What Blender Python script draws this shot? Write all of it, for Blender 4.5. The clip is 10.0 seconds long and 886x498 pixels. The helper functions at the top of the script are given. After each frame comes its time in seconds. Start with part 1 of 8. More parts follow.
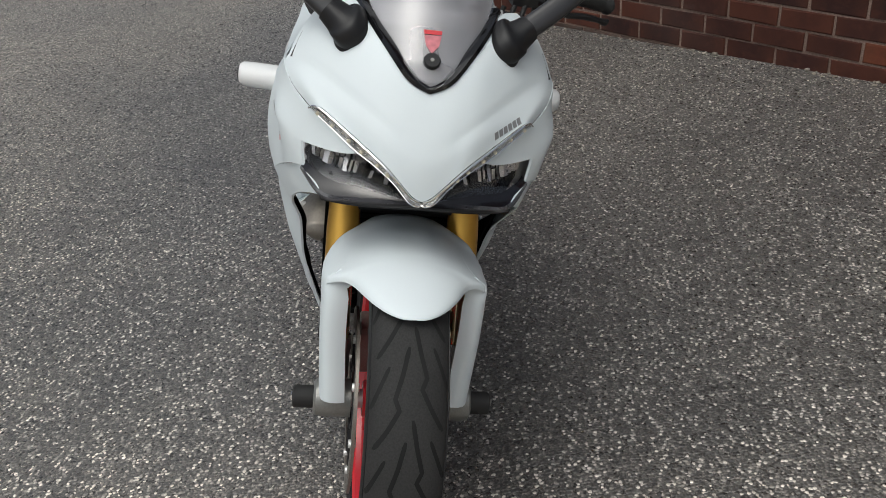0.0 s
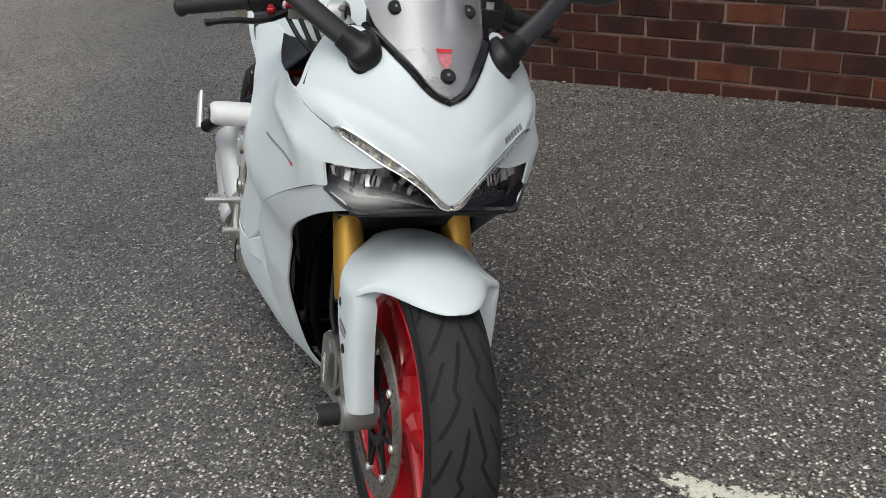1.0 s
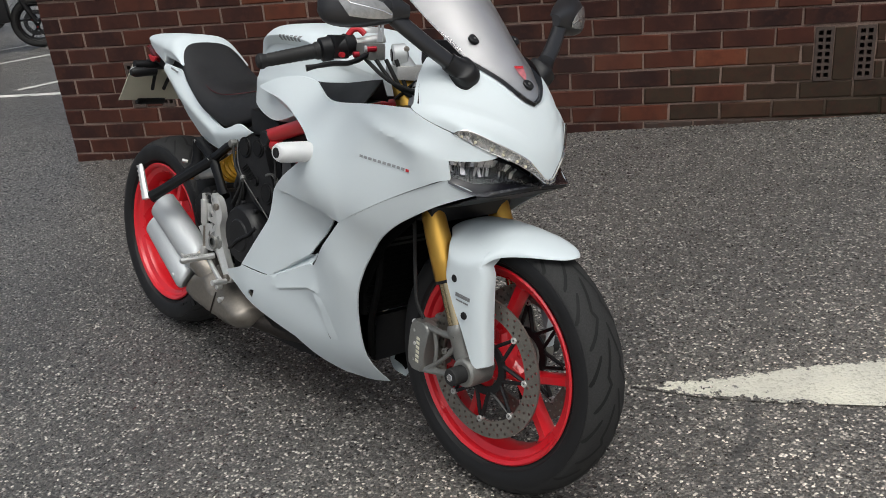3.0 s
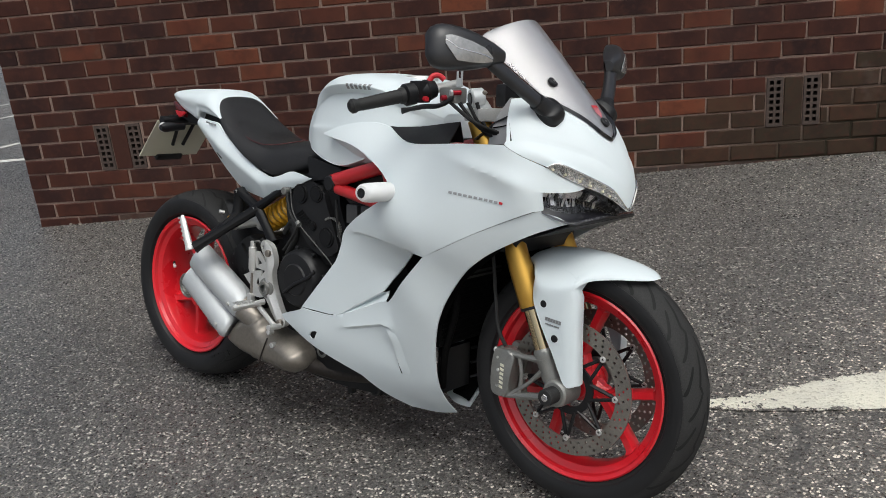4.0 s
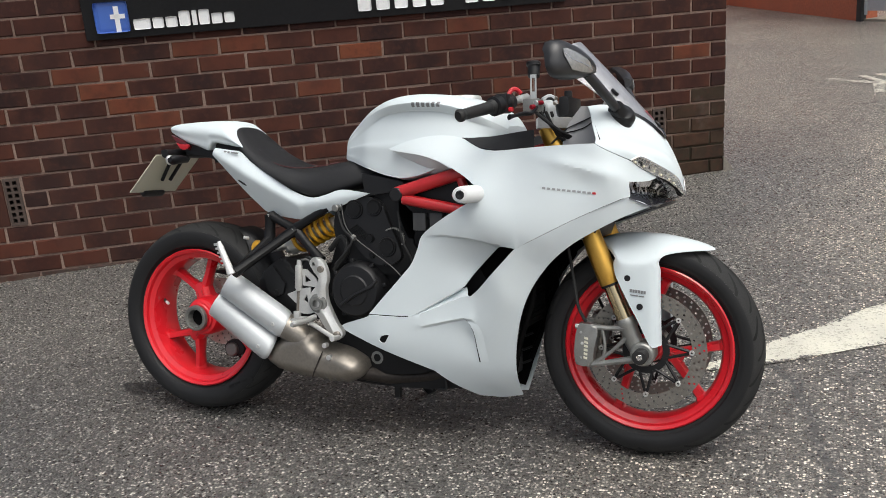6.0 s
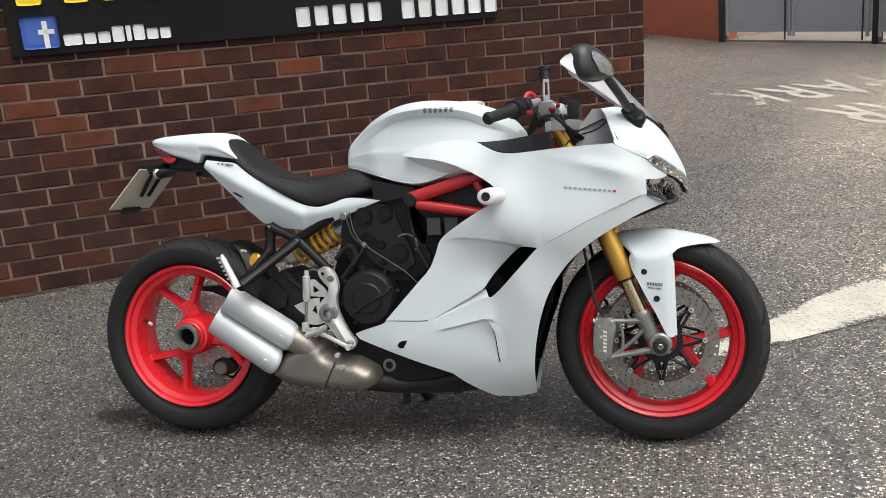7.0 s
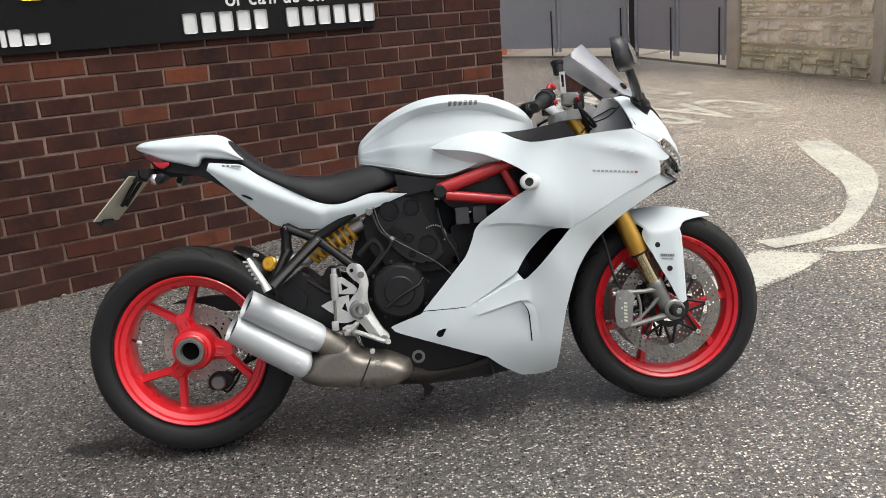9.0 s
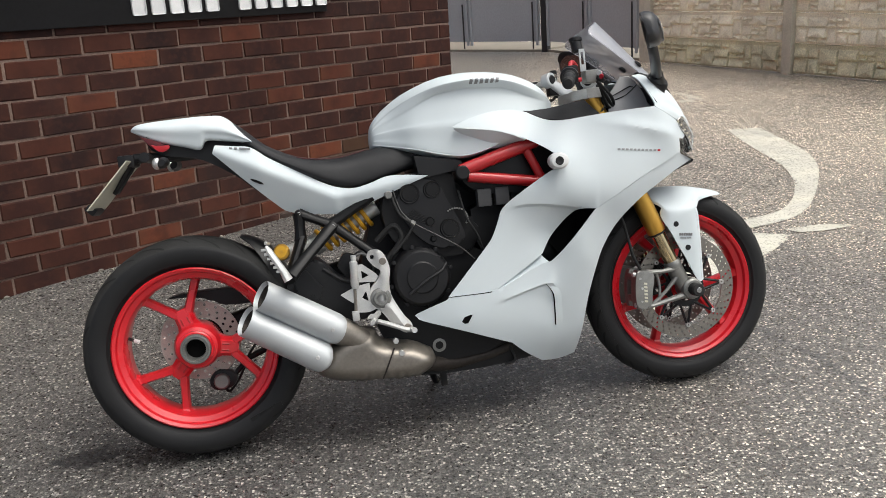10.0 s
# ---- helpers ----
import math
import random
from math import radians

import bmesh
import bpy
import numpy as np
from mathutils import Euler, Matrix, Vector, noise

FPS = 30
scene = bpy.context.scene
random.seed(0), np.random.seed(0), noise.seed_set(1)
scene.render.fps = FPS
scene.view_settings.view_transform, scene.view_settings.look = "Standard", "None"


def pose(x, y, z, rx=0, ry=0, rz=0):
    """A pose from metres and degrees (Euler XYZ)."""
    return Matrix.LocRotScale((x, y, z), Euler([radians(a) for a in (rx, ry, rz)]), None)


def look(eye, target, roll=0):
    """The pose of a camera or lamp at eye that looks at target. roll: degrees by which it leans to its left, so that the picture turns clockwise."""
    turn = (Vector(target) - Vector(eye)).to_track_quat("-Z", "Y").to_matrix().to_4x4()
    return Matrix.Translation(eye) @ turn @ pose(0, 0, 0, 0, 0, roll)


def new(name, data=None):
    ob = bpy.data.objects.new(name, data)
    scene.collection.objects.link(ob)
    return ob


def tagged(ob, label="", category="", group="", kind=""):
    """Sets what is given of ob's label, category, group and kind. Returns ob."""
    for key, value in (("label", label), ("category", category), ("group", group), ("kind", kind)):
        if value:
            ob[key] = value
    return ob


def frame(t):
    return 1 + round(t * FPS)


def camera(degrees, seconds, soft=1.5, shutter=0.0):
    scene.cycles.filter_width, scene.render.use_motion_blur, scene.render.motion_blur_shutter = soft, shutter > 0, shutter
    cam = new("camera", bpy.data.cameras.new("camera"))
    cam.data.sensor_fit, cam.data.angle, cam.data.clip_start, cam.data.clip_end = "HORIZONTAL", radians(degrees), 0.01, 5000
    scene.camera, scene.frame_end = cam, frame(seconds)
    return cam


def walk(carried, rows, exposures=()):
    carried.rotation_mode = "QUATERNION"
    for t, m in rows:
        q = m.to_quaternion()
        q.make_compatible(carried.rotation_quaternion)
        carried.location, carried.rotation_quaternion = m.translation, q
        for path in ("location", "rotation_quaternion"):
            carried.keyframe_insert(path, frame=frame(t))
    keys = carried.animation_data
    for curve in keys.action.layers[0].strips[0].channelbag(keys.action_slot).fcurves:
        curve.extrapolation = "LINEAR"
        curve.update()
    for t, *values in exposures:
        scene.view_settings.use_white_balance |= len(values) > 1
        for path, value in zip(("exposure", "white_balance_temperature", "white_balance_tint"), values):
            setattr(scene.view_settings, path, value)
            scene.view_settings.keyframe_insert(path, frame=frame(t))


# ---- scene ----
from mathutils.bvhtree import BVHTree
from mathutils.geometry import delaunay_2d_cdt

cam = camera(53.6, 10.0, soft=0.9)
PATH = [
    (0, (1.973, 0.183, 1.235), (0.207, 0.208, 0.295), -6.7),
    (0.5, (2.064, 0.027, 1.247), (0.294, 0.253, 0.343), -7.4),
    (1, (2.033, -0.161, 1.243), (0.294, 0.293, 0.367), -7.1),
    (1.5, (2.06, -0.393, 1.251), (0.386, 0.298, 0.401), -6.5),
    (2, (2.085, -0.616, 1.264), (0.485, 0.252, 0.435), -6.5),
    (2.2, (2.059, -0.698, 1.256), (0.483, 0.227, 0.443), -6.7),
    (3.3, (1.956, -1.219, 1.303), (0.572, 0.017, 0.556), -7.7),
    (3.5, (1.914, -1.293, 1.299), (0.545, -0.027, 0.577), -7.7),
    (4, (1.789, -1.461, 1.317), (0.494, -0.089, 0.652), -7.3),
    (4.5, (1.712, -1.703, 1.333), (0.54, -0.216, 0.69), -7.2),
    (5, (1.579, -1.878, 1.328), (0.487, -0.321, 0.708), -7.1),
    (5.5, (1.388, -2.003, 1.331), (0.418, -0.357, 0.739), -6.5),
    (5.7, (1.314, -2.072, 1.326), (0.407, -0.39, 0.734), -6.4),
    (6.8, (0.89, -2.312, 1.328), (0.292, -0.492, 0.752), -5.9),
    (7, (0.816, -2.341, 1.324), (0.28, -0.501, 0.752), -5.9),
    (7.5, (0.612, -2.469, 1.328), (0.242, -0.594, 0.739), -5.5),
    (8, (0.422, -2.493, 1.328), (0.167, -0.596, 0.749), -5.2),
    (8.5, (0.228, -2.467, 1.329), (0.107, -0.552, 0.764), -4.9),
    (9, (0.016, -2.524, 1.331), (0.044, -0.609, 0.752), -5.0),
    (9.5, (-0.169, -2.485, 1.317), (-0.04, -0.578, 0.728), -4.8),
    (10, (-0.35, -2.404, 1.295), (-0.083, -0.516, 0.691), -4.2),
]
walk(cam, [(t, look(eye, target, roll)) for t, eye, target, roll in PATH],
     exposures=[(0.0, -0.03, 6250, 4), (2.0, -0.03, 6220, 4), (4.0, 0.13, 6200, 4), (7.0, 0.42, 6350, 5), (10.0, 0.42, 6350, 5)])

# ---- daylight: a bright overcast sky ----
SUN_ELEVATION, SUN_ROTATION = radians(66), radians(118)
world = bpy.data.worlds.new("overcast_sky")
scene.world = world
world.use_nodes = True
wn = world.node_tree.nodes
sky = wn.new("ShaderNodeTexSky")
sky.sky_type = "NISHITA"
sky.sun_disc = False
sky.sun_elevation, sky.sun_rotation = SUN_ELEVATION, SUN_ROTATION
sky.air_density, sky.dust_density, sky.ozone_density = 0.45, 7.0, 0.1
# cloud evens out the sky's blue
cloud = wn.new("ShaderNodeHueSaturation")
cloud.inputs["Saturation"].default_value = 0.6
world.node_tree.links.new(sky.outputs[0], cloud.inputs["Color"])
world.node_tree.links.new(cloud.outputs[0], wn["Background"].inputs[0])
wn["Background"].inputs[1].default_value = 0.15

sun = new("sun", bpy.data.lights.new("sun", "SUN"))
sun.data.energy, sun.data.angle, sun.data.color = 0.6, radians(80), (1.0, 0.99, 0.98)
toward = Vector((math.sin(SUN_ROTATION) * math.cos(SUN_ELEVATION), math.cos(SUN_ROTATION) * math.cos(SUN_ELEVATION), math.sin(SUN_ELEVATION)))
sun.matrix_world = look(toward * 20, (0, 0, 0))


# ---- materials ----
def material(name, colour, rough=0.5, metal=0.0, fine=300.0, coarse=6.0, vary=0.15, bump=0.05, coat=0.0, spec=0.5):
    """A painted, moulded or cast surface: two scales of variation, uneven gloss and fine relief."""
    m = bpy.data.materials.new(name)
    m.use_nodes = True
    n, l = m.node_tree.nodes, m.node_tree.links
    b = n["Principled BSDF"]
    tc = n.new("ShaderNodeTexCoord")
    n1, n2 = n.new("ShaderNodeTexNoise"), n.new("ShaderNodeTexNoise")
    n1.inputs["Scale"].default_value, n1.inputs["Detail"].default_value = coarse, 5
    n2.inputs["Scale"].default_value, n2.inputs["Detail"].default_value = fine, 3
    for q in (n1, n2):
        l.new(tc.outputs["Object"], q.inputs["Vector"])
    mix = n.new("ShaderNodeMath")
    mix.operation = "ADD"
    l.new(n1.outputs["Fac"], mix.inputs[0])
    l.new(n2.outputs["Fac"], mix.inputs[1])
    ramp = n.new("ShaderNodeMapRange")
    ramp.inputs[1].default_value, ramp.inputs[2].default_value = 0.6, 1.4
    ramp.inputs[3].default_value, ramp.inputs[4].default_value = 1 - vary, 1 + vary
    l.new(mix.outputs[0], ramp.inputs[0])
    tint = n.new("ShaderNodeVectorMath")
    tint.operation = "SCALE"
    tint.inputs[0].default_value = colour
    l.new(ramp.outputs[0], tint.inputs["Scale"])
    l.new(tint.outputs[0], b.inputs["Base Color"])
    rr = n.new("ShaderNodeMapRange")
    rr.inputs[1].default_value, rr.inputs[2].default_value = 0.3, 0.7
    rr.inputs[3].default_value, rr.inputs[4].default_value = max(rough * 0.8, 0.02), min(rough * 1.2, 1)
    l.new(n1.outputs["Fac"], rr.inputs[0])
    l.new(rr.outputs[0], b.inputs["Roughness"])
    b.inputs["Metallic"].default_value = metal
    b.inputs["Coat Weight"].default_value = coat
    b.inputs["Coat Roughness"].default_value = 0.08
    b.inputs["Specular IOR Level"].default_value = spec
    if bump:
        bp = n.new("ShaderNodeBump")
        bp.inputs["Strength"].default_value, bp.inputs["Distance"].default_value = bump, 0.002
        l.new(n2.outputs["Fac"], bp.inputs["Height"])
        l.new(bp.outputs[0], b.inputs["Normal"])
    return m


OIL_DRIP = (-1.11, 0.035, 0.0)


def asphalt(name, paint=False):
    """Worn asphalt with pale chippings in dark binder; with paint, a flaking coat of thermoplastic over it."""
    m = bpy.data.materials.new(name)
    m.use_nodes = True
    n, l = m.node_tree.nodes, m.node_tree.links
    b = n["Principled BSDF"]
    geo = n.new("ShaderNodeNewGeometry")

    def vor(scale, feature="F1"):
        v = n.new("ShaderNodeTexVoronoi")
        v.feature = feature
        v.inputs["Scale"].default_value = scale
        l.new(warp.outputs[0], v.inputs["Vector"])
        return v

    def noise_tex(scale, detail=4, rough=0.55):
        q = n.new("ShaderNodeTexNoise")
        q.inputs["Scale"].default_value, q.inputs["Detail"].default_value, q.inputs["Roughness"].default_value = scale, detail, rough
        l.new(geo.outputs["Position"], q.inputs["Vector"])
        return q

    def math_node(op, a, c, clamp=False):
        q = n.new("ShaderNodeMath")
        q.operation, q.use_clamp = op, clamp
        for i, v in enumerate((a, c)):
            if isinstance(v, (int, float)):
                q.inputs[i].default_value = v
            else:
                l.new(v, q.inputs[i])
        return q.outputs[0]

    def ramp(fac, *stops):
        q = n.new("ShaderNodeValToRGB")
        e = q.color_ramp.elements
        while len(e) < len(stops):
            e.new(0.5)
        for s, (p, c) in zip(e, stops):
            s.position, s.color = p, (*c, 1)
        l.new(fac, q.inputs[0])
        return q.outputs[0]

    def mixc(fac, a, c, blend="MIX"):
        q = n.new("ShaderNodeMix")
        q.data_type, q.blend_type = "RGBA", blend
        if isinstance(fac, (int, float)):
            q.inputs[0].default_value = fac
        else:
            l.new(fac, q.inputs[0])
        for i, v in ((6, a), (7, c)):
            if isinstance(v, tuple):
                q.inputs[i].default_value = (*v, 1)
            else:
                l.new(v, q.inputs[i])
        return q.outputs[2]

    jig = noise_tex(160, 2)
    warp = n.new("ShaderNodeVectorMath")
    warp.operation = "MULTIPLY_ADD"
    l.new(jig.outputs["Color"], warp.inputs[0])
    warp.inputs[1].default_value = (0.006, 0.006, 0.006)
    l.new(geo.outputs["Position"], warp.inputs[2])
    chips, grit = vor(125), vor(330)
    sep = n.new("ShaderNodeSeparateColor")
    l.new(chips.outputs["Color"], sep.inputs[0])
    sep2 = n.new("ShaderNodeSeparateColor")
    l.new(grit.outputs["Color"], sep2.inputs[0])
    body = math_node("LESS_THAN", chips.outputs["Distance"], 0.5)
    chip_colour = ramp(sep.outputs[0], (0.0, (0.026, 0.0256, 0.0252)), (0.45, (0.064, 0.0625, 0.0605)), (0.68, (0.11, 0.107, 0.102)), (0.8, (0.28, 0.272, 0.256)), (1.0, (0.72, 0.7, 0.66)))
    grit_colour = ramp(sep2.outputs[1], (0.0, (0.02, 0.02, 0.02)), (0.6, (0.06, 0.059, 0.057)), (1.0, (0.22, 0.214, 0.2)))
    big = noise_tex(0.55, 5, 0.6)
    mid = noise_tex(5.0, 4)
    worn = ramp(big.outputs["Fac"], (0.3, (0.745, 0.72, 0.725)), (0.7, (1.235, 1.185, 1.14)))
    worn2 = ramp(mid.outputs["Fac"], (0.3, (0.86, 0.86, 0.86)), (0.75, (1.12, 1.12, 1.1)))
    colour = mixc(body, grit_colour, chip_colour)
    colour = mixc(1.0, colour, worn, "MULTIPLY")
    colour = mixc(1.0, colour, worn2, "MULTIPLY")
    # lighter towards the gates: brightness of the light there, put into the colour
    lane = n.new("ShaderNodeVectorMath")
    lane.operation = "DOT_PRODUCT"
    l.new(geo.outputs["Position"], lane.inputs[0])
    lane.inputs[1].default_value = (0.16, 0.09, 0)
    gate_side = math_node("ADD", lane.outputs["Value"], math_node("MULTIPLY", big.outputs["Fac"], 0.25))
    gate_lift = ramp(gate_side, (0.42, (1.0, 1.0, 1.0)), (0.78, (1.8, 1.72, 1.6)))
    colour = mixc(1.0, colour, gate_lift, "MULTIPLY")
    # lighter out in the yard, again daylight painted into the asphalt
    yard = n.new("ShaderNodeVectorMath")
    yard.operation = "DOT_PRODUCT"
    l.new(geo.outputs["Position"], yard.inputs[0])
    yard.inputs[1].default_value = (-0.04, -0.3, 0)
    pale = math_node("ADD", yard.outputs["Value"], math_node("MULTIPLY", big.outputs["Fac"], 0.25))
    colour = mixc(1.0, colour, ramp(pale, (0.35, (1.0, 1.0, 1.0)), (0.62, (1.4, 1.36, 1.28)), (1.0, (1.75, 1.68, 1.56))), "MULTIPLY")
    # lighter ahead of the bike: open-sky brightness put into the colour
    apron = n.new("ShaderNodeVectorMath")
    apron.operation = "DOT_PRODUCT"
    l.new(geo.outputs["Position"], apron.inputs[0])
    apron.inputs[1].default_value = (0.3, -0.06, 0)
    apron_side = math_node("ADD", apron.outputs["Value"], math_node("MULTIPLY", big.outputs["Fac"], 0.25))
    colour = mixc(1.0, colour, ramp(apron_side, (0.24, (1.0, 1.0, 1.0)), (0.42, (1.62, 1.57, 1.5)), (0.8, (1.98, 1.9, 1.8))), "MULTIPLY")
    # an old oil drip on the yard, with a ragged edge
    off = n.new("ShaderNodeVectorMath")
    off.operation = "SUBTRACT"
    l.new(geo.outputs["Position"], off.inputs[0])
    off.inputs[1].default_value = OIL_DRIP
    squash = n.new("ShaderNodeVectorMath")
    squash.operation = "MULTIPLY"
    l.new(off.outputs[0], squash.inputs[0])
    squash.inputs[1].default_value = (1.0, 2.2, 1.0)
    far = n.new("ShaderNodeVectorMath")
    far.operation = "LENGTH"
    l.new(squash.outputs[0], far.inputs[0])
    rag = noise_tex(22, 5, 0.7)
    oil = math_node("SUBTRACT", math_node("ADD", math_node("MULTIPLY", far.outputs["Value"], 3.4), math_node("MULTIPLY", rag.outputs["Fac"], 1.3)), 0.92)
    oil = math_node("SUBTRACT", 1.0, math_node("MULTIPLY", oil, 7.0, True), True)
    colour = mixc(math_node("MULTIPLY", oil, 0.88), colour, (0.012, 0.012, 0.013))
    # a smooth tarred seam across the yard, dark but shiny
    seam = n.new("ShaderNodeSeparateXYZ")
    l.new(geo.outputs["Position"], seam.inputs[0])
    bend = noise_tex(2.2, 3)
    aside = math_node("ADD", math_node("SUBTRACT", seam.outputs[0], 1.2), math_node("MULTIPLY", seam.outputs[1], 0.2))
    aside = math_node("ADD", aside, math_node("MULTIPLY", math_node("SUBTRACT", bend.outputs["Fac"], 0.5), 0.25))
    tar = math_node("ADD", math_node("MULTIPLY", math_node("ABSOLUTE", aside, 0.0), 26.0), math_node("MULTIPLY", rag.outputs["Fac"], 1.1))
    ends = math_node("ABSOLUTE", math_node("SUBTRACT", seam.outputs[1], 0.3), 0.0)
    tar = math_node("ADD", tar, math_node("MULTIPLY", math_node("SUBTRACT", ends, 0.45), 2.5, True))
    tar = math_node("SUBTRACT", 1.0, math_node("SUBTRACT", tar, 0.5, True), True)
    colour = mixc(math_node("MULTIPLY", tar, 0.75), colour, (0.045, 0.044, 0.044))
    height = math_node("SUBTRACT", math_node("MULTIPLY", sep.outputs[1], 0.8), math_node("MULTIPLY", chips.outputs["Distance"], 1.6))
    rough = math_node("ADD", math_node("MULTIPLY", sep.outputs[2], 0.3), 0.22)
    height = math_node("MULTIPLY", height, math_node("SUBTRACT", 1.0, math_node("MULTIPLY", tar, 0.6)))
    if paint:
        f1, f2 = noise_tex(38, 6, 0.7), noise_tex(3.2, 4, 0.6)
        wear = math_node("ADD", math_node("MULTIPLY", f1.outputs["Fac"], 0.75), math_node("MULTIPLY", f2.outputs["Fac"], 0.6))
        wear = math_node("ADD", wear, math_node("MULTIPLY", sep.outputs[1], 0.13))
        at = n.new("ShaderNodeAttribute")
        at.attribute_name = "wear"
        wear = math_node("ADD", wear, at.outputs["Fac"])
        on = math_node("LESS_THAN", wear, 0.93)
        dirt = ramp(f2.outputs["Fac"], (0.35, (0.72, 0.69, 0.58)), (0.7, (0.5, 0.48, 0.42)))
        colour = mixc(on, colour, dirt)
        height = math_node("ADD", math_node("MULTIPLY", height, 0.6), math_node("MULTIPLY", on, 0.5))
    l.new(colour, b.inputs["Base Color"])
    l.new(rough, b.inputs["Roughness"])
    b.inputs["Specular IOR Level"].default_value = 0.9
    bp = n.new("ShaderNodeBump")
    bp.inputs["Strength"].default_value, bp.inputs["Distance"].default_value = 0.75, 0.003
    l.new(height, bp.inputs["Height"])
    l.new(bp.outputs[0], b.inputs["Normal"])
    return m


def brickwork(name, island=False, grey=0.0, film=(0.12, 0.12, 0.12), bright=False):
    """Fired brick: each one its own shade of plum, brown or red, with smears of mortar and soot."""
    m = bpy.data.materials.new(name)
    m.use_nodes = True
    n, l = m.node_tree.nodes, m.node_tree.links
    b = n["Principled BSDF"]
    tc, geo, info = n.new("ShaderNodeTexCoord"), n.new("ShaderNodeNewGeometry"), n.new("ShaderNodeObjectInfo")
    rnd = geo.outputs["Random Per Island"] if island else info.outputs["Random"]
    ramp = n.new("ShaderNodeValToRGB")
    ramp.color_ramp.interpolation = "LINEAR"
    stops = ((0.0, (0.026, 0.0138, 0.013)), (0.3, (0.034, 0.0155, 0.0137)), (0.6, (0.043, 0.0177, 0.0145)), (0.85, (0.055, 0.0208, 0.0155)), (0.95, (0.07, 0.0248, 0.017)), (1.0, (0.085, 0.029, 0.019)))
    if bright:
        stops = ((0.0, (0.085, 0.029, 0.019)), (0.5, (0.115, 0.037, 0.022)), (1.0, (0.16, 0.05, 0.026)))
    e = ramp.color_ramp.elements
    while len(e) < len(stops):
        e.new(0.5)
    for s, (p, c) in zip(e, stops):
        s.position, s.color = p, (*[v * (1 - grey) + f * grey for v, f in zip(c, film)], 1)
    l.new(rnd, ramp.inputs[0])
    pos = n.new("ShaderNodeVectorMath")
    pos.operation = "MULTIPLY_ADD"
    cmb = n.new("ShaderNodeCombineXYZ")
    for i in range(3):
        l.new(rnd, cmb.inputs[i])
    l.new(cmb.outputs[0], pos.inputs[0])
    pos.inputs[1].default_value = (37, 17, 53)
    l.new(tc.outputs["Object"], pos.inputs[2])

    def tex(scale, detail=4, src=None):
        q = n.new("ShaderNodeTexNoise")
        q.inputs["Scale"].default_value, q.inputs["Detail"].default_value = scale, detail
        l.new(src or pos.outputs[0], q.inputs["Vector"])
        return q.outputs["Fac"]

    patch, grain, stain = tex(14), tex(240, 3), tex(1.3, 5, geo.outputs["Position"])

    def mixc(fac, a, c, blend="MIX"):
        q = n.new("ShaderNodeMix")
        q.data_type, q.blend_type = "RGBA", blend
        l.new(fac, q.inputs[0])
        l.new(a, q.inputs[6])
        if isinstance(c, tuple):
            q.inputs[7].default_value = (*c, 1)
        else:
            l.new(c, q.inputs[7])
        return q.outputs[2]

    def span(v, lo, hi, to_lo, to_hi):
        q = n.new("ShaderNodeMapRange")
        for i, x in enumerate((lo, hi, to_lo, to_hi)):
            q.inputs[i + 1].default_value = x
        l.new(v, q.inputs[0])
        return q.outputs[0]

    colour = mixc(span(patch, 0.45, 0.72, 0, 0.5), ramp.outputs[0], (0.021, 0.0118, 0.0115))
    mottle = tex(30, 5)
    colour = mixc(span(mottle, 0.5, 0.72, 0, 0.5), colour, (0.075, 0.029, 0.02))
    if not island and not grey:
        # flashed in the kiln: a dark heart and warmer ends
        xyz = n.new("ShaderNodeSeparateXYZ")
        l.new(tc.outputs["Object"], xyz.inputs[0])
        ends = n.new("ShaderNodeMath")
        ends.operation = "ABSOLUTE"
        l.new(xyz.outputs[0], ends.inputs[0])
        ragged = n.new("ShaderNodeMath")
        ragged.operation = "MULTIPLY_ADD"
        l.new(patch, ragged.inputs[0])
        ragged.inputs[1].default_value = 0.09
        l.new(ends.outputs[0], ragged.inputs[2])
        colour = mixc(span(ragged.outputs[0], 0.09, 0.155, 0, 0.32), colour, (0.1, 0.037, 0.023) if not bright else (0.15, 0.06, 0.032))
    colour = mixc(span(grain, 0.5, 0.8, 0, 0.18), colour, (0.1, 0.05, 0.04))
    colour = mixc(span(stain, 0.58, 0.75, 0, 0.22), colour, (0.08, 0.06, 0.052))
    smear = tex(5.5, 6, geo.outputs["Position"])
    colour = mixc(span(smear, 0.66, 0.78, 0, 0.3), colour, (0.15, 0.12, 0.105))
    l.new(colour, b.inputs["Base Color"])
    l.new(span(grain, 0.3, 0.7, 0.75, 0.95), b.inputs["Roughness"])
    b.inputs["Specular IOR Level"].default_value = 0.15
    bp = n.new("ShaderNodeBump")
    bp.inputs["Strength"].default_value, bp.inputs["Distance"].default_value = 0.5, 0.002
    l.new(grain, bp.inputs["Height"])
    l.new(bp.outputs[0], b.inputs["Normal"])
    return m


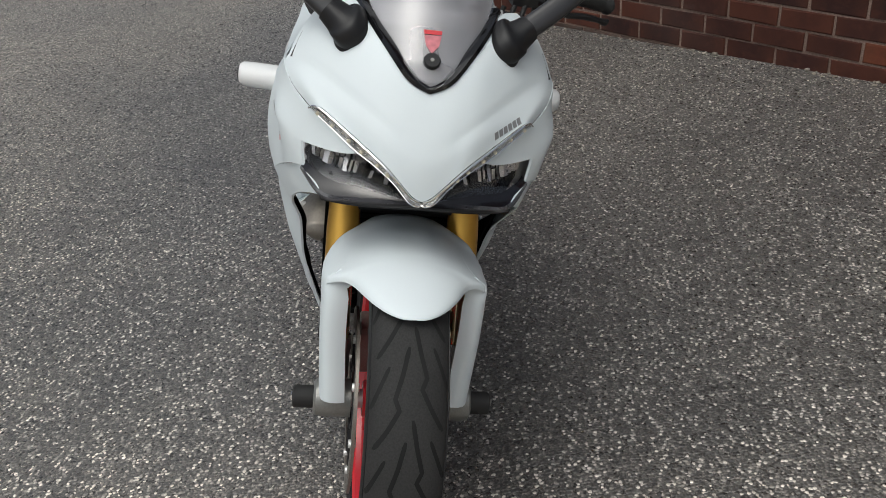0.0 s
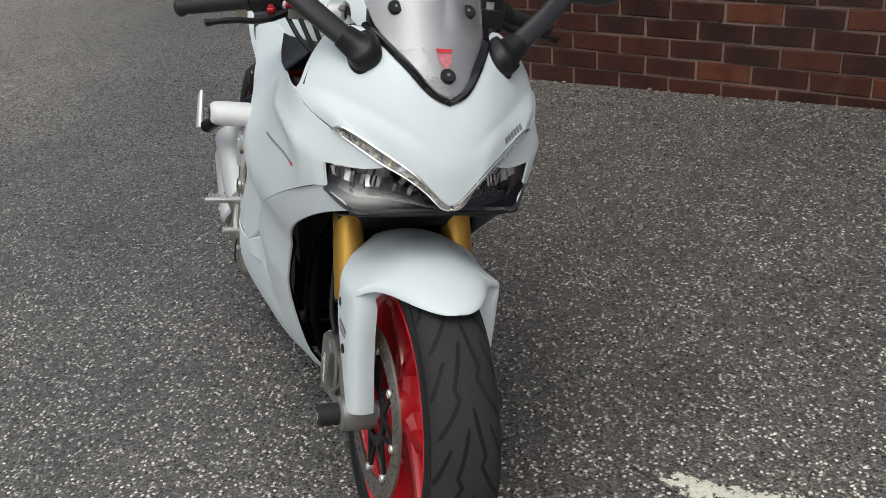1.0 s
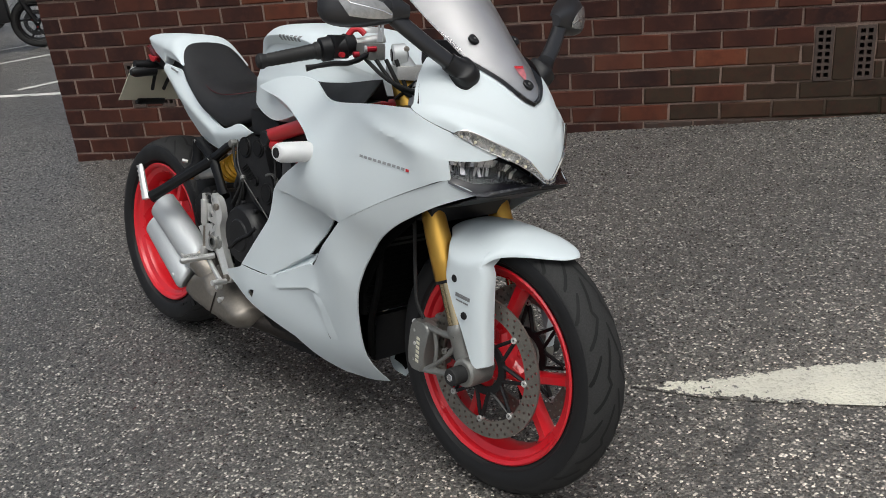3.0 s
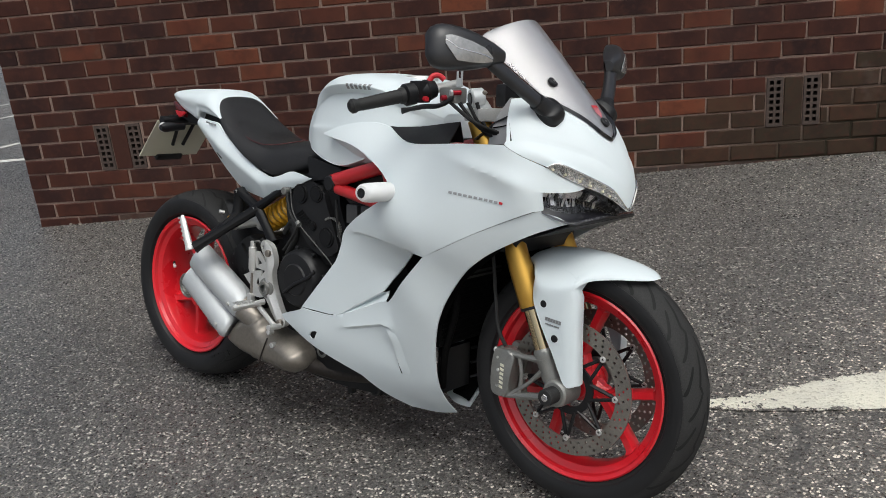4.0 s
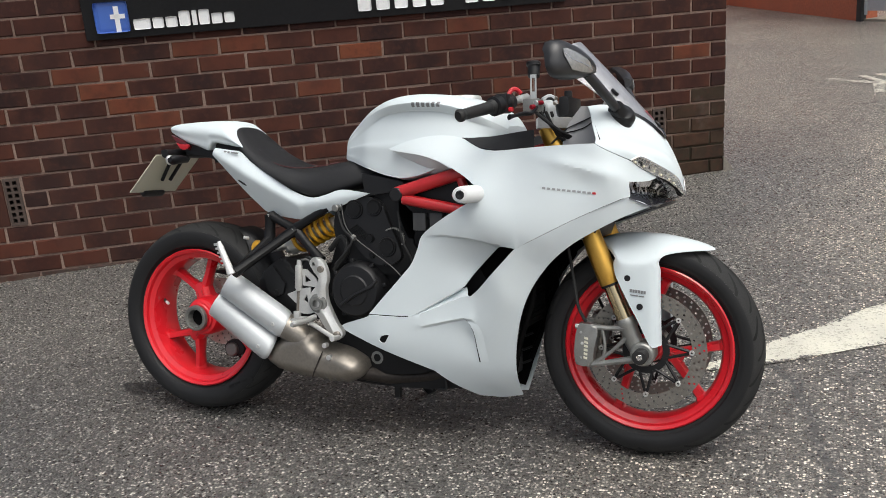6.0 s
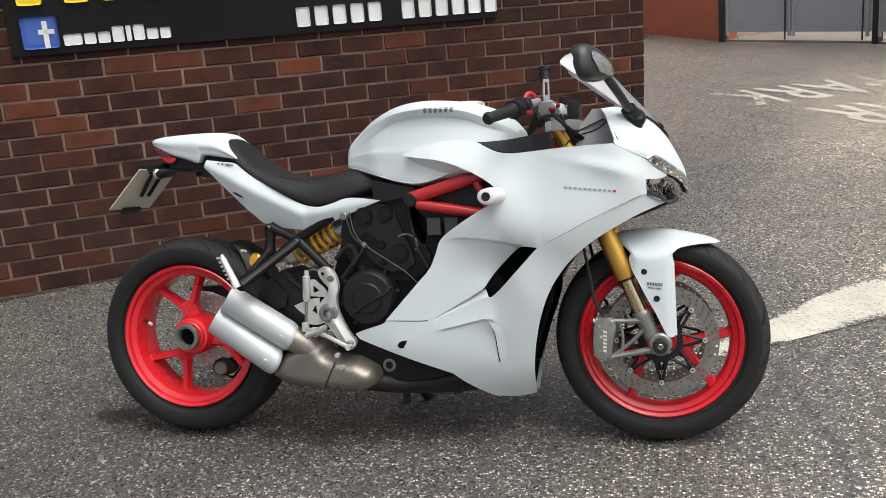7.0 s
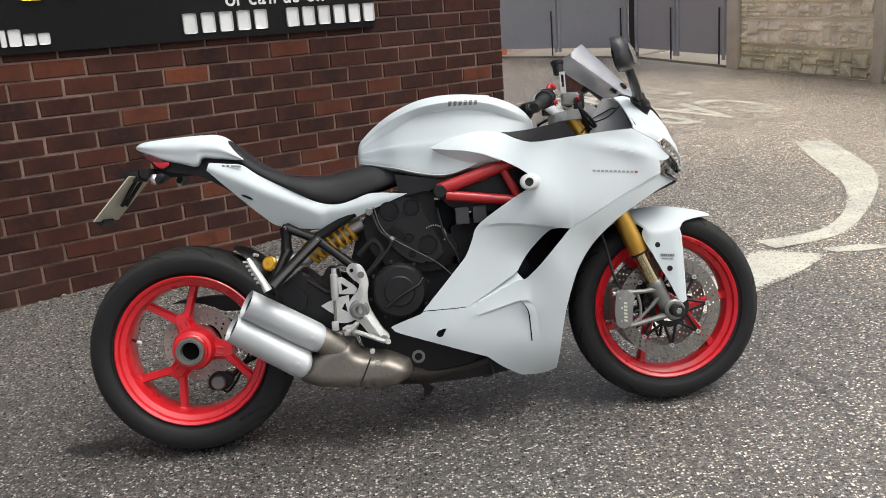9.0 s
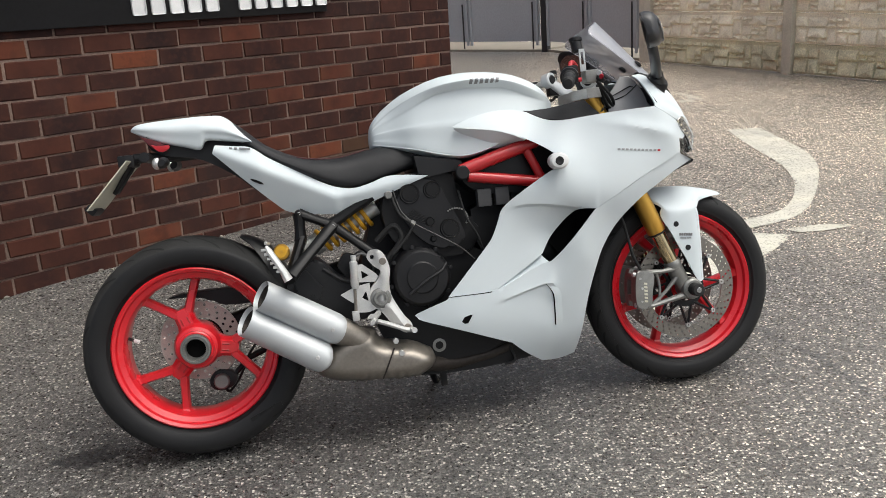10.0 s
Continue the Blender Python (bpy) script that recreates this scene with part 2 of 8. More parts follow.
def clear(name, tint=(1, 1, 1), rough=0.02, white_mix=0.0, ior=1.5, power=4.4):
    """A thin clear sheet: see-through, part diffuse white, with gloss that grows towards the rim."""
    m = bpy.data.materials.new(name)
    m.use_nodes = True
    n, l = m.node_tree.nodes, m.node_tree.links
    n.remove(n["Principled BSDF"])
    out = n["Material Output"]
    tr, gl, df, fr = n.new("ShaderNodeBsdfTransparent"), n.new("ShaderNodeBsdfGlossy"), n.new("ShaderNodeBsdfDiffuse"), n.new("ShaderNodeLayerWeight")
    tr.inputs[0].default_value = (*tint, 1)
    gl.inputs["Roughness"].default_value = rough
    df.inputs[0].default_value = (0.7, 0.7, 0.72, 1)
    fr.inputs[0].default_value = 0.5
    steep = n.new("ShaderNodeMath")
    steep.operation = "POWER"
    l.new(fr.outputs["Facing"], steep.inputs[0])
    steep.inputs[1].default_value = power
    gloss = n.new("ShaderNodeMapRange")
    gloss.inputs[3].default_value, gloss.inputs[4].default_value = ((ior - 1) / (ior + 1)) ** 2, 0.9
    l.new(steep.outputs[0], gloss.inputs[0])
    a, c = n.new("ShaderNodeMixShader"), n.new("ShaderNodeMixShader")
    a.inputs[0].default_value = white_mix
    l.new(tr.outputs[0], a.inputs[1])
    l.new(df.outputs[0], a.inputs[2])
    l.new(gloss.outputs[0], c.inputs[0])
    l.new(a.outputs[0], c.inputs[1])
    l.new(gl.outputs[0], c.inputs[2])
    l.new(c.outputs[0], out.inputs[0])
    return m


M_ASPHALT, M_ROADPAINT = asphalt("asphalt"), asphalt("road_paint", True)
M_BRICK, M_BRICK_REST, M_BRICK_GREY = brickwork("brick"), brickwork("brick_rest", True), brickwork("brick_grey", False, 0.5, (0.085, 0.078, 0.066))
M_BRICK_OLIVE = brickwork("brick_algae", False, 0.55, (0.05, 0.041, 0.025))
M_BRICK_BRIGHT = brickwork("brick_orange", False, bright=True)
M_MORTAR = material("mortar", (0.205, 0.145, 0.118), 0.95, fine=180, coarse=1.7, vary=0.6, bump=0.6, spec=0.2)
# algae has filled and darkened the joints at the damp foot of the wall's far end
nodes, links = M_MORTAR.node_tree.nodes, M_MORTAR.node_tree.links
shader = nodes["Principled BSDF"]
clean = shader.inputs["Base Color"].links[0].from_socket
local, xyz, rise, damp, blot, film = (nodes.new(k) for k in ("ShaderNodeTexCoord", "ShaderNodeSeparateXYZ", "ShaderNodeMath", "ShaderNodeMath", "ShaderNodeTexNoise", "ShaderNodeMix"))
links.new(local.outputs["Object"], xyz.inputs[0])
blot.inputs["Scale"].default_value = 4.0
links.new(local.outputs["Object"], blot.inputs["Vector"])
rise.operation, damp.operation, damp.use_clamp, film.data_type = "MULTIPLY_ADD", "MULTIPLY_ADD", True, "RGBA"
slope = nodes.new("ShaderNodeMath")
slope.operation = "MULTIPLY_ADD"
links.new(xyz.outputs[0], slope.inputs[0])
slope.inputs[1].default_value, slope.inputs[2].default_value = 0.33, -0.3
links.new(xyz.outputs[2], rise.inputs[0])
rise.inputs[1].default_value = -1.0
links.new(slope.outputs[0], rise.inputs[2])
wander = nodes.new("ShaderNodeMath")
wander.operation = "MULTIPLY_ADD"
links.new(blot.outputs["Fac"], wander.inputs[0])
wander.inputs[1].default_value = 0.3
links.new(rise.outputs[0], wander.inputs[2])
links.new(wander.outputs[0], damp.inputs[0])
damp.inputs[1].default_value, damp.inputs[2].default_value = 5.0, -0.4
links.new(damp.outputs[0], film.inputs[0])
links.new(clean, film.inputs[6])
film.inputs[7].default_value = (0.03, 0.025, 0.016, 1)
links.new(film.outputs[2], shader.inputs["Base Color"])
M_VENT = material("vent_clay", (0.062, 0.043, 0.035), 0.85, fine=250, coarse=9, vary=0.3, bump=0.3)
M_DARK = material("void_dark", (0.004, 0.004, 0.004), 0.9, bump=0, spec=0.05)
M_SIGN = material("sign_black", (0.006, 0.006, 0.007), 0.4, fine=60, coarse=2, vary=0.4, bump=0.01, spec=0.2)
M_SIGNWHITE = material("sign_white", (0.75, 0.75, 0.75), 0.4, bump=0)
M_SIGNYELLOW = material("sign_yellow", (0.75, 0.6, 0.03), 0.4, bump=0)
M_SIGNBLUE = material("sign_blue", (0.05, 0.12, 0.42), 0.35, bump=0)
M_GATE = material("gate_grey", (0.37, 0.39, 0.415), 0.5, fine=40, coarse=1.2, vary=0.12, bump=0.03)
M_POST = material("post_dark", (0.022, 0.022, 0.024), 0.6, fine=60, vary=0.3)
M_CONCRETE = material("concrete", (0.82, 0.77, 0.62), 0.9, fine=70, coarse=2.5, vary=0.35, bump=0.5)
M_CONCRETE_GREEN = material("mossy_concrete", (0.62, 0.59, 0.42), 0.92, fine=70, coarse=2.5, vary=0.5, bump=0.5)
M_CONCRETE_POST = material("concrete_post", (0.56, 0.53, 0.44), 0.9, fine=120, coarse=3, vary=0.3, bump=0.4)
M_SLAB = material("slab", (0.24, 0.215, 0.175), 0.9, fine=90, coarse=2, vary=0.35, bump=0.3)
M_SLAB_PALE = material("pale_concrete", (0.25, 0.225, 0.19), 0.9, fine=90, coarse=3, vary=0.3, bump=0.3)
M_REDBRICK = material("far_brick", (0.46, 0.14, 0.075), 0.85, fine=25, coarse=2, vary=0.25, bump=0.3)


# ---- building helpers ----
def finish(bm, name, mat, smooth=True, angle=35):
    me = bpy.data.meshes.new(name)
    bmesh.ops.recalc_face_normals(bm, faces=bm.faces)
    for f in bm.faces:
        f.smooth = smooth
    if smooth:
        for e in bm.edges:
            e.smooth = not (len(e.link_faces) == 2 and e.calc_face_angle(0) > radians(angle))
    bm.to_mesh(me)
    bm.free()
    me.materials.append(mat)
    return me


def part(name, bm, mat, parent, label="", smooth=True, angle=35, m=None):
    ob = new(name, finish(bm, name, mat, smooth, angle))
    ob.parent = parent
    if m is not None:
        ob.matrix_basis = m
    return tagged(ob, label) if label else ob


def thing(name, bm, mat, label, category, group="", kind="", smooth=True, m=None, angle=35):
    ob = new(name, finish(bm, name, mat, smooth, angle))
    if m is not None:
        ob.matrix_basis = m
    return tagged(ob, label, category, group, kind)


def box(bm, lo, hi, bevel=0.0, seg=2):
    r = bmesh.ops.create_cube(bm, size=1)
    for v in r["verts"]:
        v.co = Vector([(lo[i] + hi[i]) / 2 + v.co[i] * (hi[i] - lo[i]) for i in range(3)])
    if bevel:
        es = list({e for v in r["verts"] for e in v.link_edges})
        bmesh.ops.bevel(bm, geom=es, offset=bevel, segments=seg, affect="EDGES", profile=0.7)
    return bm


def spline(pts, n=8, closed=False):
    """A smooth curve through the points (Catmull-Rom), n steps a span."""
    p = [Vector(q) for q in pts]
    out, k = [], len(p)
    for i in range(k if closed else k - 1):
        a, b, c, d = (p[(i + j) % k] if closed else p[min(max(i + j, 0), k - 1)] for j in (-1, 0, 1, 2))
        for s in range(n):
            t = s / n
            out.append(0.5 * (2 * b + (c - a) * t + (2 * a - 5 * b + 4 * c - d) * t * t + (3 * b - a - 3 * c + d) * t ** 3))
    if not closed:
        out.append(p[-1].copy())
    return out


def skin(bm, rows, close_u=False, close_v=False):
    """Faces between rows of points; close_u joins each row's ends, close_v the last row to the first."""
    vs = [[bm.verts.new(p) for p in r] for r in rows]
    for i in range(len(vs) - (0 if close_v else 1)):
        a, b = vs[i], vs[(i + 1) % len(vs)]
        for j in range(len(a) - (0 if close_u else 1)):
            k = (j + 1) % len(a)
            q = [a[j], a[k], b[k], b[j]]
            if len({id(v) for v in q}) == 4:
                bm.faces.new(q)
    return vs


def tube(bm, pts, radius, n=10, cap=True, flat=1.0):
    """A round bar along the points; radius a number or one for each point."""
    p = [Vector(q) for q in pts]
    rad = radius if isinstance(radius, (list, tuple)) else [radius] * len(p)
    up, rows = None, []
    for i, q in enumerate(p):
        d = (p[min(i + 1, len(p) - 1)] - p[max(i - 1, 0)]).normalized()
        if up is None:
            up = d.orthogonal().normalized()
        up = (up - d * up.dot(d)).normalized()
        side = d.cross(up)
        rows.append([q + (up * math.cos(2 * math.pi * k / n) + side * flat * math.sin(2 * math.pi * k / n)) * rad[i] for k in range(n)])
    vs = skin(bm, rows, close_u=True)
    if cap:
        bm.faces.new(vs[0])
        bm.faces.new(vs[-1])
    return bm


def rod(bm, a, b, r, n=16, bevel=0.0):
    """A straight bar from a to b with eased ends."""
    a, b = Vector(a), Vector(b)
    d = (b - a).normalized()
    if bevel:
        return tube(bm, [a, a + d * bevel, b - d * bevel, b], [r - bevel, r, r, r - bevel], n)
    return tube(bm, [a, b], r, n)


def revolve(bm, profile, centre=(0, 0, 0), n=64, close=False):
    """A profile of (radius, y) turned about the y axis through centre."""
    c = Vector(centre)
    rows = []
    for k in range(n):
        a = 2 * math.pi * k / n
        rows.append([c + Vector((r * math.cos(a), y, r * math.sin(a))) for r, y in profile])
    skin(bm, rows, close_u=close, close_v=True)
    return bm


def plate(bm, outline, y0, y1, bevel=0.0, seg=2, yfun=None):
    """A flat outline in x and z, drawn out from y0 to y1."""
    lo = [bm.verts.new((p[0], y0, p[1])) for p in outline]
    hi = [bm.verts.new((p[0], y1, p[1])) for p in outline]
    fs = [bm.faces.new(lo), bm.faces.new(list(reversed(hi)))]
    for i in range(len(lo)):
        j = (i + 1) % len(lo)
        fs.append(bm.faces.new((lo[j], lo[i], hi[i], hi[j])))
    if bevel:
        es = [e for f in fs[:2] for e in f.edges]
        bmesh.ops.bevel(bm, geom=es, offset=bevel, segments=seg, affect="EDGES", profile=0.7)
    return bm


def thick_patch(bm, rows, t, closed=False):
    """A sheet of the given rows of points, made solid: t metres behind its face."""
    nr, nc = len(rows), len(rows[0])

    def normal(i, j):
        a = rows[min(i + 1, nr - 1)][j] - rows[max(i - 1, 0)][j]
        b = rows[i][min(j + 1, nc - 1)] - rows[i][max(j - 1, 0)]
        q = a.cross(b)
        return q.normalized() if q.length > 1e-12 else Vector((0, 0, 0))

    back = [[rows[i][j] - normal(i, j) * t for j in range(nc)] for i in range(nr)]
    f = [[bm.verts.new(p) for p in r] for r in rows]
    g = [[bm.verts.new(p) for p in r] for r in back]
    for i in range(nr - 1):
        for j in range(nc - 1):
            bm.faces.new((f[i][j], f[i][j + 1], f[i + 1][j + 1], f[i + 1][j]))
            bm.faces.new((g[i][j], g[i + 1][j], g[i + 1][j + 1], g[i][j + 1]))
    for i in range(nr - 1):
        for j in (0, nc - 1):
            bm.faces.new((f[i][j], f[i + 1][j], g[i + 1][j], g[i][j]))
    for j in range(nc - 1):
        for i in (0, nr - 1):
            bm.faces.new((f[i][j], f[i][j + 1], g[i][j + 1], g[i][j]))
    bmesh.ops.remove_doubles(bm, verts=bm.verts, dist=1e-5)
    return bm


def mirrored(bm):
    """The same shape on the other side of the y = 0 plane."""
    b2 = bm.copy()
    for v in b2.verts:
        v.co.y = -v.co.y
    bmesh.ops.reverse_faces(b2, faces=b2.faces)
    return b2


def each(name, shapes, mat, parent, label="", twin=False, **kw):
    """Alike small parts, each an object of its own."""
    for b in shapes:
        if twin:
            pair(name, b, mat, parent, label, **kw)
        else:
            part(name, b, mat, parent, label, **kw)


def rods(*ends):
    """One small round bar for each (from, to, radius, sides, bevel)."""
    return [rod(bmesh.new(), *e) for e in ends]


def pair(name, bm, mat, parent, label="", **kw):
    """A part and its twin on the other side."""
    other = mirrored(bm)
    return part(name, bm, mat, parent, label, **kw), part(name, other, mat, parent, label, **kw)


# ---- ground ----
WALL_TURN, WALL_TILT = radians(35.5), radians(1.75)
WALL = Matrix.Translation((-1.324, 1.856, 0)) @ Matrix.Rotation(WALL_TURN, 4, "Z") @ Matrix.Rotation(WALL_TILT, 4, "Y")


def ground_height(x, y):
    """Nearly level; it lifts a little against the building's foot."""
    s = (x + 1.324) * math.cos(WALL_TURN) + (y - 1.856) * math.sin(WALL_TURN)
    d = -(x + 1.324) * math.sin(WALL_TURN) + (y - 1.856) * math.cos(WALL_TURN)
    near = max(0.0, min(1.0, 1 + d / 1.3)) if d < 0 else max(0.0, 1 - d / 6)
    along = max(0.0, min(1.0, (4.5 - abs(s)) / 1.5))
    return 0.045 * near * near * along


def steps(near, far):
    a = list(np.arange(-near, near + 0.01, 0.25))
    b, q = [], near
    while q < far:
        q *= 1.35
        b.append(q)
    return [-v for v in reversed(b)] + a + b


gx = steps(5.0, 1500.0)
bm = bmesh.new()
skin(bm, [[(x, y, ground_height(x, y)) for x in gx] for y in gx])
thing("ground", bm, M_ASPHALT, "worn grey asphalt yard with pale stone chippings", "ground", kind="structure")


def flat_mark(name, left, right, label, category="road marking", n=10, wear=None, z=0.004):
    """Road paint between two edges, thin over the asphalt."""
    a, b = spline([(*p, 0) for p in left], n), spline([(*p, 0) for p in right], n)
    bm = bmesh.new()
    cols = 7
    rows = [[p.lerp(q, k / (cols - 1)) for k in range(cols)] for p, q in zip(a, b)]
    for r in rows:
        for p in r:
            p.z = ground_height(p.x, p.y) + z
    lay = bm.verts.layers.float.new("wear")
    top = skin(bm, rows)
    for i, r in enumerate(top):
        for v in r:
            v[lay] = wear(i / (len(top) - 1), abs(2 * r.index(v) / (cols - 1) - 1)) if wear else 0.0
    ob = thing(name, bm, M_ROADPAINT, label, category, kind="structure", smooth=False)
    return ob


flat_mark("road_arrow_stem", [(2.74, 3.75), (2.6, 3.1), (2.49, 2.5), (2.27, 1.99), (1.97, 1.62), (1.6, 1.52)],
          [(2.98, 3.71), (2.89, 3.15), (2.775, 2.65), (2.5, 2.13), (2.05, 1.54), (1.64, 1.38)], "curved white road arrow stem, flaking on asphalt",
          wear=lambda f, e: -0.1 + 0.12 * e ** 6 + 0.2 * max(0, 1 - abs(f - 0.55) / 0.05) + 0.1 * (f > 0.9))
flat_mark("road_arrow_head", [(0.72, 0.52), (0.84, 0.64), (1.02, 0.84), (1.24, 1.09), (1.42, 1.29), (1.55, 1.38)],
          [(0.73, 0.51), (0.92, 0.585), (1.08, 0.675), (1.27, 0.8), (1.5, 0.95), (1.83, 1.23)], "worn white road arrow head on asphalt",
          wear=lambda f, e: 0.3 * max(0, 1 - f * 2.6) ** 0.7 - 0.02 + 0.26 * e ** 4 + 0.1 * max(0, min(1, (f - 0.9) / 0.08)))
flat_mark("road_arrow_barb", [(1.83, 1.32), (2.0, 1.33), (2.14, 1.275)], [(1.87, 1.25), (2.0, 1.235), (2.14, 1.255)], "worn white barb of the road arrow on asphalt", wear=lambda f, e: 0.02 + 0.12 * e ** 4)


def road_word(text, m, sx, sy, weight=0.012, faded=0.4):
    cu = bpy.data.curves.new(text, "FONT")
    cu.body, cu.size, cu.align_x, cu.offset = text, 1.0, "CENTER", weight
    cu.space_character = 1.15
    tmp = bpy.data.objects.new("letters", cu)
    me = bpy.data.meshes.new_from_object(tmp)
    bpy.data.objects.remove(tmp)
    me.transform(Matrix.Diagonal((sx, sy, 1, 1)))
    me.materials.append(M_ROADPAINT)
    at = me.attributes.new("wear", "FLOAT", "POINT")
    ob = new("road_word", me)
    ob.matrix_basis = m
    for i, v in enumerate(me.vertices):
        at.data[i].value = 0.16 if abs(v.co.x) > faded and not (text == "CAR" and v.co.x > 0) else -0.06
    return tagged(ob, "faded white painted word on asphalt", "road marking", kind="structure")


# ---- the brick building ----
COURSE, BRICK_L, BRICK_H = 0.0853, 0.2368, 0.0752
WALL_LO, WALL_HI = -2.3, 2.328
bm = bmesh.new()
for z0, z1 in ((-0.3, 0.29), (0.51, 3.4)):
    box(bm, (WALL_LO + 0.008, 0.007, z0), (WALL_HI - 0.008, 0.3, z1))
for x0, x1 in ((WALL_LO + 0.008, -1.84), (-1.778, -1.66), (-1.598, 1.7), (1.762, 1.877), (1.939, WALL_HI - 0.008)):
    box(bm, (x0, 0.007, 0.29), (x1, 0.3, 0.51))
wall_front = thing("wall_front", bm, M_MORTAR, "dark red brick wall with pale mortar joints", "wall", kind="structure", smooth=False, m=WALL)
bm = bmesh.new()
box(bm, (WALL_LO + 0.008, 0.3, -0.3), (WALL_LO + 0.3, 6.0, 3.4))
thing("wall_side", bm, M_REDBRICK, "red brick side wall of the building", "wall", kind="structure", smooth=False, m=WALL)
bm = bmesh.new()
box(bm, (WALL_HI - 0.3, 0.3, -0.3), (WALL_HI - 0.008, 6.0, 3.4))
thing("wall_side", bm, M_REDBRICK, "red brick side wall of the building", "wall", kind="structure", smooth=False, m=WALL)
bm = bmesh.new()
box(bm, (WALL_LO + 0.3, 5.7, -0.3), (WALL_HI - 0.3, 6.0, 3.4))
thing("wall_back", bm, M_REDBRICK, "red brick back wall of the building", "wall", kind="structure", smooth=False, m=WALL)
bm = bmesh.new()
box(bm, (WALL_LO - 0.1, -0.1, 3.4), (WALL_HI + 0.1, 6.1, 3.5), 0.01)
thing("roof", bm, M_DARK, "flat dark roof of the brick building", "roof", kind="structure", m=WALL)

# air vents: a pair at each end, two by seven square holes each
VENTS = [(-1.848, 0.526), (-1.668, 0.526), (1.692, 0.522), (1.869, 0.522)]
VENT_W, VENT_H = 0.078, 0.246


def air_vent(x, z):
    bm = bmesh.new()
    xs = [x, x + 0.013, x + 0.033, x + 0.045, x + 0.065, x + VENT_W]
    zs = [z - VENT_H]
    for k in range(7):
        a = z - VENT_H + 0.016 + k * 0.0325
        zs += [a, a + 0.021]
    zs.append(z)
    grid = [[bm.verts.new((a, -0.003, c)) for a in xs] for c in zs]
    back = {}
    for i in range(len(zs) - 1):
        for j in range(len(xs) - 1):
            q = [grid[i][j], grid[i][j + 1], grid[i + 1][j + 1], grid[i + 1][j]]
            if i % 2 == 1 and j % 2 == 1:
                d = [bm.verts.new(v.co + Vector((0, 0.06, 0))) for v in q]
                for k in range(4):
                    bm.faces.new((q[k], q[(k + 1) % 4], d[(k + 1) % 4], d[k]))
            else:
                bm.faces.new(q)
    rim = [(x, z - VENT_H), (x + VENT_W, z - VENT_H), (x + VENT_W, z), (x, z)]
    for (a, c), (a2, c2) in zip(rim, rim[1:] + rim[:1]):
        bm.faces.new([bm.verts.new(p) for p in ((a, -0.003, c), (a2, -0.003, c2), (a2, 0.02, c2), (a, 0.02, c))])
    ob = thing("air_vent", bm, M_VENT, "clay air brick with square holes in the wall", "air vent", "wall air vents", smooth=False, m=WALL)
    # dark block behind the holes: the shade of their depth in solid colour
    part("vent_void", box(bmesh.new(), (x + 0.006, 0.055, z - VENT_H + 0.006), (x + VENT_W - 0.006, 0.1, z - 0.006)), M_DARK, ob, smooth=False)
    return ob


for vx, vz in VENTS:
    air_vent(vx, vz)

# ---- sign board ----
SIGN_L, SIGN_R, SIGN_B, SIGN_T = -1.135, 1.352, 1.167, 2.05
bm = bmesh.new()
box(bm, (SIGN_L, -0.022, SIGN_B), (SIGN_R, -0.002, SIGN_T), 0.003)
sign = thing("sign_board", bm, M_SIGN, "black sign board with white and yellow lettering on brick wall", "sign", smooth=False, m=WALL)
bpy.context.view_layer.update()


def sign_bar(x0, x1, z0, z1, mat, name="letter_bar", r=0.004):
    bm = bmesh.new()
    box(bm, (x0, -0.026, z0), (x1, -0.021, z1), min(r, (x1 - x0) / 3))
    return part(name, bm, mat, sign, smooth=False)


def sign_text(text, x, z, size, mat, name="letter"):
    """Words on the board, each letter a part of its own."""
    for ch, adv in text:
        if ch != " ":
            cu = bpy.data.curves.new(name, "FONT")
            cu.body, cu.size, cu.extrude, cu.offset = ch, size, 0.002, size * 0.012
            tmp = bpy.data.objects.new(name, cu)
            me = bpy.data.meshes.new_from_object(tmp)
            bpy.data.objects.remove(tmp)
            me.materials.append(mat)
            ob = new(name, me)
            ob.parent = sign
            ob.matrix_basis = pose(x, -0.0235, z, 90)
        x += adv * size


for x0, x1 in ((-1.075, -0.965), (-0.87, -0.76), (-0.7, -0.62), (-0.51, -0.395), (-0.335, -0.245)):
    sign_bar(x0, x1, 1.395, 1.56, M_SIGNYELLOW, r=0.02)
sign_bar(-1.078, -0.918, 1.197, 1.345, M_SIGNBLUE, "icon", 0.02)
bm = bmesh.new()
box(bm, (-0.985, -0.030, 1.197), (-0.962, -0.0265, 1.322))
box(bm, (-1.005, -0.030, 1.262), (-0.935, -0.0268, 1.284))
part("icon_bar", bm, M_SIGNWHITE, sign, smooth=False)
for k, (w, h) in enumerate(((0.082, 0.052), (0.053, 0.052), (0.056, 0.052), (0.054, 0.074), (0.024, 0.074), (0.052, 0.074), (0.053, 0.052), (0.05, 0.052))):
    x0 = -0.9 + sum((0.082, 0.053, 0.056, 0.054, 0.024, 0.052, 0.053, 0.05)[:k]) + 0.0095 * k
    sign_bar(x0, x0 + w, 1.202, 1.202 + h, M_SIGNWHITE, r=0.012)
for k in range(11):
    x0 = 0.22 + k * 0.0965 + (0.09 if k > 4 else 0)
    sign_bar(x0, x0 + 0.07, 1.202, 1.3, M_SIGNWHITE, r=0.014)
sign_text((("o", 0.545), ("r", 0.365), (" ", 0.28), ("c", 0.49), ("a", 0.545), ("l", 0.247), ("l", 0.247), (" ", 0.28), ("u", 0.565), ("s", 0.465), (" ", 0.28), ("o", 0.545), ("n", 0.565)), 0.455, 1.326, 0.108, M_SIGNWHITE)

# ---- the yard beyond: lock-up gates, far brick wall, concrete panel fence ----


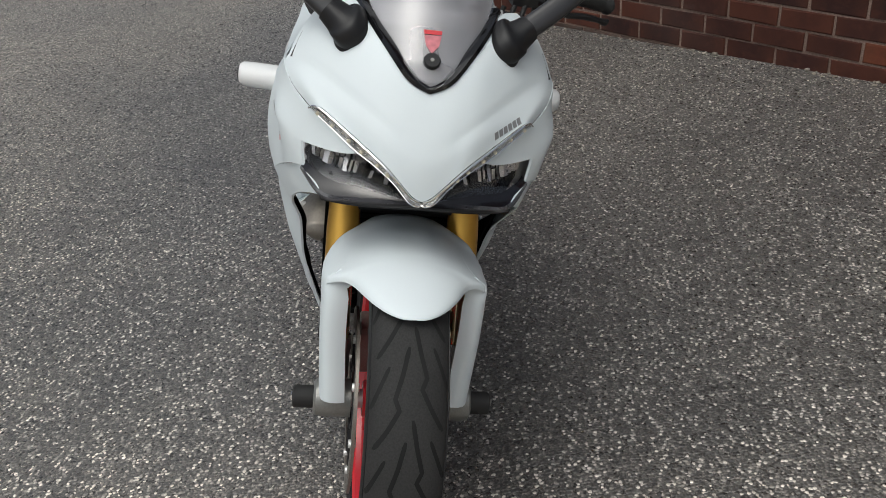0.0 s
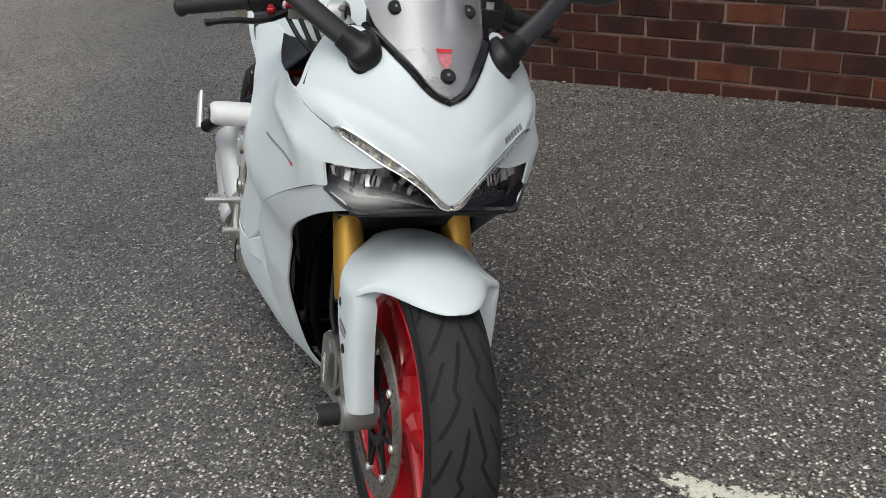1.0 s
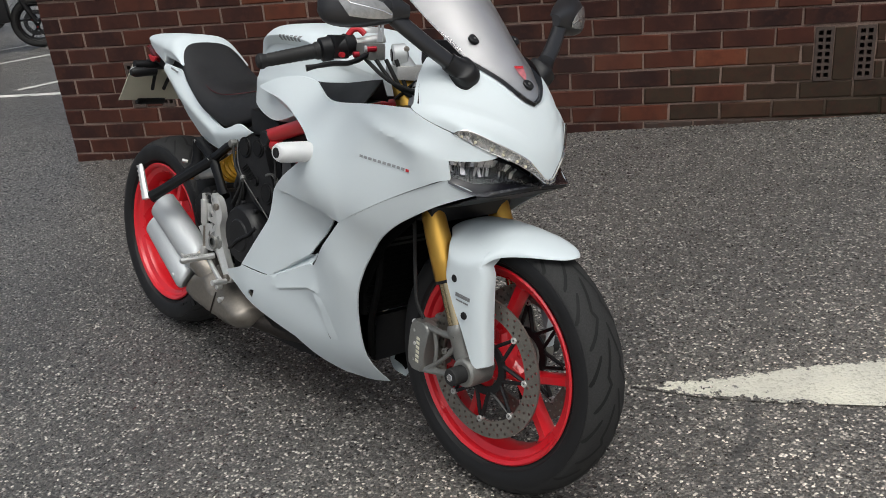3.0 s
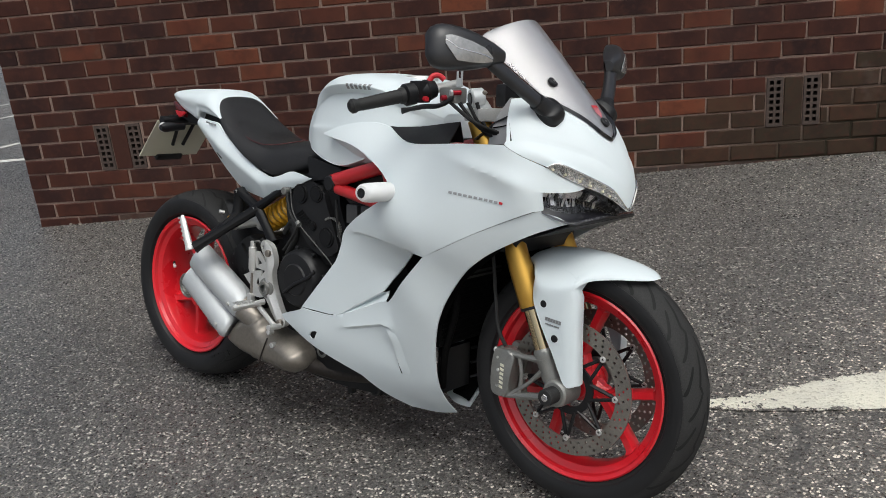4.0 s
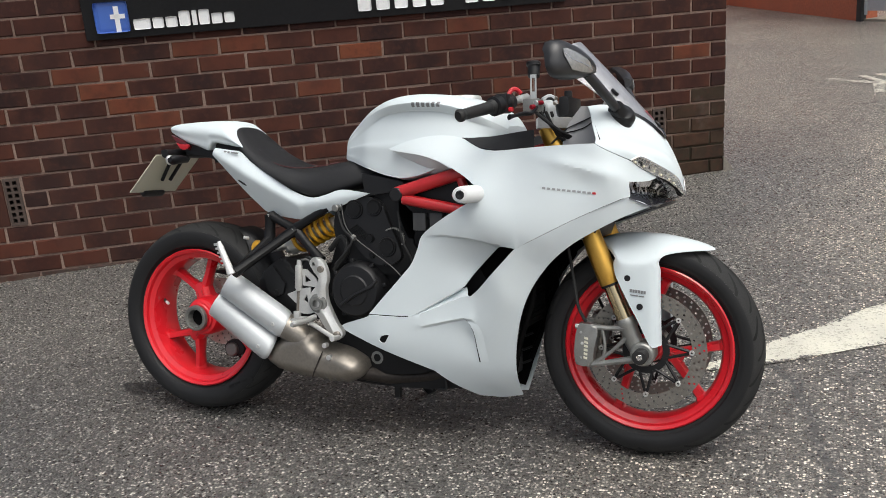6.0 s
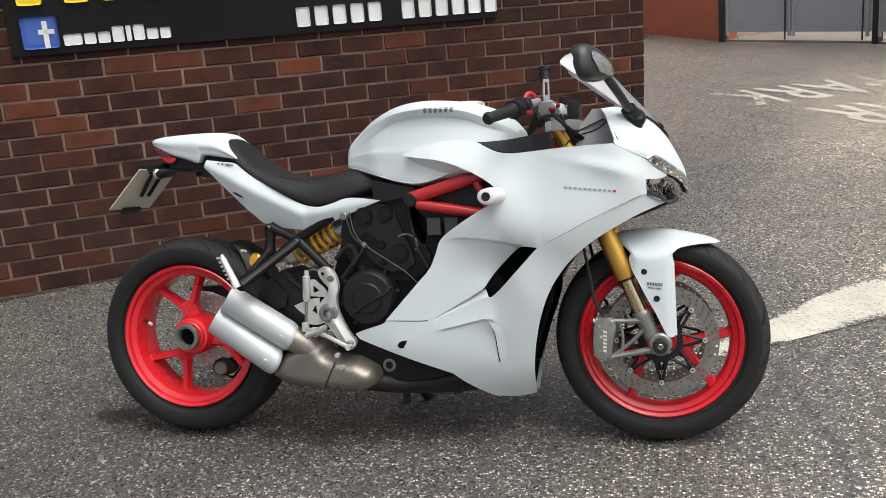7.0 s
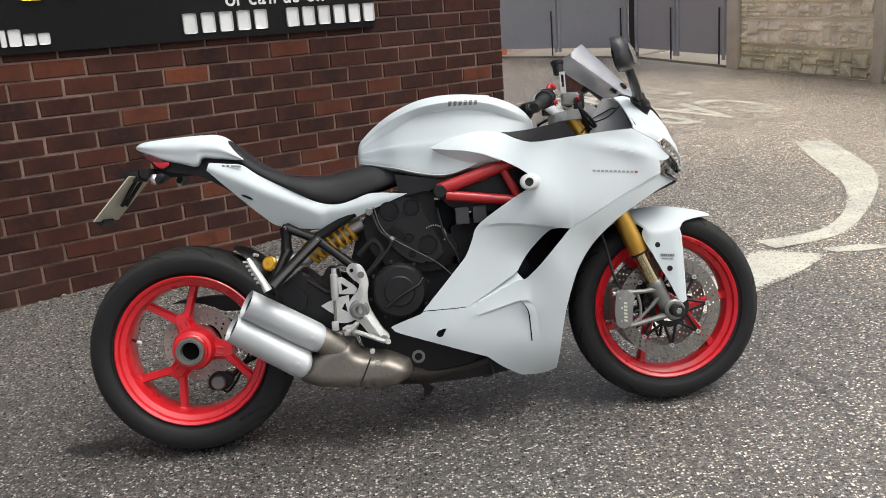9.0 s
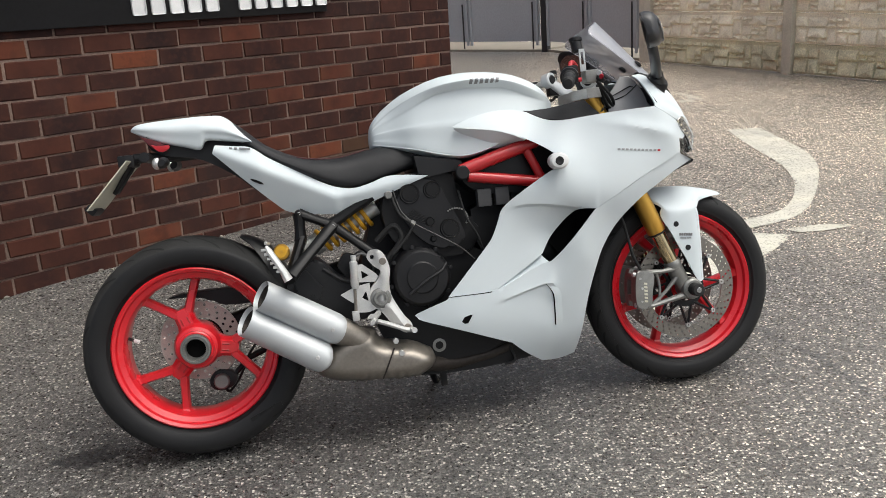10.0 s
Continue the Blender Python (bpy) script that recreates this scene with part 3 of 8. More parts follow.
def upright(m_origin, a, b):
    """A frame with x running from a to b on the ground."""
    d = Vector((b[0] - a[0], b[1] - a[1], 0))
    return Matrix.Translation((a[0], a[1], 0)) @ Matrix.Rotation(math.atan2(d.y, d.x), 4, "Z"), d.length


GATE_POINTS = [(1.45, 13.05), (3.35, 10.9), (4.0, 8.55)]


def gate_leaf(m, x0, x1, label):
    g = new("metal_gate")
    g.matrix_basis = m
    tagged(g, label, "gate", "lock-up gates")
    bm = bmesh.new()
    box(bm, (x0, -0.02, 0.16), (x1, 0.02, 2.4), 0.004)
    part("gate_panel", bm, M_GATE, g, smooth=False)
    for k in (x0 + 0.03, x1 - 0.03):
        bm = bmesh.new()
        box(bm, (k - 0.02, -0.05, 0.1), (k + 0.02, -0.021, 2.4), 0.004)
        part("gate_stile", bm, M_GATE, g, smooth=False)
    bm = bmesh.new()
    rod(bm, (x1 - 0.09, -0.06, 0.05), (x1 - 0.09, -0.06, 0.75), 0.012, 8)
    part("drop_bolt", bm, M_POST, g)
    return g


for a, b in zip(GATE_POINTS, GATE_POINTS[1:]):
    m, ln = upright(None, a, b)
    gate_leaf(m, 0.1, ln / 2 - 0.01, "grey painted steel gate leaf of a lock-up")
    gate_leaf(m, ln / 2 + 0.01, ln - 0.1, "grey painted steel gate leaf of a lock-up")
    bm = bmesh.new()
    box(bm, (0.05, 0.0, -0.05), (ln - 0.05, 1.2, 0.035), 0.01)
    thing("threshold_slab", bm, M_SLAB, "weathered concrete threshold under the steel gates", "slab", m=m)
for k, q in enumerate(GATE_POINTS):
    bm = bmesh.new()
    box(bm, (-0.05, -0.05, -0.05), (0.05, 0.05, 2.5), 0.006)
    thing("gate_post", bm, M_POST if k < 2 else M_CONCRETE_POST, "dark steel gate post set in asphalt" if k < 2 else "square concrete post beside the steel gates", "post", "gate posts", m=pose(q[0], q[1], 0, 0, 0, -50 if k < 2 else -70))
m, ln = upright(None, (0.0, 16.6), (1.4, 13.15))
bm = bmesh.new()
box(bm, (-6, 0.0, -0.1), (ln, 0.3, 3.0))
thing("wall_far", bm, M_REDBRICK, "orange-red brick wall across the yard", "wall", kind="structure", smooth=False, m=m)
m, ln = upright(None, (-7.5, 15.0), (3.0, 17.5))
bm = bmesh.new()
box(bm, (-14, 3.0, -0.1), (12, 3.3, 3.0))
thing("wall_far", bm, M_REDBRICK, "red brick wall at the end of the yard", "wall", kind="structure", smooth=False, m=m)

# concrete post-and-panel fence with rock-faced panels
FENCE = [(4.0, 8.42), (4.68, 6.3), (5.3, 4.3), (5.95, 2.25), (6.6, 0.2)]
PANEL_H = 0.31


def rock_panel(ln, seed):
    """One panel cast with a face of rough stones of uneven size, each overhanging the joint below it."""
    rnd = random.Random(seed)
    bm = bmesh.new()
    box(bm, (0, 0, 0), (ln, 0.045, PANEL_H - 0.007))
    rows = 5
    h = (PANEL_H - 0.05) / rows
    x = 0.015
    while x < ln - 0.06:
        wide = min(rnd.uniform(0.09, 0.24), ln - 0.015 - x)
        cuts, r = [], 0
        while r < rows:
            tall = min(rnd.choice((1, 1, 2, 3)), rows - r)
            cuts.append((r, tall))
            r += tall
        for r, tall in cuts:
            n = 1 if tall > 1 or wide < 0.14 else 2
            for q in range(n):
                xa, xb = x + wide * q / n + 0.005, x + wide * (q + 1) / n - 0.005
                za, zb = 0.015 + r * h + 0.006, 0.015 + (r + tall) * h - 0.004
                d = rnd.uniform(0.02, 0.045)
                c = [(xa, za), (xb, za), (xb, zb), (xa, zb)]
                base = [bm.verts.new((p[0], 0.002, p[1])) for p in c]
                inner = [bm.verts.new((p[0] + (0.012 if e in (0, 3) else -0.012) * rnd.uniform(0.3, 1.4), -d * (rnd.uniform(0.8, 1.2) if e < 2 else rnd.uniform(0.2, 0.6)), p[1] + (0.004 if e < 2 else -0.018) * rnd.uniform(0.3, 1.5))) for e, p in enumerate(c)]
                mid = bm.verts.new((xa + (xb - xa) * rnd.uniform(0.3, 0.7), -d * rnd.uniform(0.8, 1.3), za + (zb - za) * rnd.uniform(0.3, 0.6)))
                for e in range(4):
                    g = (e + 1) % 4
                    bm.faces.new((base[e], base[g], inner[g], inner[e]))
                    bm.faces.new((inner[e], inner[g], mid))
        x += wide
    return bm


for k, (a, b) in enumerate(zip(FENCE, FENCE[1:])):
    m, ln = upright(None, a, b)
    fence = new("panel_fence")
    fence.matrix_basis = m
    tagged(fence, "weathered rock-faced concrete panel fence with mossy foot", "fence", "concrete fence bays")
    for r in range(6):
        part("panel", rock_panel(ln - 0.12, 10 * k + r), M_CONCRETE if r else M_CONCRETE_GREEN, fence, smooth=False, m=pose(0.06, 0.03, 0.01 + r * PANEL_H))
    bm = bmesh.new()
    box(bm, (-0.06, -0.03, -0.1), (0.06, 0.1, 2.0), 0.01)
    part("fence_post", bm, M_CONCRETE_POST, fence)

# ---- the motorcycle: its own frame has x forward, y to its left, z up; it leans on its side stand ----
BIKE = Matrix.Translation((0, -0.005, 0)) @ Matrix.Rotation(radians(1.5), 4, "Z") @ Matrix.Rotation(radians(-12.8), 4, "X")
M_WHITE = material("silk_white_paint", (0.61, 0.667, 0.69), 0.55, fine=900, coarse=3, vary=0.015, bump=0.004, coat=0.06, spec=0.4)
M_WHITEPLASTIC = material("white_nylon", (0.7, 0.71, 0.71), 0.45, fine=300, vary=0.03, bump=0.01)
M_RED = material("red_wheel_paint", (0.62, 0.012, 0.022), 0.3, fine=500, coarse=8, vary=0.06, bump=0.01, coat=0.5)
M_FRAME = material("red_frame_paint", (0.42, 0.012, 0.016), 0.35, fine=400, vary=0.08, coat=0.4)
M_TYRE = material("tyre_rubber", (0.027, 0.0268, 0.0266), 0.78, fine=350, coarse=12, vary=0.35, bump=0.15, spec=0.25)
M_CASTING = material("black_casting", (0.0045, 0.0045, 0.005), 0.4, fine=300, coarse=12, vary=0.2, bump=0.04, spec=0.22)
M_SIDEWALL = material("tyre_sidewall", (0.0125, 0.0125, 0.0132), 0.55, fine=500, coarse=14, vary=0.2, bump=0.05, spec=0.3)
M_GROOVE = material("tyre_groove", (0.002, 0.002, 0.002), 0.95, bump=0)
M_BLACK = material("black_plastic", (0.008, 0.008, 0.009), 0.45, fine=700, coarse=10, vary=0.3, bump=0.06, spec=0.35)
M_GLOSSBLACK = material("gloss_black", (0.006, 0.006, 0.007), 0.07, bump=0, vary=0.1)
M_RUBBER = material("grip_rubber", (0.01, 0.01, 0.01), 0.7, fine=500, vary=0.3, bump=0.3)
M_SEAT = material("seat_vinyl", (0.0125, 0.0125, 0.014), 0.6, fine=900, coarse=8, vary=0.25, bump=0.35, spec=0.4)
M_ENGINE = material("engine_black", (0.006, 0.006, 0.0066), 0.5, fine=260, coarse=14, vary=0.4, bump=0.15, spec=0.28)
M_ENGINE2 = material("engine_grey", (0.0095, 0.0095, 0.0105), 0.45, fine=260, coarse=14, vary=0.3, bump=0.15, spec=0.35)
M_SILVER = material("cast_aluminium", (0.58, 0.58, 0.565), 0.42, 0.55, fine=400, coarse=20, vary=0.15, bump=0.08)
M_TITAN = material("satin_caliper", (0.235, 0.235, 0.222), 0.42, 0.6, fine=400, coarse=20, vary=0.2, bump=0.06)
M_MUFFLER = material("brushed_aluminium", (0.5, 0.52, 0.53), 0.5, 0.35, fine=500, coarse=5, vary=0.05, bump=0.02)
M_STEEL = material("stained_steel", (0.23, 0.208, 0.18), 0.38, 0.65, fine=120, coarse=7, vary=0.18, bump=0.04)
M_DISC = material("brake_disc", (0.23, 0.215, 0.19), 0.4, 0.7, fine=300, coarse=25, vary=0.2, bump=0.03)
M_DISC2 = material("rear_brake_disc", (0.5, 0.475, 0.43), 0.5, 0.25, fine=300, coarse=25, vary=0.2, bump=0.03)
M_CHROME = material("chrome", (0.8, 0.8, 0.8), 0.1, 1.0, bump=0, vary=0.05)
M_GOLD = material("gold_anodised", (0.62, 0.36, 0.07), 0.3, 0.85, fine=500, vary=0.08, bump=0.01)
M_GOLDROD = material("gold_slider", (0.62, 0.5, 0.3), 0.14, 1.0, fine=500, vary=0.05, bump=0)
M_SPRING = material("yellow_spring", (0.62, 0.33, 0.02), 0.38, fine=400, vary=0.1)
M_GREYTEXT = material("grey_print", (0.19, 0.195, 0.2), 0.4, bump=0)
M_PALETEXT = material("pale_print", (0.3, 0.31, 0.32), 0.4, bump=0)
M_REDTEXT = material("red_print", (0.5, 0.02, 0.03), 0.4, bump=0)
M_REDLENS = material("red_lens", (0.09, 0.004, 0.005), 0.1, bump=0, coat=0.6)
M_FADED = material("faded_badge", (0.42, 0.13, 0.15), 0.4, fine=120, vary=0.5, bump=0)
M_PLATE = material("plate_back", (0.62, 0.6, 0.48), 0.4, bump=0.01, vary=0.06)
# the screen's share of diffuse white paints in the sky's reflection
M_SCREEN = clear("smoked_screen", (0.78, 0.77, 0.8), 0.32, 0.19, 1.6, 1.5)
M_LENS = clear("lamp_lens", (0.88, 0.88, 0.89), 0.02, 0.0)
M_REFLECTOR = material("lamp_facets", (0.76, 0.75, 0.73), 0.3, 0.85, fine=240, coarse=55, vary=0.3, bump=0.15)
M_STRIP = material("strip_facets", (0.8, 0.79, 0.76), 0.14, 0.75, fine=160, coarse=60, vary=0.5, bump=0.9, coat=0.6)
M_LED = material("led_cell", (0.8, 0.74, 0.55), 0.25, bump=0, coat=0.5)
M_MASK = material("lamp_mask", (0.008, 0.008, 0.011), 0.14, bump=0, vary=0.1, spec=0.5)
M_LEDGE = material("lamp_ledge", (0.05, 0.05, 0.056), 0.12, bump=0, vary=0.1, coat=1.0, spec=0.8)
M_CLEARLENS = clear("clear_lens", (0.95, 0.95, 0.95), 0.03, 0.05)

M_RIBLENS = material("ribbed_lens", (0.36, 0.36, 0.355), 0.16, 0.5, fine=160, coarse=60, vary=0.2, bump=0.4, coat=0.5)
bike = new("motorcycle")
bike.matrix_basis = BIKE
tagged(bike, "white sports motorcycle with red wheels leaning on its side stand", "motorcycle")

REAR, FRONT = Vector((-0.739, 0, 0.3173)), Vector((0.739, 0, 0.3015))


# ---- smooth skins from a few known depths ----
def surface(knots):
    """The smooth sheet y(x, z) over a few known depths (thin plate)."""
    k = np.array(knots, float)
    p, v = k[:, :2], k[:, 2]
    n = len(p)

    def u(d):
        return np.where(d > 1e-9, d * d * np.log(np.maximum(d, 1e-9)), 0.0)

    a = np.zeros((n + 3, n + 3))
    a[:n, :n] = u(np.linalg.norm(p[:, None] - p[None], axis=2)) + np.eye(n) * 2e-4
    a[:n, n] = a[n, :n] = 1
    a[:n, n + 1:] = p
    a[n + 1:, :n] = p.T
    w = np.linalg.solve(a, np.concatenate([v, np.zeros(3)]))

    def f(x, z):
        d = np.hypot(p[:, 0] - x, p[:, 1] - z)
        return float(u(d) @ w[:n] + w[n] + w[n + 1] * x + w[n + 2] * z)

    return f


def outline(pts, n=5):
    """A closed outline: plain points are smooth, those marked with a third value are corners."""
    k, out = len(pts), []
    corners = [i for i, p in enumerate(pts) if len(p) > 2]
    if not corners:
        return [(p.x, p.y) for p in spline([(q[0], q[1], 0) for q in pts], n, True)]
    for a, b in zip(corners, corners[1:] + [corners[0] + k]):
        run = [(pts[i % k][0], pts[i % k][1], 0) for i in range(a, b + 1)]
        out += [(p.x, p.y) for p in spline(run, n)[:-1]]
    return out


def inside(x, z, poly):
    r = False
    for (x1, z1), (x2, z2) in zip(poly, poly[1:] + poly[:1]):
        if (z1 > z) != (z2 > z) and x < (x2 - x1) * (z - z1) / (z2 - z1) + x1:
            r = not r
    return r


def panel(poly, f, thick=0.004, step=0.014, side=-1, holes=(), creases=()):
    """A moulded body panel: an outline in side view laid on the sheet f, with thickness."""
    pts = [Vector(p) for p in poly]
    n = len(pts)
    edges = [(i, (i + 1) % n) for i in range(n)]
    for h in holes:
        s = len(pts)
        pts += [Vector(p) for p in h]
        edges += [(s + i, s + (i + 1) % len(h)) for i in range(len(h))]
    xs, zs = [p[0] for p in poly], [p[1] for p in poly]
    row = 0
    z = min(zs) + step / 2
    ring = [poly] + list(holes)
    for line in creases:
        line = [q for q in line if inside(q[0], q[1], poly) and min((Vector(q) - Vector(p)).length for r in ring for p in r) > 0.003]
        edges += [(len(pts) + i, len(pts) + i + 1) for i in range(len(line) - 1)]
        pts += [Vector(q) for q in line]
        ring = ring + [line]
    while z < max(zs):
        x = min(xs) + (step / 2 if row % 2 else 0)
        while x < max(xs):
            if inside(x, z, poly) and not any(inside(x, z, h) for h in holes):
                if min((Vector((x, z)) - Vector(q)).length for r in ring for q in r) > step * 0.45:
                    pts.append(Vector((x, z)))
            x += step
        z += step * 0.87
        row += 1
    vs, es, fs, *_ = delaunay_2d_cdt(pts, edges, [], 1, 1e-6)
    bm = bmesh.new()
    ys = [f(p.x, p.y) for p in vs]
    front = [bm.verts.new((p.x, side * y, p.y)) for p, y in zip(vs, ys)]
    back = [bm.verts.new((p.x, side * (y - thick), p.y)) for p, y in zip(vs, ys)]
    use = {}
    for t in fs:
        c = sum((vs[i] for i in t), Vector((0, 0))) / len(t)
        if any(inside(c.x, c.y, h) for h in holes):
            continue
        bm.faces.new([front[i] for i in t])
        bm.faces.new([back[i] for i in reversed(t)])
        for i, j in zip(t, t[1:] + t[:1]):
            use[frozenset((i, j))] = use.get(frozenset((i, j)), []) + [(i, j)]
    for q in use.values():
        if len(q) == 1:
            i, j = q[0]
            bm.faces.new((front[j], front[i], back[i], back[j]))
    bmesh.ops.delete(bm, geom=[v for v in bm.verts if not v.link_faces], context="VERTS")
    return bm


def coons(a, b, c, d, n=16, m=16, bulge=None):
    """A patch between four edges: a (bottom) and c (top) run with u; d (at u = 0) and b (at u = 1) run with v."""
    def at(curve, t):
        k = t * (len(curve) - 1)
        i = min(int(k), len(curve) - 2)
        return curve[i].lerp(curve[i + 1], k - i)

    def even(pts):
        s = spline(pts, 12)
        ln = [0.0]
        for p, q in zip(s, s[1:]):
            ln.append(ln[-1] + (q - p).length)
        out, j = [], 0
        for k in range(41):
            t = ln[-1] * k / 40
            while j < len(s) - 2 and ln[j + 1] < t:
                j += 1
            g = ln[j + 1] - ln[j]
            out.append(s[j].lerp(s[j + 1], (t - ln[j]) / g if g > 1e-9 else 0))
        return out

    a, b, c, d = (even(x) for x in (a, b, c, d))
    rows = []
    for i in range(m + 1):
        v = i / m
        r = []
        for j in range(n + 1):
            u = j / n
            p = at(a, u) * (1 - v) + at(c, u) * v + at(d, v) * (1 - u) + at(b, v) * u
            p = p - (a[0] * (1 - u) * (1 - v) + a[-1] * u * (1 - v) + c[0] * (1 - u) * v + c[-1] * u * v)
            if bulge:
                p = p + bulge(u, v)
            r.append(p)
        rows.append(r)
    return rows


def loft(stations, n=6, m=5, cap=True):
    """A closed body through half sections: each a list of points (y >= 0) from the top middle round to the bottom middle."""
    cols = [spline(s, m) for s in stations]
    rows = []
    for k in range(len(cols[0])):
        rows.append(spline([c[k] for c in cols], n))
    rings = []
    for i in range(len(rows[0])):
        half = [r[i] for r in rows]
        rings.append([Vector((p.x, -abs(p.y), p.z)) for p in half] + [Vector((p.x, abs(p.y), p.z)) for p in reversed(half)])
    bm = bmesh.new()
    vs = skin(bm, rings, close_u=True)
    if cap:
        bm.faces.new(vs[0])
        bm.faces.new(vs[-1])
    bmesh.ops.remove_doubles(bm, verts=bm.verts, dist=1e-5)
    return bm


def bars(start, along, up, out, widths, height, gap, parent, mat, name="badge_bar", lift=0.0012):
    """A row of small flat bars, as long as a worn print."""
    a, u, o = Vector(along).normalized(), Vector(up).normalized(), Vector(out).normalized()
    p = Vector(start)
    bm = bmesh.new()
    for w in widths:
        q = [p, p + a * w, p + a * w + u * height, p + u * height]
        lo = [bm.verts.new(v + o * 0.0002) for v in q]
        hi = [bm.verts.new(v + o * lift) for v in q]
        bm.faces.new(hi)
        for i in range(4):
            bm.faces.new((lo[i], lo[(i + 1) % 4], hi[(i + 1) % 4], hi[i]))
        p = p + a * (w + gap)
    return part(name, bm, mat, parent, smooth=False)


# ---- wheels ----
def wheel_part(name, parent, mat, label, m, r, half, hub_r, hub_y, turn, spoke_w=0.032):
    """A cast wheel: drop-centre rim with a hub and three forked spokes under it."""
    prof = [(r, -half), (r - 0.004, -half - 0.003), (r - 0.012, -half + 0.002), (r - 0.016, -half + 0.012), (r - 0.03, -half + 0.02), (r - 0.036, -half + 0.035), (r - 0.036, half - 0.035), (r - 0.03, half - 0.02), (r - 0.016, half - 0.012), (r - 0.012, half - 0.002), (r - 0.004, half + 0.003), (r, half),
            (r - 0.004, half - 0.01), (r - 0.016, half - 0.03), (r - 0.02, 0), (r - 0.016, -half + 0.03), (r - 0.004, -half + 0.01)]
    made = part(name, revolve(bmesh.new(), prof, n=96, close=True), mat, parent, label, m=m)
    hub = [(hub_r * 0.55, -hub_y), (hub_r * 0.86, -hub_y), (hub_r * 0.93, -hub_y + 0.003), (hub_r * 0.95, -hub_y + 0.012), (hub_r * 1.12, -hub_y + 0.016), (hub_r * 1.25, -hub_y + 0.03), (hub_r * 1.25, hub_y - 0.03), (hub_r, hub_y), (hub_r * 0.55, hub_y)]
    part("hub", revolve(bmesh.new(), hub, n=48), mat, made)
    split, end = hub_r + 0.05, r - 0.032
    section = ((-1, -0.45), (-0.62, -1), (0.62, -1), (1, -0.45), (1, 0.45), (0.62, 1), (-0.62, 1), (-1, 0.45))

    def beam(pts, widths, depths):
        way = (pts[-1] - pts[0]).normalized()
        across = way.cross(Vector((0, 1, 0)))
        bm = bmesh.new()
        vs = skin(bm, [[p + across * w * cx + Vector((0, d * cy, 0)) for cx, cy in section] for p, w, d in zip(pts, widths, depths)], close_u=True)
        bm.faces.new(vs[0])
        bm.faces.new(vs[-1])
        return bm

    for k in range(3):
        a0 = turn + k * 2 * math.pi / 3
        d0 = Vector((math.cos(a0), 0, math.sin(a0)))
        part("spoke_root", beam([d0 * hub_r * 0.9, d0 * (hub_r + 0.018), d0 * (split - 0.008), d0 * (split + 0.012)], [spoke_w * 1.05, spoke_w * 0.8, spoke_w * 0.78, spoke_w * 0.42], [spoke_w * 1.0, spoke_w * 0.8, spoke_w * 0.75, spoke_w * 0.55]), mat, made, angle=25)
        across0, face = Vector((-math.sin(a0), 0, math.cos(a0))), Vector((0, -spoke_w * 0.79, 0))
        each("spoke_slot", [tube(bmesh.new(), [d0 * (hub_r + 0.016) + across0 * q + face, d0 * (hub_r + 0.036) + across0 * q + face], 0.0028, 8) for q in (-spoke_w * 0.26, spoke_w * 0.26)], M_FRAME, made)
        for s in (-1, 1):
            a1, a2 = a0 + s * radians(4.5), a0 + s * radians(24)
            start = Vector((math.cos(a1), 0, math.sin(a1))) * (split - 0.014)
            stop = Vector((math.cos(a2), 0, math.sin(a2))) * end
            mid = start.lerp(stop, 0.5)
            part("spoke", beam([start, mid, stop.lerp(mid, 0.15), stop], [0.0145, 0.012, 0.013, 0.021], [0.022, 0.018, 0.02, 0.026]), mat, made, angle=25)
    return made


def tyre_mesh(r, half, rim_r, crown):
    """A sport tyre of round section, from bead to bead."""
    pts = []
    for k in range(25):
        a = -90 + 180 * k / 24
        y = half * math.sin(radians(a))
        rr = r - crown * (1 - math.cos(radians(a)) ** 0.85)
        pts.append((rr, y))
    lo = rim_r - 0.012
    prof = [(lo, -half * 0.62), (rim_r - 0.001, -half * 0.7), (rim_r + 0.006, -half * 0.78), (rim_r + 0.012, -half * 0.9), (rim_r + 0.02, -half * 0.97)] + pts
    prof += [(p[0], -p[1]) for p in reversed(prof[:5])]
    bm = bmesh.new()
    revolve(bm, prof, n=128, close=True)
    return bm


def sidewall_mesh(r, half, rim_r, crown, s):
    """The smoother flank of a tyre, with a moulded edge at the shoulder."""
    def at(a, k):
        return (r - crown * (1 - math.cos(radians(a)) ** 0.85) + k * 0.6, half * math.sin(radians(a)) + k)
    k = 0.0012
    outer = [(rim_r + 0.01, half * 0.86 + k), (rim_r + 0.013, half * 0.9 + k * 2.2), (rim_r + 0.016, half * 0.93 + k), (rim_r + 0.021, half * 0.972 + k), (r - crown - 0.004, half + k), at(85, k), at(78, k), at(73, k), at(71.5, -k)]
    inner = [(p[0] - 0.002, p[1] - 0.004) for p in reversed(outer)]
    return revolve(bmesh.new(), [(p[0], s * p[1]) for p in outer + inner], n=128, close=True)


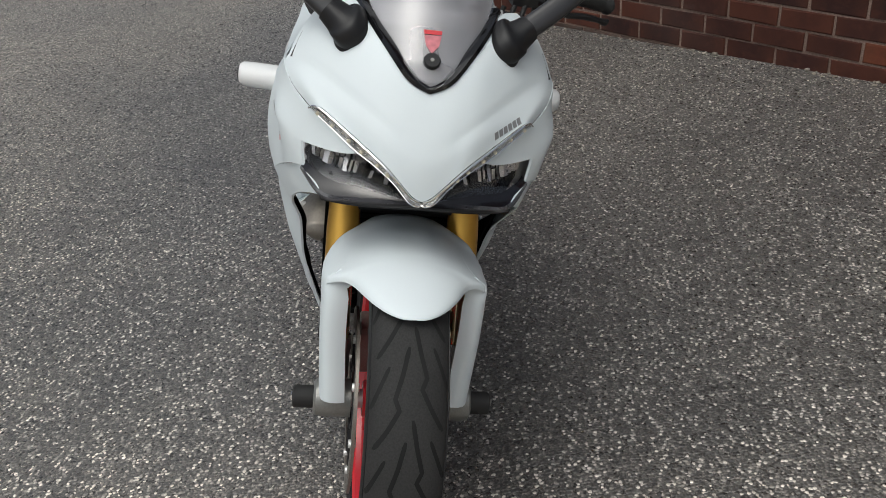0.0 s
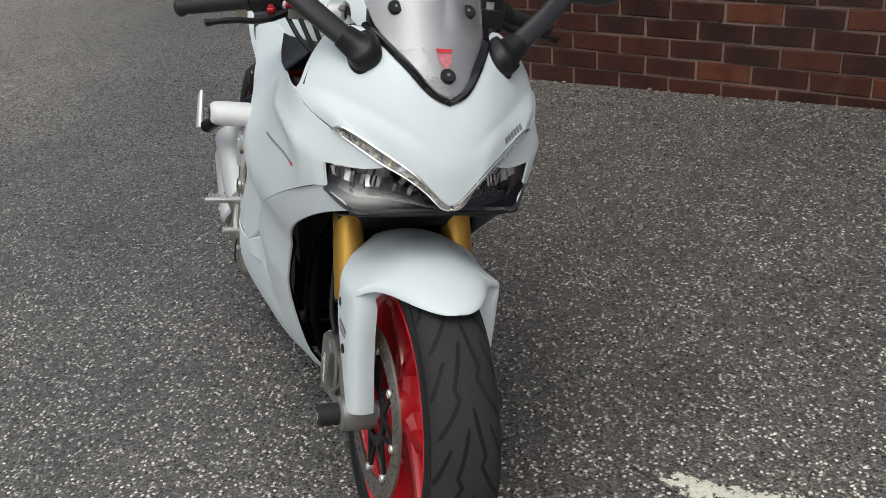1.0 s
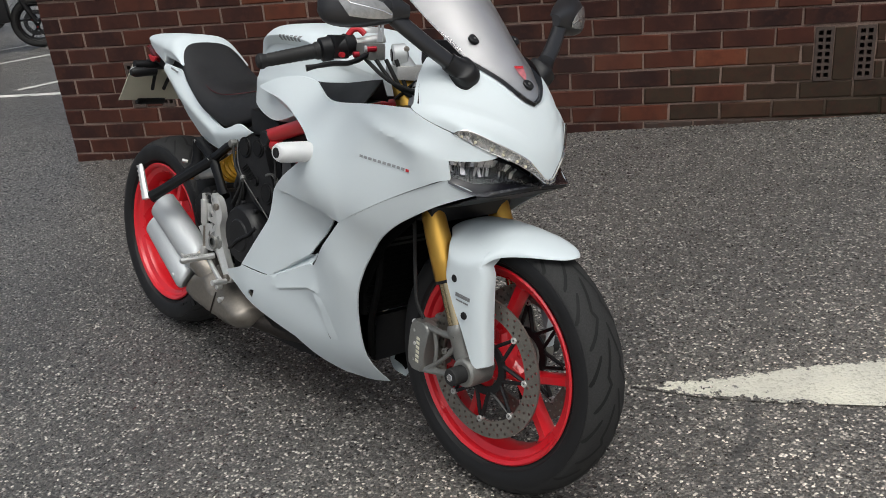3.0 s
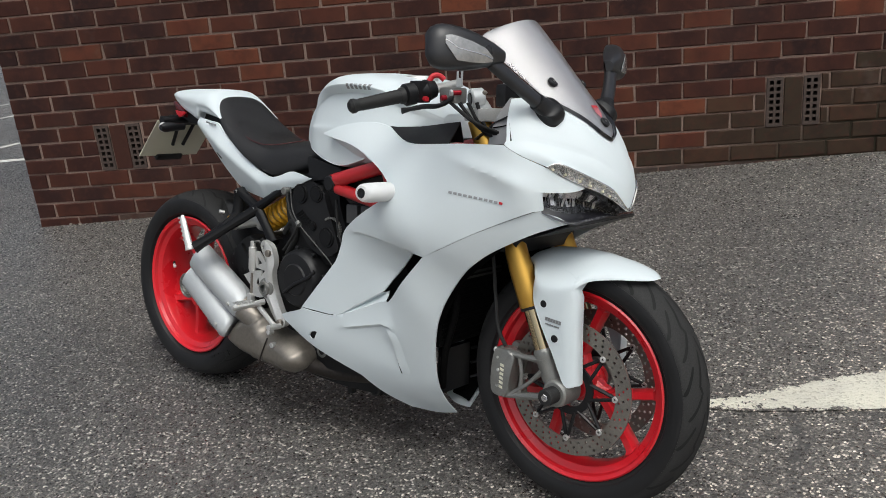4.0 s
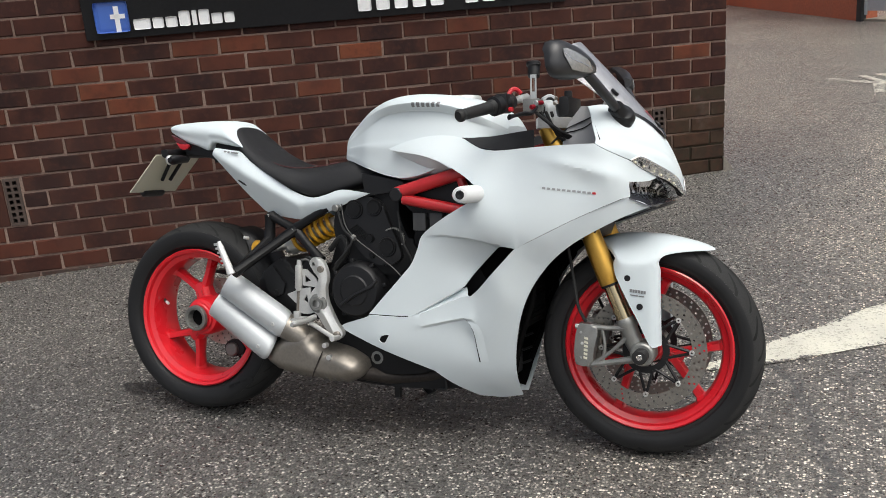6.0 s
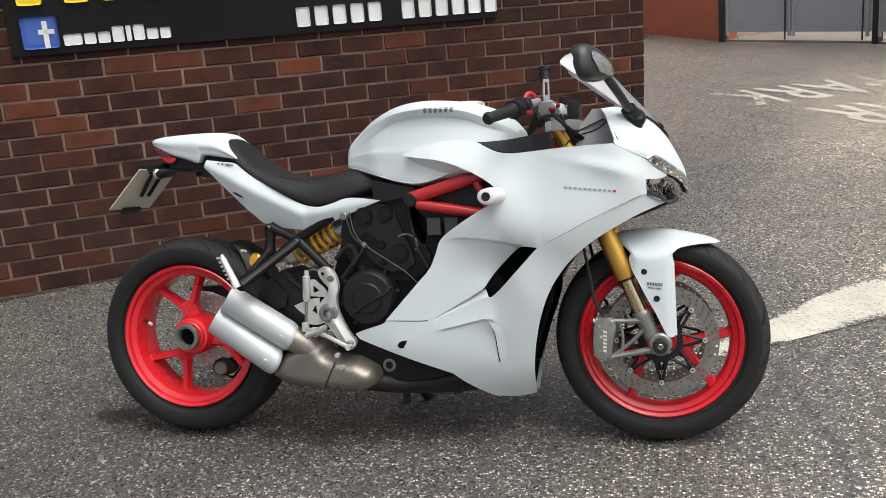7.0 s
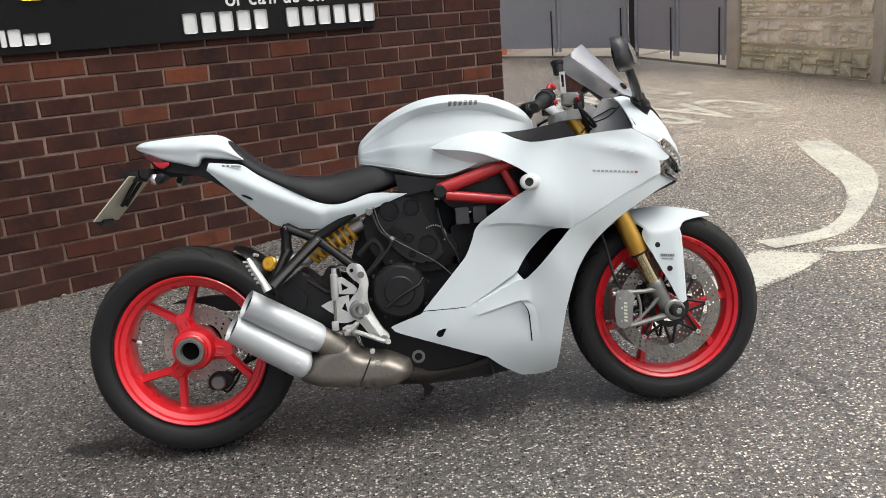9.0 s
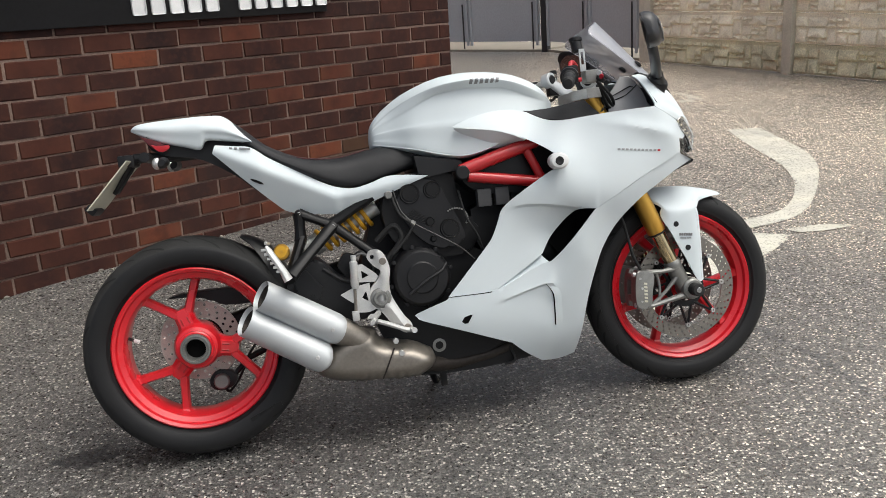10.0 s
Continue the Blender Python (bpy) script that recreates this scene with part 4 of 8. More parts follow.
def tread(r, half, crown, count, run):
    """Zig-zag grooves cut in the tread, as narrow dark channels lying in the rubber."""
    bm = bmesh.new()

    def at(a, y):
        s = max(-1, min(1, y / half))
        rr = r - crown * (1 - max(1 - s * s, 0) ** 0.425) + 0.0007
        return Vector((rr * math.cos(a), y, rr * math.sin(a)))

    for k in range(count):
        for sgn, off in ((1, 0.77), (-1, 0.0)):
            a0 = -2 * math.pi * (k + off) / count
            long = [(0.0, 0.07), (0.3, 0.21), (0.56, 0.37), (0.68, 0.26), (0.9, 0.52), (1.12, 0.82)]
            edge = [(0.22, 0.53), (0.45, 0.74), (0.68, 0.93)]
            for w, p in ((0.0033, long), (0.0028, edge)):
                bends = [Vector(((a0 - t * run) * r, sgn * f * half)) for t, f in p]
                mid = [u.lerp(v, k2 / 5) for u, v in zip(bends, bends[1:]) for k2 in range(5)] + bends[-1:]
                rows = []
                for i, q in enumerate(mid):
                    d = (mid[min(i + 1, len(mid) - 1)] - mid[max(i - 1, 0)]).normalized()
                    side = Vector((-d.y, d.x)) * w * (0.5 if i in (0, len(mid) - 1) else 1.0)
                    rows.append([at((q + side).x / r, (q + side).y), at((q - side).x / r, (q - side).y)])
                skin(bm, rows)
    return bm


def disc_mesh(r0, r1, y, t, holes, rows_of, bore=0.0032):
    """A drilled brake disc ring."""
    pts, edges, ring = [], [], []
    def circle(c, r, n):
        s = len(pts)
        for k in range(n):
            a = 2 * math.pi * k / n
            pts.append(Vector((c[0] + r * math.cos(a), c[1] + r * math.sin(a))))
        edges.extend((s + k, s + (k + 1) % n) for k in range(n))
    circle((0, 0), r1, 72)
    circle((0, 0), r0, 72)
    hs = []
    for k in range(holes):
        a = 2 * math.pi * k / holes
        for q, rr in enumerate(rows_of):
            b = a + (q - 1) * 2 * math.pi / holes * 0.33
            c = (rr * math.cos(b), rr * math.sin(b))
            hs.append(c)
            circle(c, bore, 8)
    vs, es, fs, *_ = delaunay_2d_cdt(pts, edges, [], 1, 1e-6)
    bm = bmesh.new()
    front = [bm.verts.new((p.x, y - t / 2, p.y)) for p in vs]
    back = [bm.verts.new((p.x, y + t / 2, p.y)) for p in vs]
    use = {}
    for f in fs:
        c = sum((vs[i] for i in f), Vector((0, 0))) / len(f)
        if c.length < r0 * 0.999 or any((c - Vector(h)).length < bore * 0.97 for h in hs):
            continue
        bm.faces.new([front[i] for i in f])
        bm.faces.new([back[i] for i in reversed(f)])
        for i, j in zip(f, f[1:] + f[:1]):
            use.setdefault(frozenset((i, j)), []).append((i, j))
    for q in use.values():
        if len(q) == 1:
            i, j = q[0]
            bm.faces.new((front[j], front[i], back[i], back[j]))
    bmesh.ops.delete(bm, geom=[v for v in bm.verts if not v.link_faces], context="VERTS")
    return bm


def carrier_arm(r0, r1, y, k, arms=8):
    """One forked arm of the black spider that carries a disc."""
    a = 2 * math.pi * k / arms
    d, s, o = Vector((math.cos(a), 0, math.sin(a))), Vector((-math.sin(a), 0, math.cos(a))), Vector((0, y, 0))
    pts = [d * (r0 + 0.01) - s * 0.018 + o, d * (r1 - 0.008) - s * 0.004 + o, d * (r1 + 0.004) + o, d * (r1 - 0.008) + s * 0.004 + o, d * (r0 + 0.01) + s * 0.018 + o]
    return tube(bmesh.new(), pts, 0.0045, 6)


wheel = wheel_part("rear_wheel", bike, M_RED, "glossy red cast rear wheel with forked spokes", Matrix.Translation(REAR), 0.231, 0.078, 0.052, 0.075, radians(109), 0.036)
part("tyre", tyre_mesh(0.3165, 0.091, 0.229, 0.043), M_TYRE, wheel, "black sport tyre with scuffed tread")
for s in (-1, 1):
    part("sidewall", sidewall_mesh(0.3165, 0.091, 0.229, 0.043, s), M_SIDEWALL, wheel, "smooth dark grey tyre sidewall")
part("tread_groove", tread(0.3165, 0.091, 0.043, 12, 0.5236), M_GROOVE, wheel, smooth=False)
part("brake_disc", disc_mesh(0.068, 0.117, 0.062, 0.005, 20, (0.08, 0.094, 0.107), 0.0044), M_DISC2, wheel, "drilled steel rear brake disc")
bm = bmesh.new()
revolve(bm, [(0.029, -0.068), (0.04, -0.08), (0.043, -0.083), (0.043, -0.09), (0.041, -0.094), (0.036, -0.0945), (0.0345, -0.092), (0.0295, -0.092), (0.028, -0.088), (0.027, -0.06)], n=40)
part("axle_nut", bm, M_TITAN, wheel, "grey steel axle nut")
bm = bmesh.new()
for k in range(18):
    a = 2 * math.pi * k / 18
    c = Vector((0.0315 * math.cos(a), -0.093, 0.0315 * math.sin(a)))
    box(bm, c - Vector((0.0017, 0.0015, 0.0017)), c + Vector((0.0017, 0.002, 0.0017)))
part("nut_teeth", bm, M_STEEL, wheel, smooth=False)
bm = bmesh.new()
revolve(bm, [(0.0, -0.07), (0.03, -0.07), (0.03, -0.05)], n=24)
part("axle_bore", bm, M_DARK, wheel)
bm = bmesh.new()
rod(bm, (-0.196, -0.012, 0.046), (-0.165, -0.03, 0.036), 0.0045, 10, 0.001)
valve = part("valve_stem", bm, M_RUBBER, wheel)
part("valve_cap", rod(bmesh.new(), (-0.172, -0.026, 0.038), (-0.158, -0.034, 0.034), 0.0052, 10, 0.001), M_SIGNWHITE, valve, "white valve cap")
bars((0.13, -0.086, -0.235), (1, 0, 0.42), (-0.3, -0.2, 0.9), (0, -1, 0), [0.02] * 4, 0.018, 0.006, wheel, M_BLACK, "tyre_print", 0.004)

wheel = wheel_part("front_wheel", bike, M_RED, "glossy red cast front wheel with forked spokes", Matrix.Translation(FRONT), 0.228, 0.05, 0.034, 0.052, radians(100), 0.026)
part("tyre", tyre_mesh(0.301, 0.06, 0.2265, 0.042), M_TYRE, wheel, "black sport tyre with zig-zag grooves")
for s in (-1, 1):
    part("sidewall", sidewall_mesh(0.301, 0.06, 0.2265, 0.042, s), M_SIDEWALL, wheel, "smooth dark grey tyre sidewall")
part("tread_groove", tread(0.301, 0.06, 0.042, 14, 0.4488), M_GROOVE, wheel, smooth=False)
for s in (-1, 1):
    part("brake_disc", disc_mesh(0.122, 0.16, s * 0.07, 0.005, 40, (0.13, 0.141, 0.152), 0.0034), M_DISC, wheel, "large drilled steel brake disc")
    y = s * 0.068
    part("disc_carrier", revolve(bmesh.new(), [(0.045, y - 0.003), (0.063, y - 0.003), (0.063, y + 0.003), (0.045, y + 0.003)], n=48, close=True), M_BLACK, wheel)
    each("carrier_arm", [carrier_arm(0.045, 0.118, y, k) for k in range(8)], M_BLACK, wheel)
    for k in range(8):
        a = 2 * math.pi * k / 8
        c = Vector((0.121 * math.cos(a), s * 0.07, 0.121 * math.sin(a)))
        bm = revolve(bmesh.new(), [(0.003, -0.006), (0.0065, -0.006), (0.0072, -0.005), (0.0072, 0.005), (0.0065, 0.006), (0.003, 0.006)], c, 12, True)
        part("disc_rivet", bm, M_SILVER, wheel)
bm = bmesh.new()
rod(bm, (0, -0.1, 0), (0, 0.1, 0), 0.016, 20)
part("axle", bm, M_SILVER, wheel)

# ---- fork, calipers, fender ----
def fork_at(z):
    return Vector((0.694 - (z - 0.376) * 0.405, -0.103, z))


bm = bmesh.new()
pts = [fork_at(z) for z in (0.482, 0.486, 0.53, 0.57, 0.6, 0.905)]
tube(bm, pts, [0.026, 0.0285, 0.0285, 0.0285, 0.027, 0.027], 24)
pair("fork_tube", bm, M_GOLD, bike, "gold anodised upside-down fork tube")
bm = bmesh.new()
rod(bm, fork_at(0.34), fork_at(0.484), 0.0215, 24)
pair("fork_slider", bm, M_GOLDROD, bike, "polished gold fork slider")
bm = bmesh.new()
rod(bm, fork_at(0.478), fork_at(0.486), 0.0275, 24, 0.002)
pair("dust_seal", bm, M_BLACK, bike)
bm = bmesh.new()
tube(bm, [fork_at(0.392), fork_at(0.386), fork_at(0.375), fork_at(0.37), fork_at(0.33), fork_at(0.30)], [0.0235, 0.0265, 0.0265, 0.0245, 0.0245, 0.019], 24)
foot, _ = pair("fork_foot", bm, M_TITAN, bike, "grey cast fork foot with caliper arms")
ribs = [([(0.6, 0.368), (0.65, 0.365), (0.7, 0.37)], [0.01, 0.007, 0.012]), ([(0.59, 0.262), (0.64, 0.27), (0.735, 0.288)], [0.0085, 0.008, 0.012]), ([(0.612, 0.268), (0.66, 0.306), (0.703, 0.35)], [0.007, 0.005, 0.009]), ([(0.63, 0.364), (0.638, 0.32), (0.632, 0.27)], [0.006, 0.0045, 0.006]), ([(0.7, 0.345), (0.715, 0.32), (0.735, 0.305)], [0.01, 0.009, 0.014])]
each("caliper_bracket", [tube(bmesh.new(), spline([(x, -0.117, z) for x, z in pts], 4), [float(np.interp(k, [0, 4, 8], r)) for k in range(9)], 8, flat=0.9) for pts, r in ribs], M_TITAN, foot, "cast rib between fork foot and caliper", twin=True)
bm = bmesh.new()
revolve(bm, [(0.012, -0.136), (0.026, -0.136), (0.031, -0.132), (0.033, -0.12), (0.033, -0.072), (0.012, -0.072)], (0.739, 0, 0.3015), 28)
pair("axle_clamp", bm, M_TITAN, foot)
bm = bmesh.new()
rod(bm, (0.739, -0.134, 0.3015), (0.739, -0.172, 0.3015), 0.0195, 32, 0.003)
pair("axle_slider", bm, M_RUBBER, bike, "black nylon axle slider")
bm = bmesh.new()
rod(bm, (0.739, -0.17, 0.3015), (0.739, -0.1745, 0.3015), 0.009, 6, 0.001)
pair("slider_bolt", bm, M_CHROME, bike)

body = outline([(0.57, 0.376, 1), (0.612, 0.372), (0.62, 0.355), (0.611, 0.31), (0.604, 0.264), (0.592, 0.257, 1), (0.56, 0.262, 1), (0.556, 0.3), (0.561, 0.35)], 3)
bm = plate(bmesh.new(), body, -0.128, -0.09, 0.011, 3)
caliper, _ = pair("brake_caliper", bm, M_TITAN, bike, "grey four-piston radial brake caliper")
bm = plate(bmesh.new(), body, -0.058, -0.034, 0.006, 2)
pair("inner_half", bm, M_TITAN, caliper)
bm = box(bmesh.new(), (0.562, -0.087, 0.345), (0.59, -0.057, 0.366), 0.004)
box(bm, (0.556, -0.087, 0.28), (0.58, -0.057, 0.3), 0.004)
pair("bridge", bm, M_TITAN, caliper)
each("pad_pin", rods(((0.578, -0.13, 0.322), (0.578, -0.034, 0.322), 0.004, 8)), M_SILVER, caliper, twin=True)
each("caliper_bolt", rods(*[((0.572, -0.112, z), (0.556, -0.114, z), 0.007, 10, 0.001) for z in (0.365, 0.272)], *[((0.575, -0.128, z), (0.575, -0.122, z), 0.005, 10, 0.001) for z in (0.352, 0.283)]), M_SILVER, bike, twin=True)
bars((0.592, -0.1285, 0.278), (0.05, 0, 1), (-1, 0, 0.25), (0, -1, 0), [0.0062] * 6, 0.0105, 0.0045, bike, M_PLATE, "caliper_badge")
bm = bmesh.new()
tube(bm, spline([(0.585, -0.11, 0.378), (0.565, -0.115, 0.42), (0.55, -0.11, 0.5), (0.53, -0.1, 0.6), (0.5, -0.1, 0.75)], 6), 0.0045, 8)
pair("brake_hose", bm, M_RUBBER, bike, "black brake hose")

# fender: an arched shell over the tyre, with a leg down each side
def fender_rows():
    rows = []
    st = [(0.612, 0.600, 0.06, 0.584), (0.64, 0.610, 0.086, 0.576), (0.66, 0.6125, 0.113, 0.562), (0.68, 0.6138, 0.1305, 0.537), (0.71, 0.6155, 0.1345, 0.53), (0.745, 0.6135, 0.1335, 0.535), (0.772, 0.6115, 0.1275, 0.546), (0.788, 0.609, 0.11, 0.5595), (0.8, 0.607, 0.096, 0.5645), (0.82, 0.603, 0.084, 0.568), (0.85, 0.596, 0.07, 0.571), (0.875, 0.589, 0.055, 0.5715), (0.893, 0.582, 0.039, 0.571), (0.903, 0.5775, 0.026, 0.5708), (0.908, 0.5745, 0.015, 0.5708), (0.91, 0.5725, 0.004, 0.5715)]
    for x, zt, w, ze in st:
        dz = zt - ze
        k = float(np.interp(x, [0.61, 0.66, 0.775, 0.82], [0.2, 1, 1, 0]))
        half = [(x, 0.3 * w, zt - (0.05 + 0.01 * k) * dz), (x, 0.6 * w, zt - (0.2 + 0.13 * k) * dz), (x, 0.85 * w, zt - (0.47 + 0.17 * k) * dz), (x, 0.97 * w, zt - (0.76 + 0.05 * k) * dz), (x, w, ze)]
        rows.append(spline([(q[0], -q[1], q[2]) for q in reversed(half)] + [(x, 0, zt)] + half, 4))
    cols = [spline([r[k] for r in rows], 4) for k in range(len(rows[0]))]
    return [[c[i] for c in cols] for i in range(len(cols[0]))]


bm = bmesh.new()
thick_patch(bm, fender_rows(), 0.004)
fender = part("front_fender", bm, M_WHITE, bike, "white front fender with long side legs")
skin_of_fender = BVHTree.FromPolygons([v.co for v in fender.data.vertices], [list(f.vertices) for f in fender.data.polygons])
leg = outline([(0.678, 0.572, 1), (0.71, 0.58), (0.745, 0.576), (0.77, 0.566, 1), (0.773, 0.5525, 1), (0.7785, 0.45), (0.7795, 0.335), (0.776, 0.322), (0.764, 0.321), (0.752, 0.337), (0.727, 0.392), (0.707, 0.43), (0.684, 0.478), (0.666, 0.515), (0.661, 0.54), (0.668, 0.558)])


def leg_depth(x, z):
    """The leg grows out of the shell and turns flat towards the axle."""
    round_off = max(0, x - 0.752) / 0.026
    low = 0.1335 - 0.009 * round_off ** 2 - 0.006 * max(0, 0.45 - z) / 0.13 - 0.5 * max(0, 0.672 - x)
    edge = float(np.interp(x, [0.66, 0.68, 0.71, 0.745, 0.772, 0.79], [0.562, 0.537, 0.53, 0.535, 0.546, 0.56])) + 0.003
    hit = skin_of_fender.ray_cast(Vector((x, -0.3, max(z, edge))), Vector((0, 1, 0)))[0]
    shell = -hit.y + 0.0012 if hit else low
    k = max(0, min(1, (z - 0.46) / (edge - 0.46)))
    k = k * k * (3 - 2 * k)
    return low * (1 - k) + shell * k - 0.0008 * max(0, min(1, (z - 0.56) / 0.015))


bm = panel(leg, leg_depth, 0.005, 0.0095)
rows = []
for z in (0.572, 0.558, 0.541, 0.525, 0.48, 0.43, 0.38, 0.34, 0.324):
    if z > 0.55:
        # a rounded corner that runs on under the edge of the shell
        y0 = 0.1225 if z < 0.56 else 0.108
        reach = 0.05 if z < 0.56 else 0.066
        rows.append([Vector((0.771 + 0.018 * k * (z - 0.541) / 0.03, -y0 + reach * k, z + 0.006 * k)) for k in (0, 0.08, 0.2, 0.45, 0.75, 1.0)])
        continue
    x0 = 0.7765 + 0.003 * (0.55 - z) / 0.22 - (0.004 if z > 0.54 else 0)
    y0 = leg_depth(x0, z) + 0.0005
    rows.append([Vector((x0 - 0.006, -leg_depth(x0 - 0.006, z) - 0.0004, z)), Vector((x0 - 0.001, -leg_depth(x0 - 0.001, z) - 0.0008, z)), Vector((x0 + 0.003, -y0 + 0.003, z)), Vector((x0 + 0.0055, -y0 + 0.01, z)), Vector((x0 + 0.0055, -y0 + 0.022, z)), Vector((x0 + 0.003, -y0 + 0.034, z))])
thick_patch(bm, rows, 0.003)
pair("fender_leg", bm, M_WHITE, fender, "white fender leg beside the wheel")
each("fender_bolt", rods(*[((x, -0.126, z), (x, -0.1352, z), 0.0085, 16, 0.001) for x, z in ((0.701, 0.504), (0.733, 0.429))]), M_BLACK, fender, "black fender bolt", twin=True)
bars((0.707, -0.1342, 0.468), (1, 0, -0.12), (0.1, 0, 1), (0, -1, 0), [0.006] * 6, 0.008, 0.0012, fender, M_GREYTEXT)
bars((0.709, -0.1342, 0.459), (1, 0, -0.12), (0.1, 0, 1), (0, -1, 0), [0.02, 0.014], 0.003, 0.002, fender, M_GREYTEXT)

# ---- side fairings ----
UPPER_DEPTH = surface([(0.044, 0.855, 0.193), (0.16, 0.889, 0.178), (0.263, 0.878, 0.17), (0.36, 0.847, 0.19), (0.5, 0.853, 0.204), (0.641, 0.863, 0.2095), (0.676, 0.84, 0.195), (0.7155, 0.811, 0.1665), (0.764, 0.768, 0.1025), (0.74, 0.7895, 0.1315), (0.713, 0.76, 0.18), (0.714, 0.719, 0.176),
                       (0.6, 0.76, 0.215), (0.5, 0.78, 0.232), (0.34, 0.74, 0.25), (0.24, 0.795, 0.228), (0.15, 0.84, 0.205), (0.27, 0.69, 0.246), (0.42, 0.7, 0.247), (0.56, 0.67, 0.222), (0.423, 0.59, 0.228), (0.154, 0.617, 0.224), (0.26, 0.62, 0.236), (0.36, 0.605, 0.233),
                       (0.30, 0.575, 0.205), (0.355, 0.57, 0.195), (0.22, 0.57, 0.214), (0.296, 0.521, 0.178), (0.24, 0.5, 0.196), (0.262, 0.475, 0.19), (0.13, 0.53, 0.215), (0.098, 0.388, 0.212), (-0.025, 0.386, 0.212), (0.16, 0.42, 0.206)])
SMOOTH_FLANK = UPPER_DEPTH


def scoop_edge(x):
    return float(np.interp(x, [0.15, 0.216, 0.265, 0.33, 0.39, 0.43], [0.616, 0.621, 0.617, 0.605, 0.588, 0.584]))


def UPPER_DEPTH(x, z):
    """The flank with its soft crease from the cockpit's edge down to the headlamp, and the overhung edge above its scoop."""
    y = SMOOTH_FLANK(x, z) - 0.007 * math.exp(-((x - 0.36) / 0.16) ** 2 - ((z - 0.76) / 0.07) ** 2)
    if 0.14 < x < 0.43 and 0.44 < z < 0.7:
        d = z - scoop_edge(x)
        deep = float(np.interp(x, [0.15, 0.22, 0.29, 0.37, 0.43], [0.0, 0.006, 0.013, 0.016, 0.012]))
        if d > 0:
            return y + 0.45 * deep * math.exp(-d / 0.03)
        return y + 0.45 * deep - 1.15 * deep * min(1, -d / 0.008) * math.exp(min(0, d + 0.008) / 0.1)
    if not 0.36 < x < 0.715:
        return y
    d = z - (0.852 - (x - 0.38) * 0.275)
    fade = min(1, (x - 0.36) / 0.18) ** 2 * min(1, (0.715 - x) / 0.05)
    return y + 0.0105 * fade * (math.exp(-(d / 0.024) ** 2) if d > 0 else math.exp(d / 0.028))


upper = outline([(0.040, 0.857, 1), (0.1, 0.878), (0.165, 0.89), (0.22, 0.889), (0.262, 0.879, 1), (0.31, 0.853), (0.365, 0.845), (0.5, 0.853), (0.63, 0.8565, 1), (0.65, 0.845), (0.672, 0.833), (0.7155, 0.811, 1), (0.737, 0.7895), (0.766, 0.7705), (0.765, 0.763), (0.745, 0.757), (0.713, 0.758, 1), (0.7155, 0.719, 1), (0.695, 0.714, 1),
                 (0.585, 0.666), (0.503, 0.6255), (0.423, 0.585, 1), (0.381, 0.589), (0.352, 0.573), (0.296, 0.518), (0.2635, 0.4735, 1), (0.168, 0.419), (0.125, 0.395), (0.098, 0.3865), (0.037, 0.386), (-0.025, 0.3865, 1), (0.085, 0.502), (0.115, 0.536), (0.135, 0.577), (0.151, 0.614), (0.19, 0.645), (0.262, 0.688), (0.315, 0.715, 1), (0.327, 0.742, 1), (0.29, 0.772), (0.244, 0.8), (0.2, 0.822), (0.15, 0.838)])
folds = [[(0.15 + 0.008 * k, scoop_edge(0.15 + 0.008 * k) - dz) for k in range(27)] for dz in (0.0, 0.008)]
pair("side_fairing", panel(upper, UPPER_DEPTH, 0.004, 0.0095, creases=folds), M_WHITE, bike, "satin white upper side fairing panel", angle=22)

LOWER_DEPTH = surface([(0.7155, 0.715, 0.175), (0.762, 0.693, 0.142), (0.66, 0.655, 0.185), (0.6, 0.665, 0.21), (0.48, 0.535, 0.19), (0.5, 0.6, 0.22), (0.423, 0.58, 0.228), (0.352, 0.512, 0.225), (0.4, 0.45, 0.2), (0.444, 0.45, 0.175), (0.283, 0.447, 0.2), (0.262, 0.465, 0.2),
                       (0.35, 0.42, 0.2), (0.393, 0.33, 0.155), (0.098, 0.38, 0.213), (-0.025, 0.38, 0.213), (-0.115, 0.347, 0.2), (0.011, 0.313, 0.213), (0.254, 0.388, 0.192), (0.284, 0.35, 0.185), (0.3, 0.26, 0.15), (0.27, 0.26, 0.16), (0.27, 0.34, 0.178), (0.15, 0.3, 0.19), (0.15, 0.23, 0.165), (0.24, 0.18, 0.12), (0.375, 0.138, 0.03), (0.3, 0.138, 0.06), (0.38, 0.22, 0.11), (0.34, 0.16, 0.075)])
SMOOTH_BELLY = LOWER_DEPTH


def lip_foot(x):
    """The lower bound of the bright lip under the seam."""
    return float(np.interp(x, [0.098, 0.125, 0.168, 0.262, 0.3], [0.3835, 0.392, 0.416, 0.47, 0.47])) - float(np.interp(x, [0.11, 0.27, 0.3], [0.0, 0.024, 0.0]))


def belly_edge(x):
    return float(np.interp(x, [0.1, 0.262, 0.285, 0.3], [0.35, 0.388, 0.385, 0.37]))


def LOWER_DEPTH(x, z):
    """The belly panel: a bright lip that faces up under the seam, and a sharp crease over its lower face."""
    y = SMOOTH_BELLY(x, z)
    d = z - belly_edge(x)
    fade = max(0, min(1, (x - 0.1) / 0.08) * min(1, (0.3 - x) / 0.02))
    y += 0.008 * fade * (math.exp(-d / 0.03) if d > 0 else max(0, 1 + d / 0.008))
    if 0.11 < x < 0.3:
        y -= 1.3 * max(0, z - lip_foot(x))
    return y


